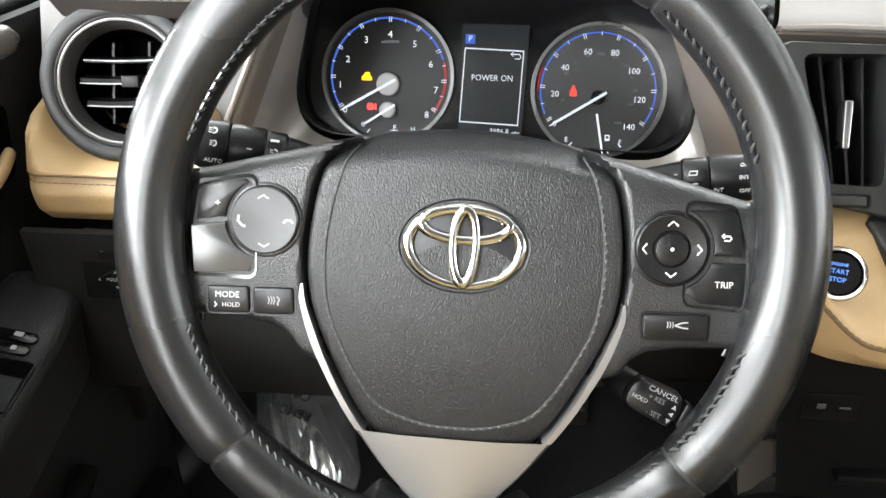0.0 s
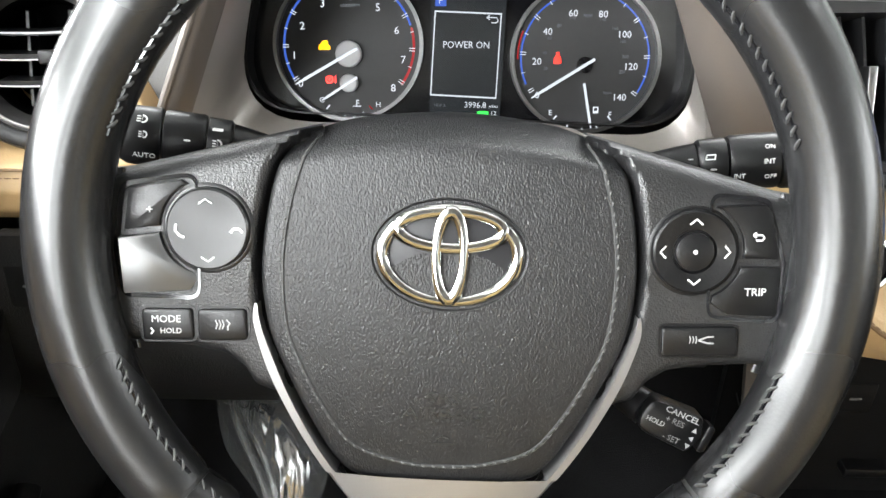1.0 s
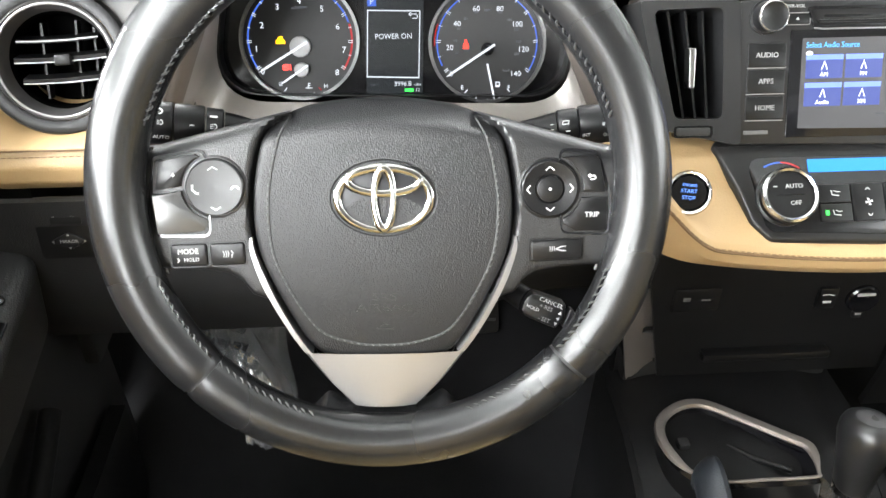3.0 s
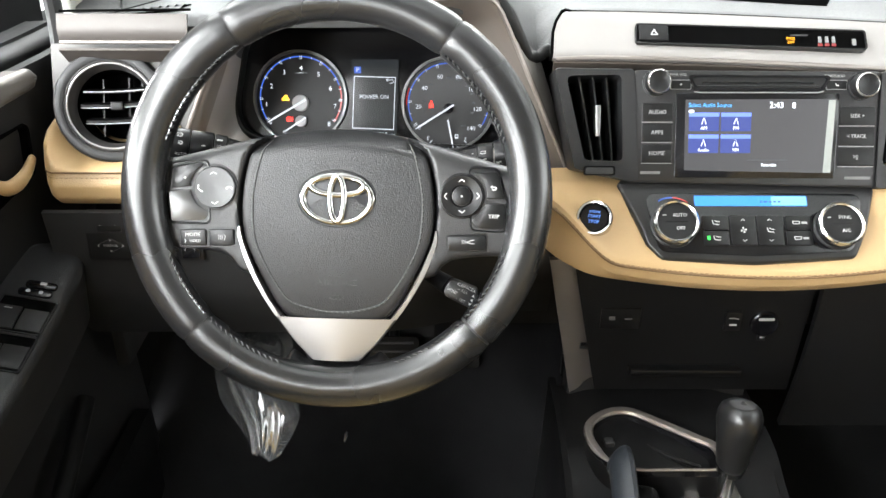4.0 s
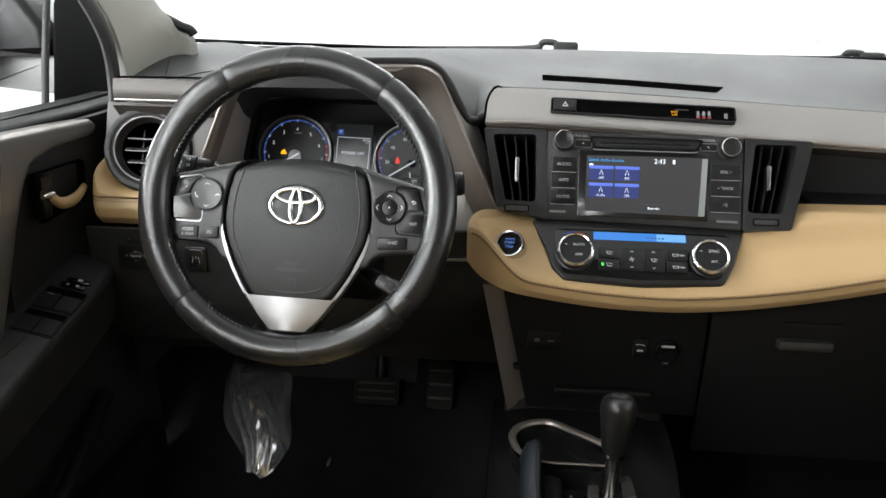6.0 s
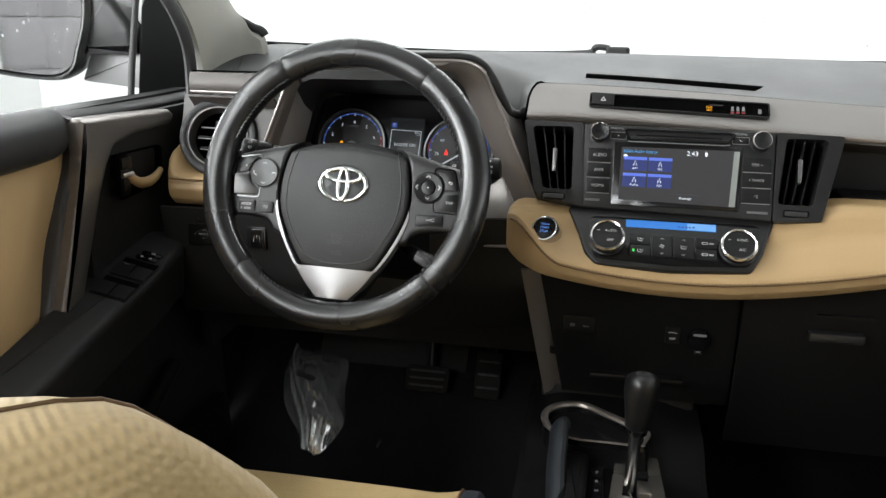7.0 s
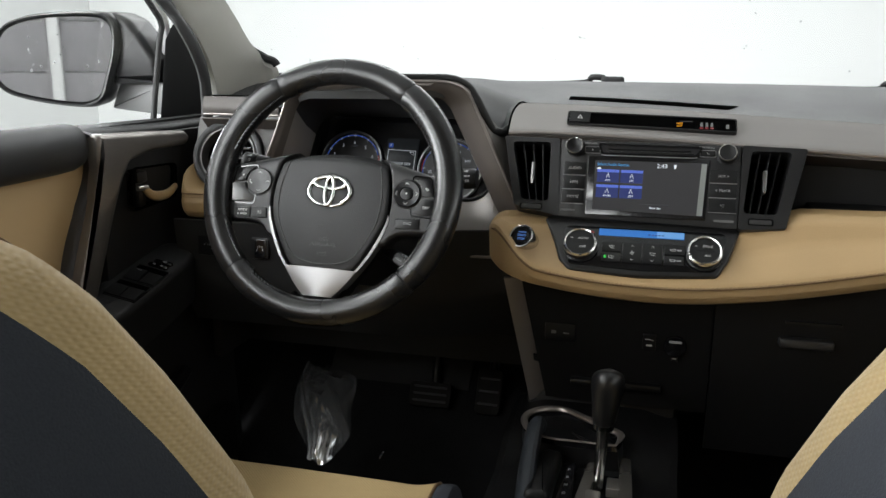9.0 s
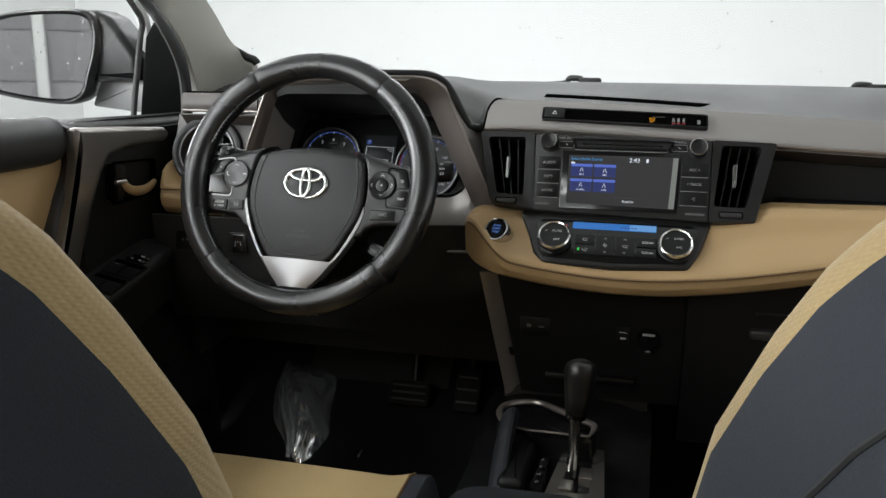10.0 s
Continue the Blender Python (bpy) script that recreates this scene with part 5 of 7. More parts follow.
part("key_surround", band(rpoly([(0.1150, 0.0255), (0.1415, 0.0228), (0.1500, -0.006), (0.1492, -0.0345), (0.1160, -0.0320)], 0.006, 4), rpoly([(0.1160, 0.0238), (0.1400, 0.0212), (0.1482, -0.006), (0.1475, -0.0328), (0.1170, -0.0305)], 0.005, 4), -0.006, KEYZ + 0.0006), GLOSS, wheel, "", WK)
words("TRIP", 0.0050, at(WK, 0.1368, -0.0195, KEYZ + 0.0021), WHITEINK, wheel)
stroke([(0.1345, 0.0065), (0.1385, 0.0065), (0.1393, 0.0053), (0.1385, 0.0041), (0.1357, 0.0041)], 0.0009, WK, WHITEINK, wheel, KEYZ + 0.0021)
stroke([(0.1358, 0.0077), (0.1344, 0.0065), (0.1358, 0.0053)], 0.0009, WK, WHITEINK, wheel, KEYZ + 0.0021)
for x0, x1, y0, h, nm, lb in ((-0.1400, -0.1170, -0.0350, 0.0145, "mode_key", "black MODE key"), (-0.1145, -0.0925, -0.0353, 0.0145, "voice_key", "black voice key"), (0.0960, 0.1300, -0.0425, 0.0135, "lane_key", "black lane-assist key")):
    poly = rrect((x0 + x1) / 2, y0, x1 - x0, h, 0.0022)
    part("key_surround", band(rrect((x0 + x1) / 2, y0, x1 - x0 + 0.0026, h + 0.0026, 0.003), rrect((x0 + x1) / 2, y0, x1 - x0 + 0.0008, h + 0.0008, 0.0024), -0.006, KEYZ + 0.0004), PLASTIC, wheel, "", WK)
    part(nm, prism(poly, -0.010, KEYZ + 0.0020, 0.0008), PLASTIC, wheel, lb, WK)
words("MODE", 0.0048, at(WK, -0.1290, -0.0325, KEYZ + 0.0021), WHITEINK, wheel)
words("HOLD", 0.0036, at(WK, -0.1270, -0.0380, KEYZ + 0.0021), WHITEINK, wheel)
stroke([(-0.1362, -0.0366), (-0.1350, -0.0380), (-0.1362, -0.0394)], 0.0009, WK, WHITEINK, wheel, KEYZ + 0.0021)
for dx in (0, 0.0016, 0.0030):
    stroke([(-0.1065 + dx, -0.0372), (-0.1057 + dx, -0.0350), (-0.1065 + dx, -0.0328)], 0.0006, WK, GREYINK, wheel, KEYZ + 0.0021)
stroke([(-0.1015, -0.0328), (-0.1000, -0.0345), (-0.1010, -0.0360), (-0.1010, -0.0378)], 0.0008, WK, GREYINK, wheel, KEYZ + 0.0021)
for k in range(3):
    stroke([(0.1085 + 0.0014 * k, -0.0432), (0.1090 + 0.0014 * k, -0.0415), (0.1085 + 0.0014 * k, -0.0398)], 0.0005, WK, GREYINK, wheel, KEYZ + 0.0021)
stroke([(0.1125, -0.0418), (0.1165, -0.0402), (0.1195, -0.0400)], 0.0008, WK, GREYINK, wheel, KEYZ + 0.0021)
stroke([(0.1125, -0.0418), (0.1165, -0.0430), (0.1195, -0.0432)], 0.0008, WK, GREYINK, wheel, KEYZ + 0.0021)

# silver lower spoke
VIN = [(-0.0864, -0.0270), (-0.0832, -0.0420), (-0.0700, -0.0740), (-0.0545, -0.1010), (-0.0430, -0.1120), (-0.0150, -0.1185)]
VOUT = [(-0.0872, -0.0265), (-0.0886, -0.0330), (-0.0880, -0.0410), (-0.0815, -0.0615), (-0.0690, -0.0862), (-0.0560, -0.1065), (-0.0400, -0.1280), (-0.0290, -0.1400), (-0.0215, -0.1475)]
left = spline(VOUT, 5)
inner = spline(VIN, 5)
cross = lambda o, q, fz: [(o[0], o[1], fz - 0.016), (o[0], o[1], fz - 0.003), (o[0] + (q[0] - o[0]) * 0.12, o[1] + (q[1] - o[1]) * 0.12, fz), (o[0] + (q[0] - o[0]) * 0.88, o[1] + (q[1] - o[1]) * 0.88, fz + 0.0004), (q[0], q[1], fz - 0.003), (q[0], q[1], fz - 0.016)]


def vz(y):
    return -0.0022 - 0.045 * max(0, -0.105 - y)


def v_row(y):
    """Outer and inner half widths of the silver spoke at a height."""
    def half(path):
        for a, b in zip(path, path[1:]):
            if a[1] >= y >= b[1]:
                return abs(a[0] + (b[0] - a[0]) * (a[1] - y) / max(1e-9, a[1] - b[1]))
        return None
    return half(left), half(inner)


for s in (1, -1):
    rings = []
    for y in span(-0.0285, -0.1085, 30):
        o, q = v_row(y)
        q = q if q is not None else 0.0
        q = min(q, o - 0.0015)
        rings.append([(s * p[0], p[1], p[2]) for p in cross((o, y), (q, y), vz(y))])
    part("silver_arm", loft(rings, closed=False), SILVER, wheel, "slim satin silver arm beside the pad", W2)
rings = []
for y in span(-0.1085, -0.1472, 16):
    o, _ = v_row(y)
    o = o or 0.0218
    rings.append([(-o, y, vz(y) - 0.016), (-o, y, vz(y) - 0.003), (-o * 0.95, y, vz(y)), (-o * 0.5, y, vz(y) + 0.0030), (0, y, vz(y) + 0.0038), (o * 0.5, y, vz(y) + 0.0030), (o * 0.95, y, vz(y)), (o, y, vz(y) - 0.003), (o, y, vz(y) - 0.016)])
part("silver_spoke", loft(rings, closed=False), SILVER, wheel, "broad satin silver lower spoke", W2)
# black backing that carries pad and lower spoke
bk = rpoly([(-0.082, -0.040), (-0.060, -0.090), (-0.026, -0.150), (0.026, -0.150), (0.060, -0.090), (0.082, -0.040), (0.075, 0.040), (-0.075, 0.040)], 0.006, 3)
part("hub_back", prism(bk, -0.045, -0.0125, 0.003), PLASTIC, wheel, "", W2)


# leather bridging the rim and the foot of the silver spoke
web = []
for u in span(-1, 1, 41):
    x = 0.066 * u
    yo = -math.sqrt(0.1580 ** 2 - x * x)
    top = -0.1475 - 0.0100 * smooth(0.62, 0.95, abs(u)) + 0.0065 * math.exp(-((abs(x) - 0.039) / 0.0065) ** 2) - 0.0020 * (1 - smooth(0.2, 0.5, abs(u)))
    row = []
    for v in span(0, 1, 10):
        y = top + (yo - top) * v
        row.append((x, y, -0.0125 + 0.0220 * smooth(0.0, 1.0, v) - 0.004 * (1 - smooth(0, 0.12, v))))
    web.append(row)
part("rim_leather_web", loft(web, closed=False), RIM, wheel, "black leather round the foot of the silver spoke", W2, 60)


# ---- centre stack: vents and head unit ----
R = G(0.408, 0.588, 0.795, 22.8)


def centre_vent(outer, inner, tab, slot, lean):
    v = thing("air_vent", tuple((R @ Vector((sum(p[0] for p in inner) / 4, -0.045, 0)))), "black upright air vent with a chrome tab, beside the head unit", "air vent", "centre air vents")
    o, i_ = rpoly(outer, 0.004, 3), rpoly(inner, 0.006, 3)
    i2 = rpoly([(p[0] * 0.9 + 0.1 * sum(q[0] for q in inner) / 4, p[1] * 0.95) for p in inner], 0.006, 3)
    L3 = lambda pts, z: [(p[0], p[1], z) for p in pts]
    part("surround", loft([L3(o, -0.05), L3(o, 0.002), L3([(p[0] * 0.997, p[1] * 0.985) for p in o], 0.004), L3(i_, 0.003), L3(i_, 0.0), L3(i2, -0.045)]), FASCIA, v, "charcoal surround", R)
    part("back", prism(i2, -0.050, -0.044), SLOT, v, "", R)
    x0, x1 = inner[0][0], inner[1][0]
    for k in range(1, 4):
        f = k / 4
        top = (inner[0][0] + (inner[1][0] - inner[0][0]) * f, 0.049)
        bot = (inner[3][0] + (inner[2][0] - inner[3][0]) * f, -0.036)
        slat = sheet(lambda a, b: (top[0] + (bot[0] - top[0]) * a, top[1] + (bot[1] - top[1]) * a, -0.008 - 0.026 * b), span(0, 1, 3), span(0, 1, 3), 0.0018)
        part("slat", slat, PLASTIC, v, "", R)
    t = prism(rpoly([(tab[0] - 0.0022, -0.0110), (tab[0] + 0.0024, -0.0110), (tab[0] + 0.0030, 0.0205), (tab[0] - 0.0026, 0.0205)], 0.001, 2), -0.010, 0.002, 0.001)
    part("tab", t, mat("satin_chrome_tab", (0.30, 0.30, 0.30), 0.28, metal=1.0) if tab[0] < 0 else bpy.data.materials["satin_chrome_tab"], v, "satin chrome adjusting tab", R)
    part("dial_wheel", prism(rrect(slot[0], slot[1], 0.028, 0.0065, 0.002), -0.004, 0.0048, 0.001), RUBBER, v, "black shut-off thumb wheel", R)
    part("dial_recess", band(rrect(slot[0], slot[1], 0.032, 0.0095, 0.003), rrect(slot[0], slot[1], 0.0285, 0.007, 0.002), -0.002, 0.0046), GLOSS, v, "", R)


centre_vent([(-0.1835, -0.044), (-0.1185, -0.0585), (-0.1245, 0.057), (-0.2050, 0.058)][::-1], [(-0.193, 0.050), (-0.137, 0.051), (-0.134, -0.036), (-0.173, -0.035)], (-0.160, 0), (-0.158, -0.0455), 0)
centre_vent([(0.1250, 0.055), (0.2090, 0.053), (0.1840, -0.060), (0.1240, -0.0640)], [(0.137, 0.047), (0.189, 0.047), (0.172, -0.040), (0.129, -0.040)], (0.155, 0), (0.152, -0.0515), 0)

radio = thing("head_unit", (0.41, 0.57, 0.735), "black touch-screen head unit with side keys and two knobs", "car radio")
rp = rpoly([(-0.1235, -0.0570), (0.1235, -0.0625), (0.1245, 0.0545), (-0.1235, 0.0560)], 0.003, 3)
part("fascia", prism(rp, -0.05, 0.002, 0.002), FASCIA, radio, "satin black fascia", R)
gl = rpoly([(-0.0815, -0.0525), (0.0815, -0.0530), (0.0835, 0.0330), (-0.0815, 0.0330)], 0.002, 2)
part("screen_glass", prism(gl, 0.0, 0.0032, 0.0006), GLOSS, radio, "gloss black screen panel", R)
scr = part("screen", prism(rpoly([(-0.0720, -0.0450), (0.0770, -0.0475), (0.0800, 0.0270), (-0.0720, 0.0260)], 0.0008, 1), 0.003, 0.0036), L_RADIO, radio, "lit touch screen listing audio sources", R)
zs = 0.0037
# Pale strip painted in as a reflection along the screen's right side.
part("screen_glare", prism([(0.0690, -0.0470), (0.0765, -0.0470), (0.0795, 0.0260), (0.0725, 0.0260)], 0.0036, 0.0038), mat("pale_screen_glare", (0.20, 0.21, 0.20), 0.25), scr, "pale strip painted for a reflection on the touch panel", R)
words("Select Audio Source", 0.0062, at(R, -0.0690, 0.0205, zs), glow("lit_cyan_lettering", (0.08, 0.45, 1.0), 0.9), scr, x="LEFT", sx=0.86)
words("2:43", 0.0086, at(R, 0.0200, 0.0205, zs), L_TEXT, scr)
part("signal_mark", prism(rrect(0.0375, 0.0205, 0.0030, 0.0055, 0.0006), 0.0036, 0.0038), L_TEXT, scr, "", R)
part("wifi_mark", prism(arc(-0.0660, 0.0125, 0.0035, 30, 150, 6) + [(-0.0660, 0.0105)], 0.0036, 0.0038), L_TEXT, scr, "", R)
for cx, cy, s in ((-0.0530, 0.0035, "AM"), (-0.0205, 0.0035, "FM"), (-0.0530, -0.0185, "Audio"), (-0.0205, -0.0185, "XM")):
    part("tile", prism(rrect(cx, cy + 0.0002, 0.0305, 0.0185, 0.0008), 0.0036, 0.00385), glow("deep_blue_tile", (0.08, 0.12, 0.46), 0.45) if cy > 0 and cx < -0.04 else bpy.data.materials["deep_blue_tile"], scr, "blue touch tile", R)
    part("tile_edge", prism(rrect(cx, cy + 0.0076, 0.0305, 0.0040, 0.0003), 0.0036, 0.0040), L_TILE, scr, "", R)
    words(s, 0.0046, at(R, cx, cy - 0.0060, 0.0039), L_TEXT, scr)
    stroke([(cx - 0.0022, cy - 0.002), (cx, cy + 0.0045), (cx + 0.0022, cy - 0.002)], 0.0009, R, L_TEXT, scr, 0.0039)
words("Reorder", 0.0046, at(R, 0.0140, -0.0395, zs), L_TEXT, scr)
part("screen_line", prism(rrect(0.012, -0.0345, 0.040, 0.0005, 0.0001, 1), 0.0036, 0.0038), L_DIM, scr, "", R)
# slot over the screen
sl = rpoly([(-0.0640, 0.0345), (0.0660, 0.0345), (0.0740, 0.0500), (-0.0700, 0.0505)], 0.003, 3)
part("disc_bezel", band(sl, [(p[0] * 0.96, 0.0425 + (p[1] - 0.0425) * 0.72) for p in sl], 0.0, 0.0055), GLOSS, radio, "gloss black bezel of the disc slot", R)
part("disc_slot", prism(rrect(0.001, 0.0430, 0.112, 0.0022, 0.0008), 0.001, 0.0026), GLOSS, radio, "", R)
part("disc_shelf", prism(rrect(0.001, 0.0392, 0.122, 0.0020, 0.0008), 0.001, 0.0045, 0.0006), PLASTIC, radio, "", R)
part("disc_trim", tube([(-0.064, 0.0338, 0.005), (-0.058, 0.0330, 0.006), (0.060, 0.0330, 0.006), (0.066, 0.0345, 0.005)], 0.0007, 6), SILVER, radio, "thin silver line", R)
for cx, cy in ((-0.1020, 0.0430), (0.1050, 0.0400)):
    kn = part("knob", lathe([(0.0138, 0.001), (0.0138, 0.004), (0.0122, 0.0045), (0.0118, 0.016), (0.0108, 0.0178), (0.0100, 0.0172), (0, 0.0168)], 36, cx=cx, cy=cy), PLASTIC, radio, "round black knob", R)
    part("knob_ring", lathe([(0.0119, 0.0160), (0.0121, 0.0165), (0.0118, 0.0176), (0.0112, 0.0182), (0.0108, 0.0176)], 36, cx=cx, cy=cy), STEEL, kn, "chrome ring", R)
words("PWR-VOL", 0.0040, at(R, -0.0795, 0.0510, 0.0022), GREYINK, radio)
words("TUNE-SCROLL", 0.0038, at(R, 0.0780, 0.0500, 0.0022), GREYINK, radio, sx=0.85)
for cx, sgn in ((-0.0770, 1), (0.0800, -1)):
    kk = part("small_key", prism(rrect(cx, 0.0412, 0.0200, 0.0085, 0.001), 0.001, 0.0034, 0.0006), PLASTIC, radio, "small black key", R)
    part("key_edge", band(rrect(cx, 0.0412, 0.0212, 0.0097, 0.0013), rrect(cx, 0.0412, 0.0202, 0.0087, 0.001), 0.001, 0.0030), SILVER, kk, "", R)
part("eject_mark", prism([(-0.0785, 0.0405), (-0.0755, 0.0405), (-0.0770, 0.0425)], 0.0034, 0.0036), WHITEINK, radio, "", R)
stroke([(0.0785, 0.0425), (0.0795, 0.0405), (0.0818, 0.0402)], 0.0008, R, WHITEINK, radio, 0.0036)
for i, (s, y) in enumerate((("AUDIO", 0.0135), ("APPS", -0.0070), ("HOME", -0.0280))):
    k = part("side_key", prism(rrect(-0.1000, y, 0.0310, 0.0186, 0.001), 0.001, 0.0034, 0.0006), PLASTIC, radio, "black %s key" % s, R)
    words(s, 0.0058, at(R, -0.1000, y, 0.0035), GREYINK, k)
    part("key_edge", prism(rrect(-0.1000, y - 0.0100, 0.0310, 0.0007, 0.0002, 1), 0.001, 0.0034), SILVER, k, "thin silver line", R)
for i, (s, y) in enumerate((("SEEK >", 0.0100), ("< TRACK", -0.0105), (">||", -0.0310))):
    k = part("side_key", prism(rrect(0.1020, y, 0.0360, 0.0186, 0.001), 0.001, 0.0034, 0.0006), PLASTIC, radio, "black audio key with grey lettering", R)
    words(s, 0.0054, at(R, 0.1020, y, 0.0035), GREYINK, k, sx=0.9)
    part("key_edge", prism(rrect(0.1020, y - 0.0100, 0.0360, 0.0007, 0.0002, 1), 0.001, 0.0034), SILVER, k, "thin silver line", R)
for cx, cy, w in ((-0.1060, -0.0475, 0.020), (-0.0790, -0.0490, 0.005), (-0.0690, -0.0492, 0.012), (0.1050, -0.0525, 0.026)):
    part("unreadable_mark", prism(rrect(cx, cy, w, 0.0030, 0.0005), 0.0018, 0.0030), mat("faint_grey_print", (0.10, 0.10, 0.10), 0.6) if w == 0.020 else bpy.data.materials["faint_grey_print"], radio, "", R)

# ---- climate controls ----
H = G(0.405, 0.548, 0.705, 45)
clim = thing("climate_panel", (0.405, 0.54, 0.66), "black climate control panel with two ringed knobs and blue display", "climate control")
hp = rpoly([(-0.1340, 0.0400), (-0.1180, 0.0050), (-0.1080, -0.0250), (-0.0940, -0.0410), (0.0020, -0.0450), (0.1020, -0.0390), (0.1170, -0.0100), (0.1300, 0.0330), (0.1300, 0.0450), (-0.1300, 0.0460)], [0.004, 0.01, 0.012, 0.010, 0.05, 0.010, 0.02, 0.01, 0.004, 0.004], 4)
part("panel", prism(hp, -0.030, 0.0055, 0.004, 3), FASCIA, clim, "charcoal plastic panel", H)
hin = rpoly([(-0.1080, 0.0300), (-0.0960, -0.0330), (0.0030, -0.0375), (0.1000, -0.0320), (0.1170, 0.0300)], 0.012, 4)
part("inner_panel", prism(hin, 0.0, 0.0064, 0.0006), GLOSS, clim, "gloss black control field", H)
part("display", prism(rrect(0.0010, 0.0215, 0.1150, 0.0110, 0.001), 0.004, 0.0068), L_CLIMATE, clim, "long bright blue display", H)
part("display_segment", prism(rrect(0.0400, 0.0215, 0.0360, 0.0095, 0.001), 0.0066, 0.0070), L_CLIMATE2, clim, "", H)
for k in range(5):
    part("display_mark", prism(rrect(0.012 + 0.0045 * k, 0.0205, 0.0030, 0.0020, 0.0003, 1), 0.0066, 0.0071), BLUEINK, clim, "", H)
for cx, cy, a, b in ((-0.0800, -0.0055, "AUTO", "OFF"), (0.0850, -0.0075, "SYNC", "A/C")):
    kn = part("knob", lathe([(0.0235, 0.004), (0.0235, 0.008), (0.0215, 0.009), (0.0210, 0.020), (0.0195, 0.0205), (0.0190, 0.0195), (0.0, 0.0190)], 48, cx=cx, cy=cy), PLASTIC, clim, "round black temperature knob", H)
    part("knob_ring", lathe([(0.0220, 0.016), (0.0232, 0.017), (0.0230, 0.0205), (0.0212, 0.0222), (0.0196, 0.0210), (0.0194, 0.0195)], 48, cx=cx, cy=cy), RINGMETAL, kn, "polished chrome ring", H)
    part("knob_split", prism(rrect(cx, cy, 0.038, 0.0005, 0.0001, 1), 0.0185, 0.0193), GLOSS, kn, "", H)
    words(a, 0.0052, at(H, cx + 0.004, cy + 0.0070, 0.0192), WHITEINK, kn)
    words(b, 0.0052, at(H, cx + 0.004, cy - 0.0070, 0.0192), WHITEINK, kn)
    part("mark", prism(rrect(cx - 0.0120, cy + 0.0070, 0.0040, 0.0008, 0.0002, 1), 0.0190, 0.0194), WHITEINK, kn, "", H)
part("temperature_scale", prism(arc(-0.0800, -0.002, 0.0275, 120, 60, 8) + arc(-0.0800, -0.002, 0.0262, 60, 120, 8), 0.0060, 0.0067), BLUEINK, clim, "", H)
part("temperature_scale", prism(arc(-0.0800, -0.002, 0.0275, 88, 52, 8) + arc(-0.0800, -0.002, 0.0262, 52, 88, 8), 0.0062, 0.0069), REDINK, clim, "", H)
for i, x0 in enumerate((-0.0375, -0.0095, 0.0175, 0.0465)):
    for j, y0 in enumerate((-0.0025, -0.0190)):
        if i in (1, 2) and j == 1:
            continue
        hgt = 0.0320 if i in (1, 2) else 0.0150
        yy = -0.0105 if i in (1, 2) else y0
        key = part("key", prism(rrect(x0, yy, 0.0262, hgt, 0.0012), 0.004, 0.0080, 0.0007), PLASTIC, clim, "black rocker key" if i in (1, 2) else "black key", H)
        if i in (1, 2):
            stroke([(x0 - 0.0020, yy + 0.0100), (x0, yy + 0.0120), (x0 + 0.0020, yy + 0.0100)], 0.0007, H, WHITEINK, key, 0.0081)
            stroke([(x0 - 0.0020, yy - 0.0100), (x0, yy - 0.0120), (x0 + 0.0020, yy - 0.0100)], 0.0007, H, WHITEINK, key, 0.0081)
        if i == 1:
            for a in (0, 90, 180, 270):
                part("symbol", prism([(0, 0), (0.0030, -0.0004), (0.0028, 0.0016)], 0, 0.0002), WHITEINK, key, "", H @ pose(x0, yy, 0.0080, 0, 0, a))
        elif i == 3:
            part("symbol", band(rpoly([(x0 - 0.0055, yy - 0.0015), (x0 + 0.001, yy - 0.0015), (x0 + 0.0020, yy + 0.0018), (x0 - 0.0062, yy + 0.0018)], 0.0004, 1), rpoly([(x0 - 0.0047, yy - 0.0009), (x0 + 0.0004, yy - 0.0009), (x0 + 0.0011, yy + 0.0012), (x0 - 0.0053, yy + 0.0012)], 0.0003, 1), 0.0079, 0.0082), WHITEINK, key, "", H)
            part("symbol", prism(rrect(x0 + 0.0060, yy, 0.0060, 0.0022, 0.0004), 0.0079, 0.0082), GREYINK, key, "", H)
        else:
            stroke([(x0 - 0.0030, yy + 0.0024), (x0 - 0.0022, yy - 0.0015), (x0 + 0.0010, yy - 0.0020), (x0 + 0.0035, yy - 0.0022)], 0.0008, H, WHITEINK, key, 0.0081)
            stroke([(x0 - 0.0010, yy + 0.0020), (x0 + 0.0022, yy + 0.0008), (x0 + 0.0045, yy + 0.0012)], 0.0007, H, WHITEINK, key, 0.0081)
part("indicator", prism(rrect(-0.0455, -0.0190, 0.0030, 0.0042, 0.0005), 0.0079, 0.0084), L_GREEN, clim, "green indicator light, on", H)

# start button on the tan pad
vb = min(span(0.5, 5, 200), key=lambda v: abs(tan_pad(0.2435, v)[2] - 0.711))
SB = G(0.2435, tan_pad(0.2435, vb)[1] - 0.009, 0.7155, 36, -14)
start = thing("start_button", (0.2435, 0.55, 0.70), "round engine start button with blue lettering and chrome ring", "start button")
part("button", lathe([(0.0145, -0.012), (0.0145, 0.002), (0.0135, 0.0036), (0, 0.0030)], 36), GLOSS, start, "gloss black push button", SB)
part("ring", lathe([(0.0182, -0.024), (0.0182, 0.003), (0.0170, 0.0052), (0.0152, 0.0046), (0.0146, 0.001)], 40), RINGMETAL, start, "chrome ring", SB)
for s, y in (("ENGINE", 0.0060), ("START", 0.0012), ("STOP", -0.0042)):
    words(s, 0.0044 if s != "ENGINE" else 0.0032, at(SB, 0, y, 0.0036), L_START, start)

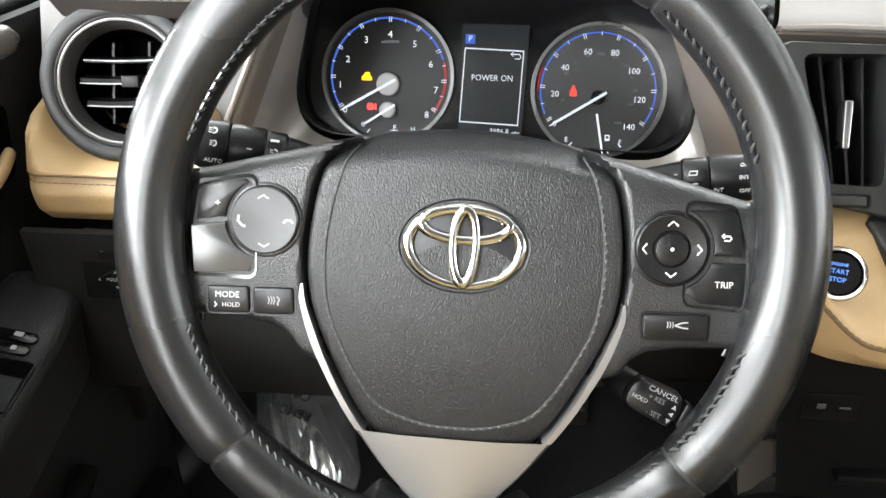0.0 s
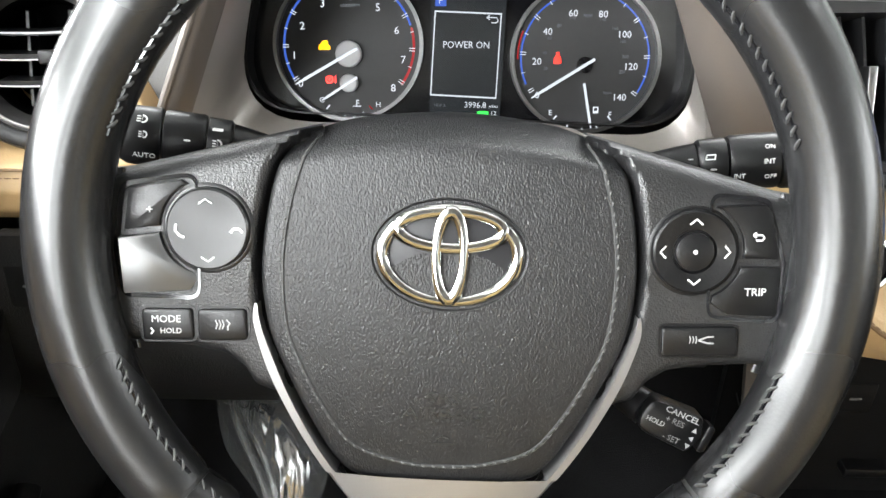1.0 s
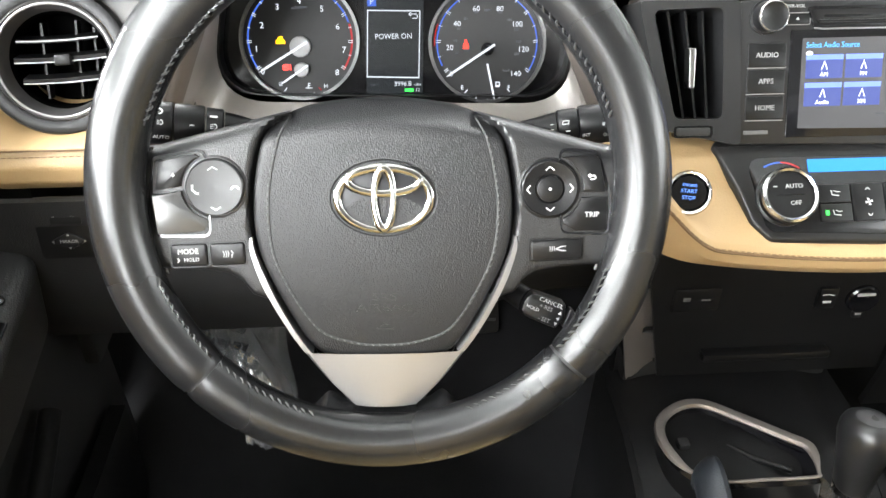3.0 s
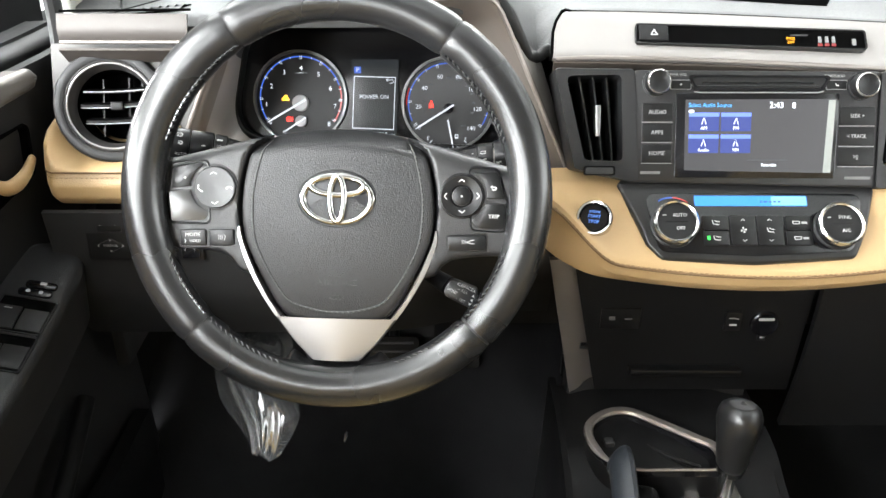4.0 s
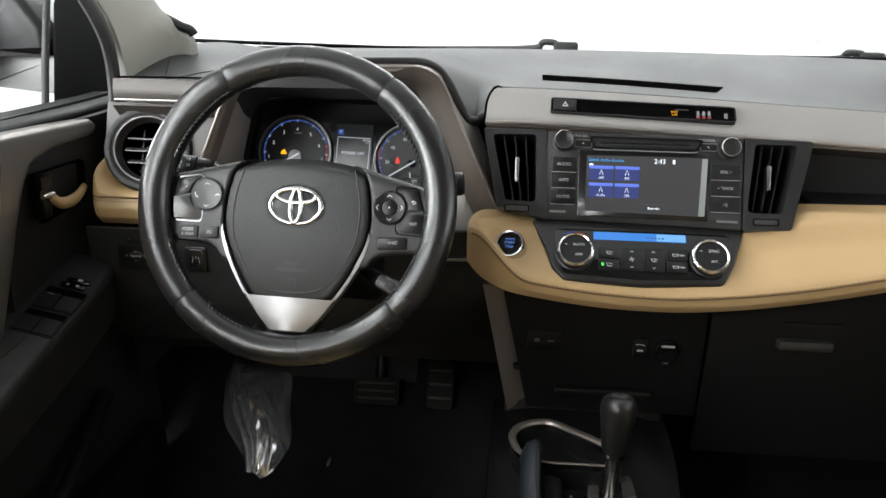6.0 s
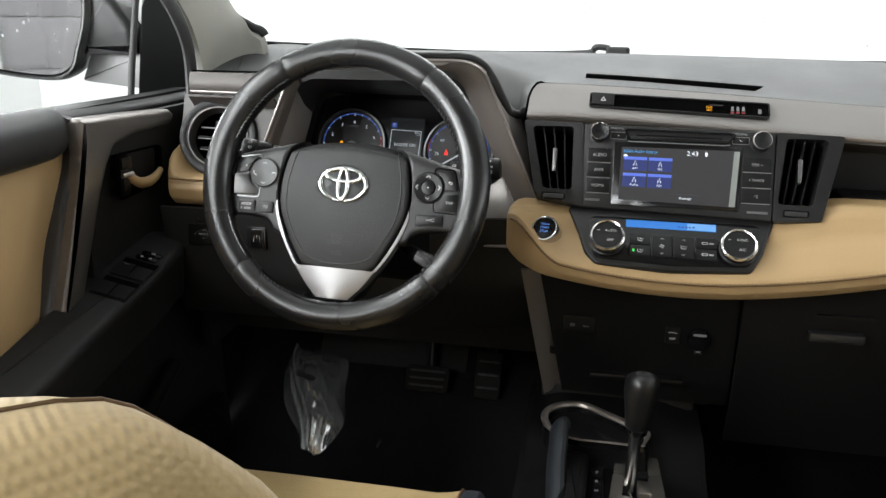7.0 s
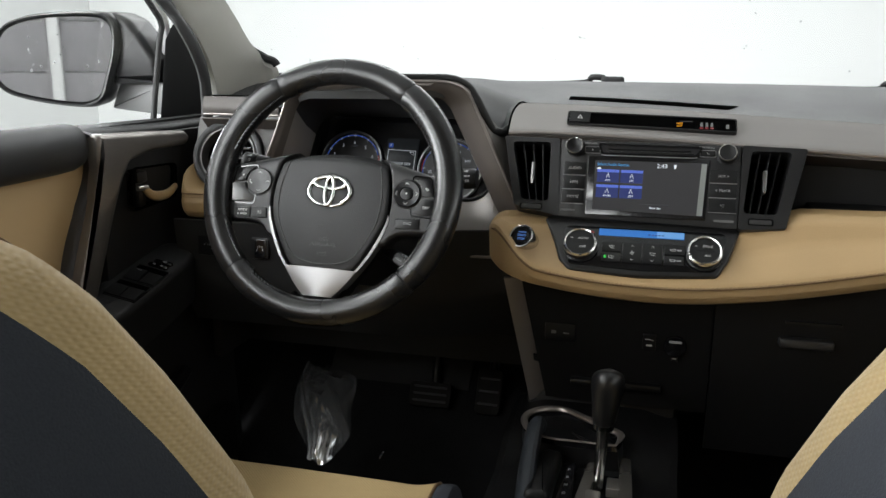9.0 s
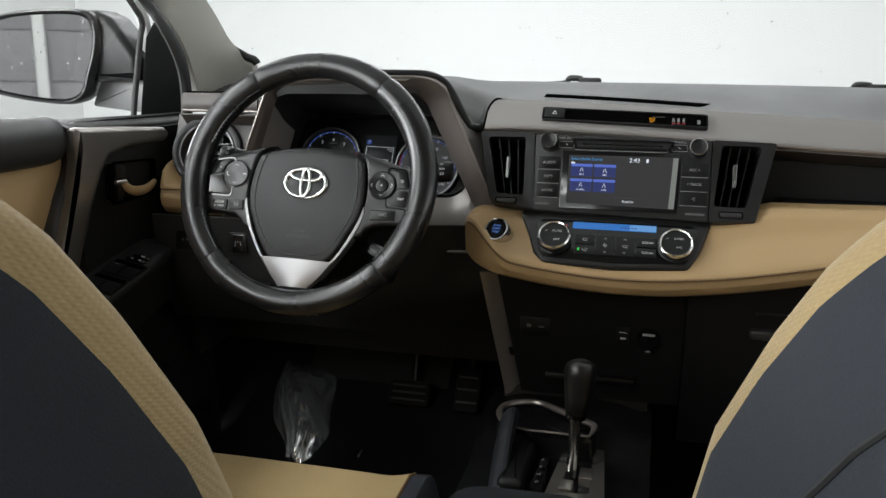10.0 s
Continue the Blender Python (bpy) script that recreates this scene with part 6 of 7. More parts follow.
# ---- hazard switch and warning display in the upper trim ----
S = G(0.405, 0.645, 0.876, 39)
haz = thing("warning_display", (0.41, 0.65, 0.86), "slim black warning display with hazard switch in the trim", "warning display")
SZ = 0.0012
part("recess", prism(rpoly([(-0.1150, -0.0110), (0.1195, -0.0185), (0.1185, 0.0005), (-0.1145, 0.0080)], 0.003, 3), -0.008, SZ), SLOT, haz, "black recessed band", S)
part("rim", band(rpoly([(-0.1165, -0.0125), (0.1212, -0.0202), (0.1202, 0.0020), (-0.1160, 0.0095)], 0.004, 3), rpoly([(-0.1150, -0.0110), (0.1195, -0.0185), (0.1185, 0.0005), (-0.1145, 0.0080)], 0.003, 3), -0.006, SZ + 0.0012), PLASTIC, haz, "", S)
hz_ = part("hazard_switch", prism(rpoly([(-0.1130, -0.0100), (-0.0830, -0.0112), (-0.0828, 0.0060), (-0.1128, 0.0072)], 0.0015, 2), -0.004, SZ + 0.0030, 0.0010), PLASTIC, haz, "black hazard switch with a white triangle", S)
part("triangle", band([(-0.1015, -0.0045), (-0.0935, -0.0048), (-0.0975, 0.0022)], [(-0.0997, -0.0036), (-0.0953, -0.0038), (-0.0975, 0.0004)], SZ + 0.0028, SZ + 0.0034), WHITEINK, hz_, "", S)
for s, y in (("PASS", -0.0085), ("OFF", -0.0128)):
    words(s, 0.0042, at(S, 0.0430, y + 0.0012, SZ + 0.0004), L_AMBER, haz, "lit amber airbag notice")
for k in range(3):
    warnx = 0.0730 + 0.0070 * k
    part("belt_light", prism(rpoly([(warnx - 0.0025, -0.0155), (warnx + 0.0025, -0.0157), (warnx + 0.0022, -0.0125), (warnx - 0.0022, -0.0123)], 0.0006, 2), SZ - 0.001, SZ + 0.0004), L_RED, haz, "red lit belt reminder", S)
    part("belt_symbol", prism(rpoly([(warnx - 0.0020, -0.0115), (warnx + 0.0020, -0.0117), (warnx + 0.0014, -0.0050), (warnx - 0.0014, -0.0048)], 0.0006, 2), SZ - 0.001, SZ + 0.0004), mat("dim_symbol_print", (0.14, 0.14, 0.14), 0.6) if "dim_symbol_print" not in bpy.data.materials else bpy.data.materials["dim_symbol_print"], haz, "", S)
part("status_symbol", prism(rrect(0.1080, -0.0110, 0.0042, 0.0070, 0.0008), SZ - 0.001, SZ + 0.0004), mat("dim_symbol_print", (0.14, 0.14, 0.14), 0.6) if "dim_symbol_print" not in bpy.data.materials else bpy.data.materials["dim_symbol_print"], haz, "", S)
part("status_symbol", prism(rrect(0.0520, -0.0035, 0.018, 0.0016, 0.0004), SZ - 0.001, SZ + 0.0003), DIAL, haz, "", S)

# ---- round vent beside the driver's door ----
V = G(-0.2620, 0.637, 0.7985, 20, 8)
rv = thing("air_vent", (-0.262, 0.64, 0.738), "round charcoal air vent with a thin silver lip", "air vent")
part("housing", lathe([(0.0600, -0.03), (0.0600, 0.004), (0.0580, 0.0090), (0.0530, 0.0100), (0.0485, 0.0085), (0.0480, 0.004)], 56), PLASTIC, rv, "round charcoal housing", V)
part("ring", lathe([(0.0482, 0.0085), (0.0470, 0.0095), (0.0440, 0.0060), (0.0405, -0.006), (0.0390, -0.012)], 56), mat("satin_charcoal_ring", (0.055, 0.053, 0.053), 0.35, metal=0.4, var=0.06), rv, "satin charcoal inner ring", V)
part("bright_lip", tube([(0.0450 * math.cos(a), 0.0450 * math.sin(a), 0.0078) for a in span(0, 2 * math.pi, 57)[:-1]], 0.0012, 8, closed=True), SILVER, rv, "thin satin silver lip", V)
part("barrel", lathe([(0.0395, -0.010), (0.0385, -0.012), (0.0375, -0.050), (0, -0.052)], 40), SLOT, rv, "", V)
for k, y in enumerate((-0.0170, 0.0, 0.0170)):
    hw = math.sqrt(0.0370 ** 2 - y * y) - 0.001
    sl_ = part("slat", sheet(lambda u, v: (hw * u, y + 0.0035 * v + 0.0012 * u * u, -0.010 - 0.020 * v), span(-1, 1, 8), span(0, 1, 3), 0.0026), PLASTIC, rv, "", V)
    part("slat_edge", tube([(hw * u, y + 0.0012 * u * u - 0.0010, -0.0098) for u in span(-1, 1, 9)], 0.0006, 6), GREYHUB, sl_, "thin silver edge", V)
for x in (-0.017, 0.012, 0.026):
    part("fin", sheet(lambda u, v: (x + 0.002 * u, 0.031 * u, -0.026 - 0.016 * v), span(-1, 1, 4), span(0, 1, 2), 0.0018), PLASTIC, rv, "", V)
part("tab", prism(rpoly([(-0.004, -0.004), (0.009, -0.004), (0.009, 0.005), (-0.004, 0.005)], 0.0015, 2), -0.014, -0.004, 0.001), PLASTIC, rv, "", V)

# ---- switches low on the dash ----
K = G(-0.268, 0.5805, 0.6720, 5)
ms = thing("mirror_switch", (-0.268, 0.57, 0.645), "black mirror adjuster switch with white marks", "switch")
part("plate", prism(rrect(0, 0, 0.052, 0.056, 0.004), -0.006, 0.002, 0.001), PLASTIC, ms, "", K)
part("rocker", prism(rrect(0.001, 0.0120, 0.026, 0.012, 0.002), 0, 0.0038, 0.001), PLASTIC, ms, "", K)
part("pad", prism(rpoly([(-0.016, -0.010), (0, -0.018), (0.016, -0.010), (0, -0.002)], 0.003, 3), 0, 0.0040, 0.001), PLASTIC, ms, "", K)
words("L", 0.0052, at(K, -0.0085, 0.0150, 0.0039), GREYINK, ms)
words("R", 0.0052, at(K, 0.0070, 0.0150, 0.0039), GREYINK, ms)
words("MIRROR", 0.0042, at(K, 0, -0.0100, 0.0041), GREYINK, ms)
for x, y, a in ((0, -0.0035, 0), (0, -0.0165, 180), (-0.0135, -0.0100, 90), (0.0135, -0.0100, -90)):
    part("arrow", prism([(-0.0015, -0.0010), (0.0015, -0.0010), (0, 0.0010)], 0, 0.0002), GREYINK, ms, "", K @ pose(x, y, 0.0040, 0, 0, a))
K2 = G(-0.184, 0.5795, 0.6615, 5)
bl = thing("blank_switch", (-0.184, 0.57, 0.64), "small black switch with a grey lane symbol", "switch")
part("plate", prism(rrect(0, 0, 0.030, 0.034, 0.003), -0.006, 0.003, 0.001), PLASTIC, bl, "", K2)
part("key", prism(rrect(0.002, 0.0, 0.020, 0.028, 0.002), 0, 0.0050, 0.001), GLOSS, bl, "", K2)
stroke([(-0.002, 0.004), (-0.004, -0.005)], 0.0008, K2, GREYINK, bl, 0.0051)
stroke([(0.005, 0.004), (0.007, -0.005)], 0.0008, K2, GREYINK, bl, 0.0051)
stroke([(0.0015, 0.005), (0.0015, 0.001)], 0.0008, K2, GREYINK, bl, 0.0051)

P = G(0.37, 0.5955, 0.557, -3)
so = thing("seat_heater_switch", (0.296, 0.597, 0.54), "pair of small black switches with white symbols", "switch")
part("plate", prism(rrect(-0.074, 0.002, 0.046, 0.028, 0.002), -0.006, 0.0015, 0.0008), PLASTIC, so, "", P)
part("symbol", prism(rrect(-0.084, 0.003, 0.007, 0.005, 0.001), 0, 0.0019), bpy.data.materials["faint_grey_print"], so, "", P)
part("symbol", prism(rrect(-0.065, 0.002, 0.009, 0.0022, 0.001), 0, 0.0019), bpy.data.materials["faint_grey_print"], so, "", P)
usb = thing("usb_socket", (0.426, 0.597, 0.545), "black socket cover with white symbol", "socket")
part("cover", prism(rrect(0.0560, -0.001, 0.019, 0.026, 0.002), -0.006, 0.003, 0.001), PLASTIC, usb, "", P)
stroke([(0.0500, 0.0040), (0.0560, 0.0045), (0.0620, 0.0030)], 0.0012, P, WHITEINK, usb, 0.0031)
part("symbol", prism(rrect(0.0562, -0.0050, 0.0085, 0.0028, 0.0008), 0.002, 0.0033), WHITEINK, usb, "", P)
out = thing("power_socket", (0.464, 0.597, 0.53), "round black power socket with a hinged cap", "socket")
part("cap", lathe([(0.0165, -0.006), (0.0165, 0.003), (0.0150, 0.0048), (0, 0.0040)], 30, cx=0.0930, cy=-0.004), GLOSS, out, "", P)
part("cap_mark", prism(rrect(0.0930, 0.004, 0.018, 0.0035, 0.001), 0.004, 0.0052), GREYINK, out, "", P)
part("hinge", prism(rrect(0.0930, -0.0230, 0.009, 0.010, 0.001), -0.004, 0.0030, 0.0008), PLASTIC, out, "", P)
part("hinge_mark", prism(rrect(0.0930, -0.0225, 0.006, 0.0018, 0.0004), 0.0028, 0.0034), GREYINK, out, "", P)


# ---- centre console ----
console = thing("centre_console", (0.34, 0.3, 0.15), "black centre console between the seats", "console", kind="structure")


def console_top(x, y):
    return 0.408 + 0.030 * smooth(0.44, 0.54, y) - 0.010 * (1 - smooth(0.24, 0.28, x)) - 0.010 * smooth(0.42, 0.46, x)


part("deck", sheet(lambda x, y: (x, y, console_top(x, y)), span(0.235, 0.475, 16), span(0.02, 0.64, 26), 0.006), SHADEBLK, console, "black plastic deck")
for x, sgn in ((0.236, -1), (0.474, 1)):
    part("side_panel", sheet(lambda y, v: (x + sgn * 0.012 * v, y, console_top(x, y) - 0.27 * v), span(-0.35, 0.66, 20), span(0, 1, 5), 0.008), SHADEBLK, console, "black plastic side panel")
part("front_riser", box(0.245, 0.47, 0.622, 0.66, 0.38, 0.455, 0.006), TRIMBLK, console)
for z, x0, x1 in ((0.4415, 0.335, 0.470),):
    part("riser_edge", tube([(x0, 0.612, z + 0.028), (x1, 0.610, z + 0.026)], 0.0022, 8), PLASTIC, console)

# cup holder with a satin rim shaped like a drop
cup = thing("cup_holder", (0.31, 0.51, 0.40), "open cup holder with a satin drop-shaped rim", "cup holder")
drop = spline([(0.258, 0.512), (0.262, 0.541), (0.285, 0.561), (0.312, 0.563), (0.345, 0.541), (0.378, 0.516), (0.396, 0.500), (0.392, 0.472), (0.386, 0.4655), (0.340, 0.4650), (0.300, 0.4655), (0.272, 0.480)], 6, True)
dr = [(p[0], p[1], 0.449) for p in drop]
part("rim", tube(dr, [0.0018 + 0.0036 * smooth(0.470, 0.500, p[1]) for p in drop], 8, True, flat=0.8), SATIN, cup, "satin bronze-grey rim")
cxm, cym = 0.315, 0.508
part("well", loft([[(cxm + (p[0] - cxm) * k, cym + (p[1] - cym) * k, z) for p in drop] for k, z in ((1.03, 0.440), (0.985, 0.447), (0.96, 0.440), (0.86, 0.37), (0.80, 0.365), (0.02, 0.364))]), GLOSS, cup, "black well")
part("skirt", loft([[(cxm + (p[0] - cxm) * k, cym + (p[1] - cym) * k, z) for p in drop] for k, z in ((1.03, 0.440), (1.05, 0.425), (1.10, 0.405))]), PLASTIC, cup)
part("finger", box(0.276, 0.288, 0.518, 0.530, 0.405, 0.440, 0.003), RUBBER, cup, "rubber grip finger")
part("divider", tube([(0.325, 0.522, 0.432), (0.350, 0.505, 0.430), (0.378, 0.489, 0.430)], 0.0030, 8), PLASTIC, cup)

# gear lever on its brushed plate
gear = thing("gear_lever", (0.376, 0.42, 0.41), "automatic gear lever with black leather knob and chrome shaft", "gear lever")
plate_o = rpoly([(0.345, 0.335), (0.420, 0.345), (0.412, 0.487), (0.358, 0.490)], 0.008, 3)
gate = rpoly([(0.362, 0.352), (0.400, 0.356), (0.398, 0.470), (0.370, 0.472)], 0.006, 3)
part("gate_plate", band(plate_o, gate, 0.404, 0.4215), STEEL, gear, "brushed steel gate plate")
part("gate_floor", prism(gate, 0.400, 0.410), GLOSS, gear, "dark gate slot")
part("gate_step", prism(rpoly([(0.384, 0.395), (0.402, 0.395), (0.401, 0.425), (0.384, 0.425)], 0.002, 2), 0.408, 0.4225, 0.001), STEEL, gear)
part("gate_step", prism(rpoly([(0.360, 0.360), (0.378, 0.360), (0.378, 0.385), (0.360, 0.388)], 0.002, 2), 0.408, 0.4225, 0.001), STEEL, gear)
part("shaft", tube([(0.3725, 0.412, 0.405), (0.3735, 0.411, 0.44), (0.3750, 0.409, 0.470), (0.3760, 0.4085, 0.503)], [0.0065, 0.0070, 0.0078, 0.0085], 16, normal=(0, 1, 0)), mat("satin_chrome_shaft", (0.55, 0.55, 0.54), 0.22, metal=1.0), gear, "polished chrome shaft")
part("ring", tube([(0.3758, 0.4085, 0.500), (0.3762, 0.4085, 0.506)], [0.0135, 0.0140], 24, normal=(0, 1, 0)), CHROME, gear, "chrome ring")
kn = []
for f, rx, ry in ((0, 0.0125, 0.0140), (0.06, 0.0150, 0.0165), (0.3, 0.0170, 0.0185), (0.55, 0.0195, 0.0215), (0.72, 0.0212, 0.0245), (0.84, 0.0210, 0.0242), (0.92, 0.0192, 0.0222), (0.97, 0.0160, 0.0188), (1.0, 0.0115, 0.0140), (1.012, 0.0010, 0.0010)):
    c = Vector((0.3762 + 0.003 * f, 0.4085 + 0.010 * f, 0.506 + 0.068 * f))
    kn.append([(c.x + rx * math.cos(a), c.y + ry * math.sin(a), c.z + 0.004 * math.sin(a) * -f) for a in span(0, 2 * math.pi, 29)[:-1]])
part("knob", loft(kn), RIM, gear, "black leather knob")
part("knob_inlay", loft([[(0.379 + r * 0.0115 * math.cos(a), 0.4175 + r * 0.0140 * math.sin(a), 0.5748 + 0.0024 * (1 - r * r) - 0.004 * math.sin(a) * r) for a in span(0, 2 * math.pi, 25)[:-1]] for r in (1.0, 0.9, 0.5, 0.02)]), mat("satin_charcoal_inlay", (0.05, 0.05, 0.052), 0.35), gear, "charcoal plastic knob inlay")
gi = thing("gear_indicator", (0.325, 0.37, 0.415), "black gear position strip with white letters", "gear indicator")
GI = pose(0.3300, 0.395, 0.4235, 0, -12, 0)
part("strip", prism(rrect(0, 0, 0.022, 0.105, 0.003), -0.012, 0.0, 0.001), GLOSS, gi, "", GI)
for i, s in enumerate(("P", "R", "N", "D")):
    words(s, 0.0070, at(GI, 0.003, 0.034 - 0.021 * i, 0.0004), GREYINK, gi)
part("cowling", prism(rpoly([(0.285, 0.330), (0.318, 0.330), (0.322, 0.452), (0.300, 0.458), (0.286, 0.440)], 0.010, 4), 0.395, 0.4400, 0.010, 4), PLASTIC, gi, "raised black plastic cowling")

pad_path = spline([(0.282, 0.470, 0.452), (0.281, 0.460, 0.464), (0.281, 0.440, 0.458), (0.281, 0.405, 0.440), (0.284, 0.360, 0.422), (0.288, 0.31, 0.405)], 6)
n_ = len(pad_path)
knee = part("knee_pad", tube(pad_path, [0.005 + 0.0060 * smooth(0, 0.10, i / (n_ - 1)) for i in range(n_)], 14, normal=(0.4, 0, 1), flat=1.7), mat("blue_black_leatherette", (0.016, 0.019, 0.024), 0.5, bump=0.4, grain=700, kind="leather"))
tagged(knee, "blue-black padded knee bolster along the console", "knee pad")
arm = thing("armrest", (0.33, 0.05, 0.40), "blue-black padded armrest lid on the console", "armrest")
ar = []
for f, z in ((0.90, 0.405), (0.985, 0.43), (1.0, 0.455), (0.985, 0.470), (0.93, 0.4785), (0.80, 0.4810), (0.5, 0.482), (0.02, 0.482)):
    ar.append([(0.333 + (p[0] - 0.333) * f, 0.0 + p[1] * f, z) for p in rpoly([(0.240, -0.30), (0.425, -0.30), (0.418, 0.262), (0.252, 0.255)], 0.045, 6)])
part("lid", loft(ar), bpy.data.materials["blue_black_leatherette"], arm, "blue-black leatherette lid")
part("box", box(0.25, 0.42, -0.30, 0.235, 0.15, 0.42, 0.01), PLASTIC, arm, "black plastic bin")

# ---- pedals, mat and protective film ----
def pedal(name, x, y, z, w, h, label):
    p = thing(name, (x, y + 0.05, z - 0.1), label, "pedal")
    worn = bpy.data.materials.get("worn_pedal_rubber") or mat("worn_pedal_rubber", (0.014, 0.013, 0.012), 0.85, spec=0.15, var=0.2, bump=0.4, grain=400)
    M = G(x, y, z, 32)
    part("pad", prism(rrect(0, 0, w, h, 0.010, 4), -0.012, 0.0, 0.003), worn, p, "black rubber pedal pad", M)
    for k in range(3):
        part("rib", prism(rrect(0, -h * 0.28 + k * h * 0.28, w * 0.8, 0.004, 0.0015), -0.001, 0.0018, 0.0006), RUBBER, p, "", M)
    part("arm", tube([M @ Vector((0, 0, -0.012)), M @ Vector((0, 0.02, -0.04)), Vector((x, y + 0.12, z + 0.2))], 0.009, 10), PLASTIC, p, "black steel arm")


pedal("brake_pedal", 0.008, 0.900, 0.300, 0.085, 0.050, "wide black rubber brake pedal")
pedal("accelerator_pedal", 0.125, 0.915, 0.312, 0.050, 0.090, "narrow black rubber accelerator pedal")
fm = sheet(lambda x, v: (x, 0.40 + 0.50 * v, floor_z(x, 0.40 + 0.50 * v) + 0.010), span(-0.285, 0.185, 16), span(0, 1, 24), 0.006)
tagged(part("floor_mat", fm, mat("black_mat_pile", (0.020, 0.020, 0.021), 0.95, var=0.4, scale=30, bump=1.0, grain=700)), "black carpet floor mat in the driver's footwell", "floor mat")
toe = sheet(lambda x, v: (x, 0.920 + 0.13 * v, floor_z(x, 0.920 + 0.13 * v) + 0.012 + 0.05 * v * v), span(-0.230, 0.075, 8), span(0, 1, 6), 0.006)
tagged(part("toe_board", toe, mat("grey_black_felt", (0.018, 0.018, 0.018), 0.9, var=0.2, bump=0.6, grain=500), label="dark felt toe board above the mat"), "dark felt toe board above the mat", "toe board")


def film_pt(u, v):
    """Crinkled sheet of clear plastic over the mat's front: a swollen pouch with sharp folds along its left edge."""
    wide = 0.055 + 0.086 * smooth(0.0, 0.45, v)
    x = -0.182 - 0.040 * v + wide * (u - 0.55) + 0.005 * math.sin(v * 7)
    y = 0.778 + 0.190 * v - 0.014 * u
    hump = math.sin(math.pi * min(1, max(0, u))) ** 0.8
    swell = 0.068 * hump * math.sin(math.pi * (0.02 + 0.93 * v)) ** 0.75
    fold = 0.012 * noise.noise(Vector((u * 2.3 + v * 1.0, v * 1.6, 1.3))) + 0.007 * abs(noise.noise(Vector((u * 4.2 - v * 2.4, v * 2.1, 4.1)))) + 0.0020 * abs(noise.noise(Vector((u * 8.0 + v * 4.0, v * 4.5, 9.4))))
    fold = max(fold, -0.010) * (0.3 + 0.7 * hump)
    ridge = 0.015 * math.exp(-((u - 0.10 - 0.06 * math.sin(v * 3)) / 0.030) ** 2) + 0.011 * math.exp(-((u - 0.30 + 0.15 * v) / 0.025) ** 2)
    return Vector((x, y, floor_z(x, y) + 0.013 + swell + fold + ridge))


def film_tail(u, v):
    x = -0.118 + 0.065 * u
    y = 0.765 + 0.080 * v - 0.01 * u
    return Vector((x, y, floor_z(x, y) + 0.014 + 0.010 * abs(noise.noise(Vector((u * 3, v * 2, 7.7)))) + 0.006 * v * math.sin(3 * u)))


def film_skirt(u, v):
    """The loose rest of the sheet, lying flat towards the seat."""
    x = -0.300 + 0.150 * u
    y = 0.560 + 0.215 * v
    return Vector((x, y, floor_z(x, y) + 0.012 + 0.012 * abs(noise.noise(Vector((u * 2.6 + 3, v * 1.1, 2.7)))) + 0.005 * abs(noise.noise(Vector((u * 6, v * 2.2, 5.7))))))


film = thing("plastic_film", (-0.20, 0.80, 0.18), "crinkled clear plastic film with printed words on the mat", "plastic film")
part("film_sheet", sheet(film_pt, span(0, 1, 70), span(0, 1, 80)), FILM, film, "clear crinkled plastic sheet", sharp=180)
part("film_corner", sheet(film_tail, span(0, 1, 24), span(0, 1, 20)), FILM, film, "loose corner of the plastic sheet", sharp=180)
part("film_skirt", sheet(film_skirt, span(0, 1, 40), span(0, 1, 40)), FILM, film, "flat rest of the plastic sheet", sharp=180)
inkmat = mat("black_film_print", (0.004, 0.004, 0.004), 0.4)
for s, u, v in (("COVER", 0.66, 0.84), ("REMOVE", 0.60, 0.74), ("COVER", 0.40, 0.56), ("REMOVE", 0.34, 0.46)):
    p = film_pt(u, v)
    words(s, 0.0165, Matrix.Translation(p + Vector((0, -0.004, 0.012))) @ pose(0, 0, 0, 32, 0, 0) @ pose(0, 0, 0, 0, 0, 166), inkmat, film, "black printed word, upside down")

rail = thing("metal_strip", (0.80, 0.94, 0.20), "bare metal strip glinting on the dark passenger floor", "metal strip")
RAIL = spline([(0.757, 0.958, 0.302), (0.772, 0.957, 0.305), (0.800, 0.945, 0.300), (0.850, 0.920, 0.290), (0.900, 0.898, 0.280)], 5)
part("bright_strip", tube([Vector((p.x, p.y, floor_z(p.x, p.y) + 0.010)) for p in RAIL], [0.002] + [0.0060] * 8 + [0.0045] * 11 + [0.002], 8, flat=0.5), mat("bright_steel", (0.8, 0.8, 0.78), 0.25, metal=0.9), rail)
part("foot", box(0.770, 0.790, 0.938, 0.952, floor_z(0, 0.94) - 0.006, floor_z(0, 0.945) + 0.010, 0.002), TRIMBLK, rail)

# ---- driver's door ----
door = thing("driver_door", (-0.45, 0.2, 0.1), "black driver's door with tan insert and satin trim, closed", "car door")


def door_x(y):
    return -0.404 + 0.028 * smooth(0.42, 0.80, y)


part("panel", sheet(lambda y, z: (door_x(y) - 0.012 - 0.02 * smooth(0.55, 0.86, z) + 0.015 * (1 - smooth(0.1, 0.5, z)) - 0.024 * smooth(0.24, 0.34, y) * (1 - smooth(0.46, 0.50, y)), y, z), span(-0.46, 0.80, 34), span(0.08, 0.852, 20), 0.02), TRIMBLK, door, "black grained door panel")
part("sill_pad", sheet(lambda y, v: (door_x(y) - 0.040 + 0.045 * math.sin(v * 1.9), y, 0.858 - 0.004 * v - 0.018 * v * v - 0.006 * smooth(0.3, 0.8, y)), span(-0.46, 0.800, 30), span(0, 1, 8), 0.008), TRIMBLK, door, "black soft sill under the window")
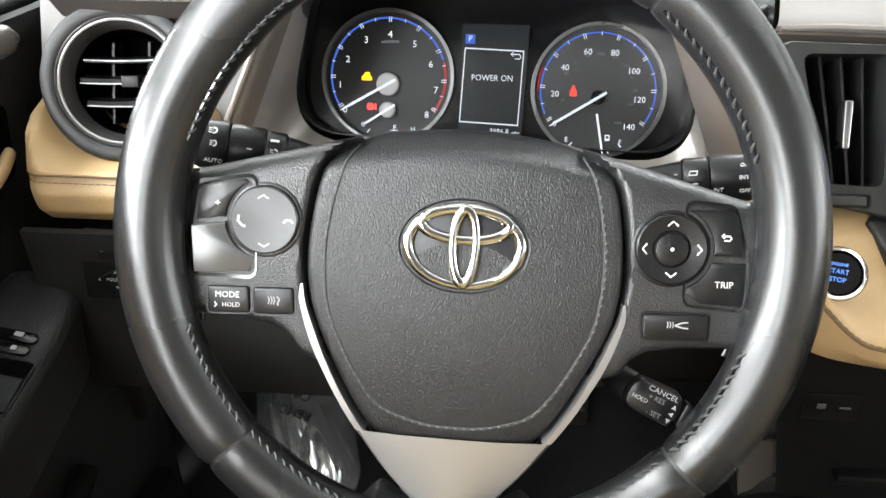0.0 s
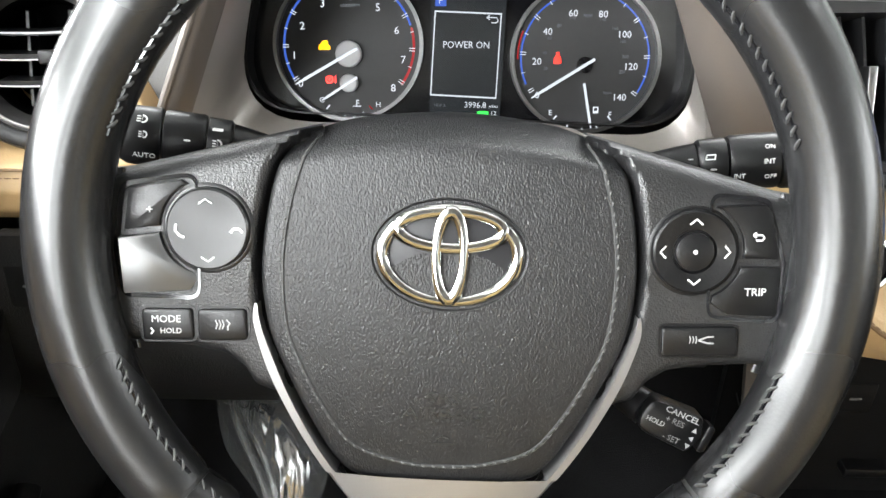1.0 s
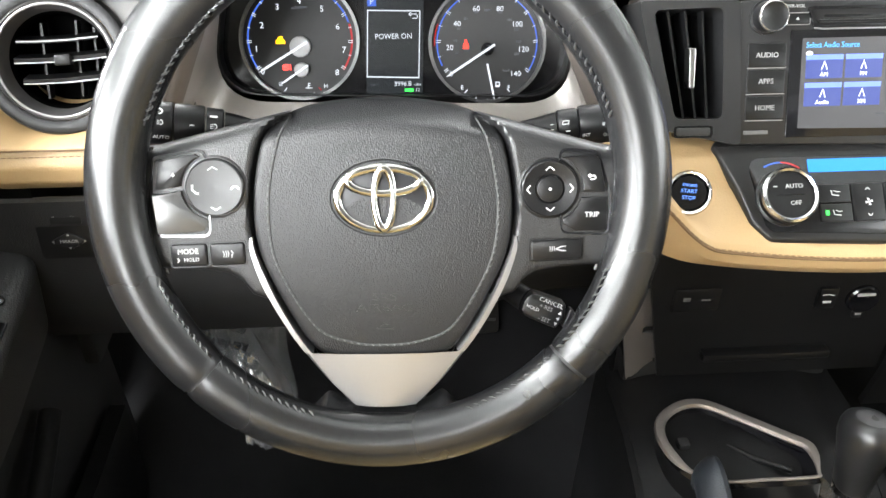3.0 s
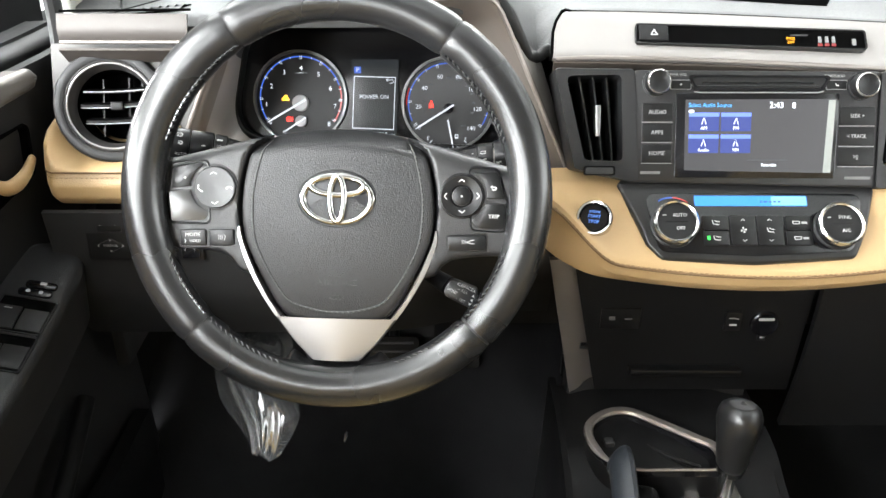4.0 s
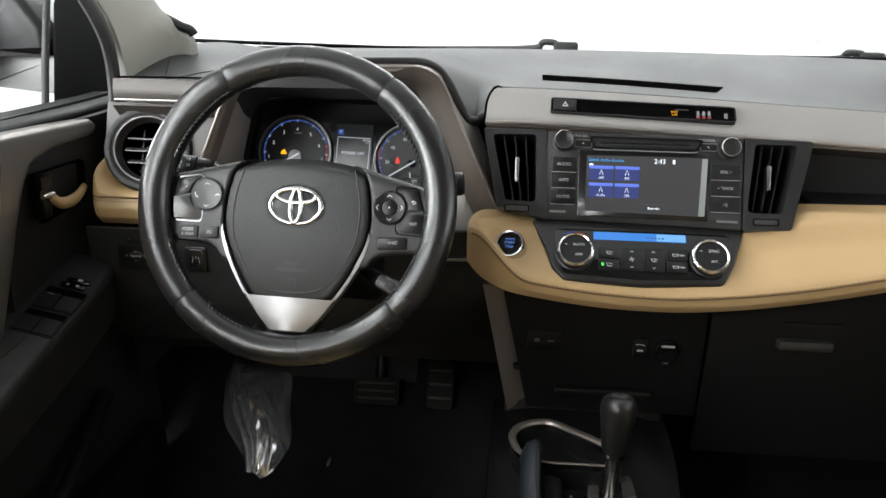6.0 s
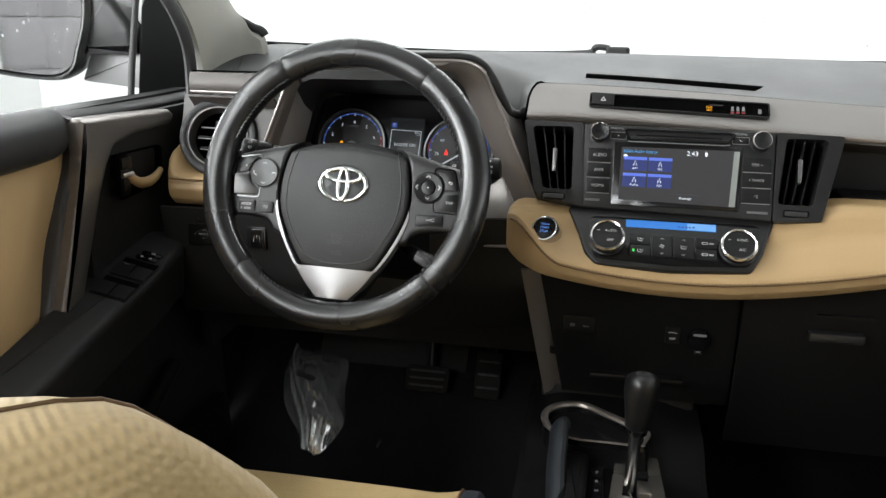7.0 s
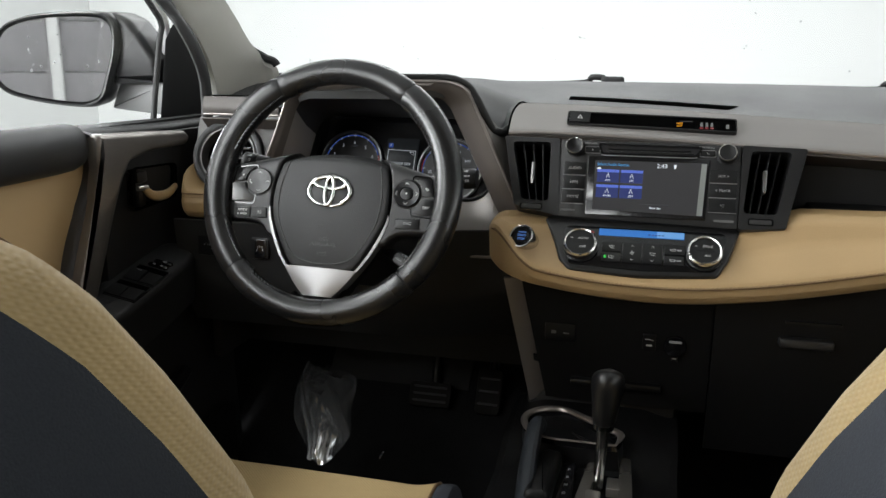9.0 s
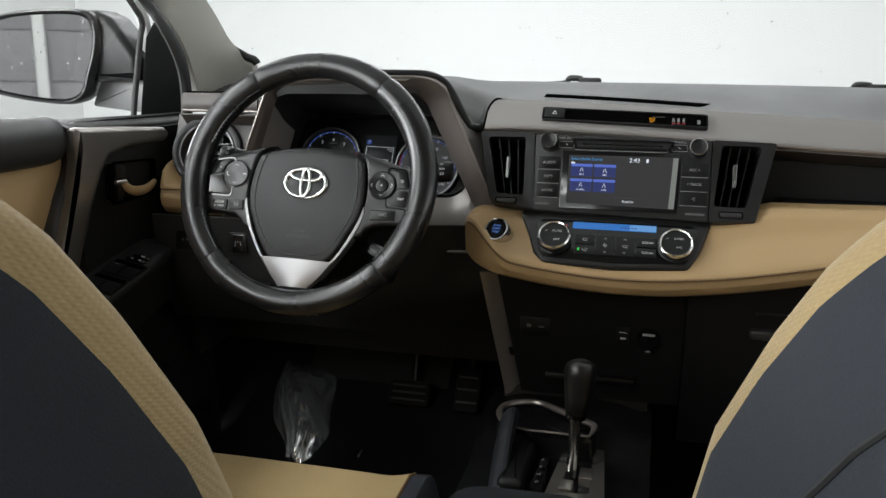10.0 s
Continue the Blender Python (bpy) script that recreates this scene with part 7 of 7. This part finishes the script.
# padded black cap over the tan insert, its end rounded towards the trim
cap_rings = []
for y, k in [(-0.46, 1), (0.0, 1), (0.30, 1), (0.39, 0.99), (0.425, 0.95), (0.440, 0.84), (0.448, 0.6), (0.452, 0.1)]:
    c = (door_x(y) + 0.004, 0.832)
    cap_rings.append([(c[0] + k * 0.026 * math.cos(a), y, c[1] + k * 0.036 * math.sin(a)) for a in span(0, 2 * math.pi, 25)[:-1]])
part("upper_pad", loft(cap_rings), DOORPAD, door, "padded black upper door cap")
part("tan_insert", sheet(lambda y, v: (door_x(y) - 0.004 + 0.016 * math.sin(v * 2.6) - 0.024 * smooth(0.30, 0.43, y) * smooth(0.10, 0.50, v), y, 0.804 - 0.30 * v), span(-0.46, 0.455, 40), span(0, 1, 14), 0.006), TAN, door, "tan leatherette door insert")


def door_plate(pts, radii, name, material, label, out, thick, bevel):
    """A shaped plate on the door from an outline in (y, z), its edges rounded, following the door's curve."""
    bm = prism(rpoly(pts, radii, 6), 0.0, thick, bevel, 4)
    for v in bm.verts:
        y, z, w = v.co
        v.co = (door_x(y) + out + w, y, z)
    return part(name, bm, material, door, label, sharp=50)


door_plate([(0.445, 0.849), (0.560, 0.843), (0.648, 0.837), (0.660, 0.826), (0.648, 0.814), (0.560, 0.812), (0.512, 0.803), (0.494, 0.780), (0.470, 0.735), (0.428, 0.643), (0.372, 0.530), (0.338, 0.540), (0.394, 0.667), (0.431, 0.754), (0.444, 0.800)],
           [0.006, 0.03, 0.010, 0.006, 0.010, 0.03, 0.020, 0.020, 0.05, 0.05, 0.005, 0.005, 0.05, 0.05, 0.02], "satin_trim", DOORTRIM, "satin taupe trim sweeping down the door", 0.020, 0.022, 0.009)
# charcoal border between the insert and the trim, coming down from the sill
BORDER = [((0.400, 0.862), (0.458, 0.852)), ((0.420, 0.857), (0.463, 0.848)), ((0.441, 0.845), (0.466, 0.839)), ((0.453, 0.826), (0.471, 0.822)), ((0.455, 0.805), (0.467, 0.801)), ((0.444, 0.781), (0.460, 0.781)), ((0.425, 0.752), (0.448, 0.750)),
          ((0.413, 0.722), (0.435, 0.716)), ((0.395, 0.675), (0.417, 0.671)), ((0.377, 0.636), (0.399, 0.626)), ((0.352, 0.585), (0.377, 0.578)), ((0.325, 0.535), (0.351, 0.525))]
sides = [spline([Vector((p[k][0], p[k][1], 0)) for p in BORDER], 5) for k in (0, 1)]
rings = []
for n, (a, b) in enumerate(zip(*sides)):
    low = 0.020 * (1 - smooth(0, 9, n))
    rings.append([(door_x(p.x) + o - low, p.x, p.y) for p, o in ((a, -0.03), (a, 0.012), (a.lerp(b, 0.10), 0.020), (a.lerp(b, 0.35), 0.026), (a.lerp(b, 0.70), 0.029), (a.lerp(b, 0.92), 0.027), (b, 0.021), (b, -0.03))])
part("trim_border", loft(rings), mat("satin_charcoal_border", (0.040, 0.039, 0.041), 0.36, spec=0.5, var=0.08, bump=0.1, grain=900), door, "satin charcoal border of the trim")
# front part of the door beyond the trim
part("front_panel", sheet(lambda y, z: (door_x(y) + 0.020 - 0.006 * smooth(0.70, 0.80, y), y, z), span(0.45, 0.80, 12), span(0.56, 0.838, 10), 0.012), TRIMBLK, door, "black panel round the inner handle")
HX = -0.352
rc = rpoly([(0.504, 0.792), (0.618, 0.786), (0.610, 0.732), (0.500, 0.728)], 0.010, 4)
ctr = (0.560, 0.760)
part("handle_recess", loft([[(HX + dx, ctr[0] + (p[0] - ctr[0]) * k, ctr[1] + (p[1] - ctr[1]) * k) for p in rc] for k, dx in ((1.06, 0.0), (1.02, 0.004), (0.97, 0.002), (0.90, -0.016), (0.75, -0.030), (0.02, -0.034))]), SLOT, door, "black recess of the inner handle")
grip = spline([(HX + 0.006, 0.520, 0.7600), (HX + 0.009, 0.535, 0.7470), (HX + 0.009, 0.558, 0.7420), (HX + 0.007, 0.585, 0.7430), (HX + 0.004, 0.610, 0.7500)], 6)
part("handle_lever", tube(grip, [0.004 + 0.0040 * math.sin(math.pi * (0.12 + 0.80 * i / (len(grip) - 1))) for i in range(len(grip))], 12, normal=(1, 0, 0), flat=0.8), TAN, door, "tan curved grip of the inner handle")
part("lever_cap", tube([(HX + 0.006, 0.503, 0.7620), (HX + 0.007, 0.526, 0.7600)], [0.003, 0.0045], 10, normal=(1, 0, 0)), STEEL, door, "bright end of the grip")
part("handle_block", box(HX - 0.02, HX + 0.006, 0.506, 0.524, 0.732, 0.758, 0.004), PLASTIC, door, "black pivot block")
part("lock_tab", box(HX - 0.02, HX + 0.004, 0.508, 0.534, 0.768, 0.786, 0.003), PLASTIC, door, "black lock tab")

# armrest with the window switches
AM = pose(-0.338, 0.492, 0.6310, 13, 11, 0)
ap = rpoly([(-0.045, -0.42), (0.034, -0.42), (0.040, -0.02), (0.036, 0.085), (0.010, 0.120), (-0.030, 0.105), (-0.045, 0.06)], [0.01, 0.02, 0.05, 0.05, 0.04, 0.02, 0.02], 5)
part("armrest", prism(ap, -0.085, 0.0, 0.012, 4), TRIMBLK, door, "black plastic armrest", AM)
for y1, y0 in ((0.019, -0.027), (-0.031, -0.075)):
    well = part("switch_well", band(rrect(0.005, (y0 + y1) / 2, 0.055, y1 - y0 + 0.002, 0.003), rrect(0.005, (y0 + y1) / 2, 0.0525, y1 - y0 - 0.001, 0.002), -0.006, 0.0014), PLASTIC, door, "black switch well", AM)
    part("well_floor", prism(rrect(0.005, (y0 + y1) / 2, 0.0525, y1 - y0 - 0.001, 0.002), -0.006, 0.0004), SLOT, well, "", AM)
    for x, lift in ((-0.0083, 0.004 if y1 > 0 else 0.002), (0.0183, 0.002)):
        sw = sheet(lambda u, v: (x + 0.0123 * u, y0 + 0.003 + 0.027 * v, 0.0010 + lift * math.sin(0.25 + v * 1.5)), span(-1, 1, 5), span(0, 1, 8), 0.003)
        part("window_switch", sw, PLASTIC, door, "black window switch", AM)
part("switch_mark", prism(rrect(-0.0083, -0.001, 0.008, 0.0012, 0.0005), 0.0052, 0.0056), GREYINK, door, "", AM)
for x, y, w in ((0.008, 0.039, 0.032), (0.006, 0.0275, 0.034)):
    part("lock_switch", prism(rrect(x, y, w, 0.0095, 0.0045), -0.004, 0.0030, 0.0012), GLOSS, door, "small black lock switch", AM)
part("lock_mark", prism(rrect(0.010, 0.0400, 0.0065, 0.0040, 0.001), 0.0025, 0.0034), GREYINK, door, "", AM)
for x in (-0.001, 0.012):
    part("lock_mark", prism(rrect(x, 0.0275, 0.0040, 0.0036, 0.001), 0.0025, 0.0034), GREYINK, door, "", AM)
part("pocket_edge", tube([(-0.36, -0.3, 0.30), (-0.35, 0.1, 0.31), (-0.345, 0.45, 0.36), (-0.36, 0.62, 0.42)], 0.012, 10), SHADEBLK, door, "edge of the door pocket")
part("lower_panel", sheet(lambda y, z: (-0.385 + 0.03 * smooth(0.3, 0.6, y), y, z), span(-0.4, 0.74, 10), span(0.14, 0.31, 4), 0.02), SHADEBLK, door)
# window frame, mirror sail and glass
part("window_channel", tube(spline([(-0.448, 0.712, 0.845), (-0.447, 0.724, 0.90), (-0.445, 0.745, 0.985), (-0.443, 0.750, 1.012), (-0.440, 0.715, 1.045), (-0.425, 0.55, 1.165), (-0.395, 0.33, 1.285), (-0.37, 0.10, 1.345), (-0.37, -0.40, 1.35)], 6), 0.0055, 10, normal=(1, 0, 0)), RUBBER, door, "black rubber window seal")
sail = bmesh.new()
quad = [(-0.440, 0.722, 0.845), (-0.418, 0.850, 0.842), (-0.414, 0.850, 0.945), (-0.424, 0.822, 0.995), (-0.434, 0.772, 1.012), (-0.438, 0.752, 0.985)]
fv = [sail.verts.new(q) for q in quad]
sail.faces.new(fv)
bmesh.ops.solidify(sail, geom=sail.faces[:], thickness=0.014)
bmesh.ops.bevel(sail, geom=sail.edges[:], offset=0.004, segments=2, profile=0.5, affect="EDGES")
part("mirror_sail", sail, TRIMBLK, door, "black plastic corner panel by the mirror")
wg = part("window_glass", sheet(lambda y, v: (-0.452 + 0.07 * v * v, y - 0.0 * v, 0.845 + (min(1.34, 1.345 - 0.45 * max(0, y - 0.05) ** 1.15) - 0.845) * v), span(-0.42, 0.715, 16), span(0, 1, 8)), WINDGLASS, door, "clear side window")
wg.visible_shadow = False
seal = thing("door_seal", (-0.41, 0.85, 0.86), "black rubber door seal along the windscreen pillar", "door seal", kind="structure")
part("seal", tube(spline([(-0.331, 0.690, 0.830), (-0.330, 0.694, 0.880), (-0.327, 0.684, 0.925), (-0.326, 0.664, 0.962), (-0.336, 0.644, 1.003), (-0.364, 0.628, 1.052), (-0.392, 0.52, 1.17), (-0.355, 0.30, 1.31), (-0.32, 0.05, 1.37)], 6), [0.0125] * 30 + [0.0125 + 0.0065 * i / 18 for i in range(19)], 10, normal=(1, 0, 0), flat=0.7), RUBBER, seal)
part("frame", tube(spline([(-0.462, 0.78, 0.90), (-0.455, 0.775, 1.01), (-0.447, 0.70, 1.085), (-0.43, 0.55, 1.20), (-0.39, 0.30, 1.325)], 6), 0.012, 8, normal=(1, 0, 0)), BODY, seal, "white painted door frame")

# ---- outside mirror ----
om = thing("door_mirror", (-0.50, 0.74, 0.86), "black outside mirror on a grey arm, reflecting a garage wall", "mirror")
MO = Matrix.Translation((-0.640, 0.690, 0.950)) @ pose(0, 0, 0, 90, 0, 0) @ pose(0, 0, 0, 0, 16.5, 0)
mo = [tuple(p) for p in spline([(-0.096, -0.006), (-0.074, 0.048), (-0.030, 0.070), (0.030, 0.078), (0.085, 0.079), (0.113, 0.073), (0.124, 0.050), (0.120, 0.010), (0.106, -0.035), (0.095, -0.064), (0.074, -0.078), (0.040, -0.079), (-0.020, -0.071), (-0.070, -0.057), (-0.092, -0.034)], 4, True)]
mo = [(-p[0] if False else p[0], p[1]) for p in mo]
scl = lambda k, z: [(p[0] * k, p[1] * k, z) for p in mo]
part("glass", prism([(p[0] * 0.95, p[1] * 0.93) for p in mo], -0.004, 0.0), MIRROR, om, "mirror glass with dried spots", MO)
part("housing", loft([scl(0.955, -0.003), scl(0.97, 0.004), scl(1.0, 0.006), scl(1.045, 0.0), scl(1.06, -0.02), scl(1.04, -0.06), scl(0.90, -0.10), scl(0.62, -0.13), scl(0.02, -0.14)]), PLASTIC, om, "black plastic housing", MO)
nk = rpoly([(-0.545, 1.034), (-0.530, 1.032), (-0.501, 1.020), (-0.478, 0.992), (-0.449, 0.950), (-0.446, 0.910), (-0.545, 0.905)], [0.004, 0.02, 0.03, 0.03, 0.02, 0.004, 0.004], 5)
part("housing_neck", prism([(p[0], p[1]) for p in nk], -0.80, -0.735, 0.014, 4), PLASTIC, om, "black inner end of the housing", pose(0, 0, 0, 90, 0, 0))
rng = random.Random(11)
for i in range(26):
    u, v, r = rng.uniform(-0.04, 0.105), rng.uniform(-0.06, 0.062), rng.uniform(0.0008, 0.0019)
    part("dried_drop", lathe([(r, 0), (r * 0.8, 0.0003), (0, 0.0005)], 8), bpy.data.materials["dried_water_spot"], om, "", MO @ pose(u, v, 0.0002) @ Matrix.Diagonal((1, rng.uniform(0.8, 1.8), 1, 1)))
part("arm", prism(rpoly([(-0.566, 0.861), (-0.445, 0.850), (-0.445, 0.912), (-0.545, 0.908)], 0.005, 3), -0.81, -0.760, 0.006), mat("silver_grey_paint", (0.17, 0.17, 0.17), 0.45, metal=0.2), om, "grey mirror arm", pose(0, 0, 0, 90, 0, 0))

# ---- wipers beyond the glass ----
def wiper(x, y, z):
    w = thing("windscreen_wiper", (x, y, z), "black windscreen wiper parked at the foot of the glass", "wiper", "windscreen wipers")
    part("pivot", prism(rpoly([(-0.012, -0.009), (0.028, -0.009), (0.034, 0.0), (0.026, 0.010), (-0.010, 0.009)], 0.006, 3), 0, 0.015, 0.005, 3), RUBBER, w, "", pose(x, y, z - 0.012))
    part("arm", tube(spline([(x - 0.005, y, z + 0.000), (x - 0.03, y + 0.003, z + 0.001), (x - 0.07, y + 0.008, z - 0.012), (x - 0.40, y + 0.02, z - 0.020)], 5), 0.006, 8), RUBBER, w)
    part("blade", tube([(x - 0.12, y + 0.005, z - 0.018), (x - 0.55, y + 0.0, z - 0.022)], 0.006, 6), RUBBER, w)
    return w


wiper(0.315, 1.075, 0.918)
wiper(0.830, 1.045, 0.914)


# ---- seats ----
def seat(name, cx, dy, dz, label, group, halves, edge, cy, cz):
    st = thing(name, (cx, dy + 0.05, 0.15), label, "car seat", group)

    def hw_at(s):
        return row_at(halves, s) - 0.012 * (1 - smooth(0.2, 0.5, s))

    def section(s, which):
        z = 0.40 + dz + 0.455 * s
        c = Vector((cx, dy - 0.115 - 0.200 * s, z))
        n = Vector((0, 0.917, 0.40))
        hw = max(0.004, hw_at(s))
        k = 1 - 0.85 * smooth(0.90, 1.0, s) ** 2
        bol = 0.055 * k
        if which == "front":
            prof = [(-1.0, edge * k), (-0.999, 0.022 * k), (-0.99, 0.036 * k), (-0.97, 0.046 * k), (-0.93, bol), (-0.86, bol + 0.005 * k), (-0.78, bol + 0.004 * k), (-0.62, 0.036 * k), (-0.35, 0.022 * k), (0, 0.018 * k),
                    (0.35, 0.022 * k), (0.62, 0.036 * k), (0.78, bol + 0.004 * k), (0.86, bol + 0.005 * k), (0.93, bol), (0.97, 0.046 * k), (0.99, 0.036 * k), (0.999, 0.022 * k), (1.0, edge * k)]
        else:
            prof = [(1.0, edge * k), (1.004, (edge - 0.012) * k), (0.99, -0.050 * k), (0.94, -0.078 * k), (0.86, -0.094 * k), (0.72, -0.101 * k), (0.4, -0.106 * k), (0, -0.108 * k)]
            prof = prof + [(-p[0], p[1]) for p in reversed(prof[:-1])]
        return [c + Vector((hw * p[0], 0, 0)) + n * p[1] for p in prof]
    S_ = span(0, 0.66, 12) + [0.66 + 0.34 * math.sin(a) for a in span(0, math.pi / 2, 26)][1:]
    back = part("backrest", loft([section(s, "rear") for s in S_], closed=False), BLKCLOTH, st, "charcoal cloth rear of the backrest")
    part("backrest_cover", loft([section(s, "front") for s in S_], closed=False), TANCLOTH, st, "tan woven cloth cover")
    cap = bmesh.new()
    loop = section(1.0, "front") + section(1.0, "rear")[1:-1]
    cap.faces.new([cap.verts.new(p) for p in loop])
    part("backrest_top", cap, TANCLOTH, st)
    for sgn, lab in ((1, 13), (-1, 5)):
        path = [section(s, "front")[lab] + Vector((sgn * 0.0004, 0, 0)) for s in S_[:-4]]
        part("seam", tube(path, 0.0009, 6, normal=(0, 1, 0)), TANSTITCH, back, "stitched seam")
        path = [section(s, "rear")[5 if sgn > 0 else (-6 if cx < 0.3 else -3)] + Vector((0, -0.0005, 0)) for s in S_[2:-6]]
        part("rear_seam", tube(path, 0.0014, 6, normal=(1, 0, 0)), RUBBER, back, "dark seam of the rear cover")

    def cush(u, v):
        y = cy - 0.066 + (0.50 if cx < 0.3 else 0.40) * v
        edge = abs(u)
        z = 0.392 + cz + 0.010 * v + 0.012 * smooth(0.62, 0.9, edge) - 0.05 * smooth(0.93, 1.0, edge) - 0.050 * smooth(0.90, 1.0, v) ** 2
        return (cx + 0.205 * u, y - 0.010 * edge ** 4, z)
    part("cushion", sheet(lambda u, v: cush(u * 0.80, v), span(-1, 1, 24), span(0, 1, 24), 0.03), TANCLOTH, st, "tan woven cloth cushion")
    for sgn in (1, -1):
        part("cushion_side", sheet(lambda u, v: Vector(cush(sgn * (0.805 + 0.195 * u), v)), span(0, 1, 8), span(0, 1, 20), 0.03), BLKCLOTH, st, "charcoal cloth cushion side")
        part("cushion_piping", tube([Vector(cush(sgn * 0.803, v)) + Vector((0, 0, 0.001)) for v in span(0, 1, 20)], 0.0022, 6), TANSTITCH, st)
    part("base", box(cx - 0.19, cx + 0.19, cy - 0.06, cy + (0.395 if cx < 0.3 else 0.29), 0.17, 0.37, 0.02), PLASTIC, st, "black plastic seat base")
    part("front_skirt", sheet(lambda u, v: (cx + 0.20 * u, cy + (0.434 if cx < 0.3 else 0.33) - 0.03 * v * v, 0.352 - 0.14 * v), span(-1, 1, 8), span(0, 1, 6), 0.02), BLKCLOTH, st, "charcoal front of the cushion")
    return st


seat("driver_seat", 0.0, -0.104, 0.060, "driver's seat in tan cloth with charcoal back", "front seats",
     [(0.45, 0.274), (0.60, 0.276), (0.70, 0.272), (0.80, 0.256), (0.88, 0.236), (0.94, 0.205), (0.98, 0.166), (0.995, 0.145), (1.0, 0.128)], 0.021, -0.014, 0.0)
seat("passenger_seat", 0.720, -0.022, 0.054, "passenger seat in tan cloth with charcoal back", "front seats",
     [(0.45, 0.2486), (0.60, 0.2433), (0.70, 0.2379), (0.80, 0.223), (0.88, 0.2064), (0.94, 0.1863), (0.98, 0.1663), (0.995, 0.150), (1.0, 0.135)], 0.020, -0.022, 0.025)


# plain unseen closing panel of the passenger's side, added to darken the lower cabin
far = thing("passenger_door", (1.29, 0.1, 0.1), "plain black passenger door panel with tan insert, unseen, added to block light", "car door", kind="structure")
part("panel", sheet(lambda y, z: (1.262 - 0.05 * smooth(0.4, 0.8, y) + 0.02 * smooth(0.5, 0.86, z), y, z), span(-0.46, 0.82, 12), span(0.08, 0.86, 8), 0.03), TRIMBLK, far)
part("insert", sheet(lambda y, z: (1.255 - 0.05 * smooth(0.4, 0.8, y), y, z), span(-0.44, 0.5, 10), span(0.52, 0.80, 6), 0.008), TAN, far, "tan leatherette insert")
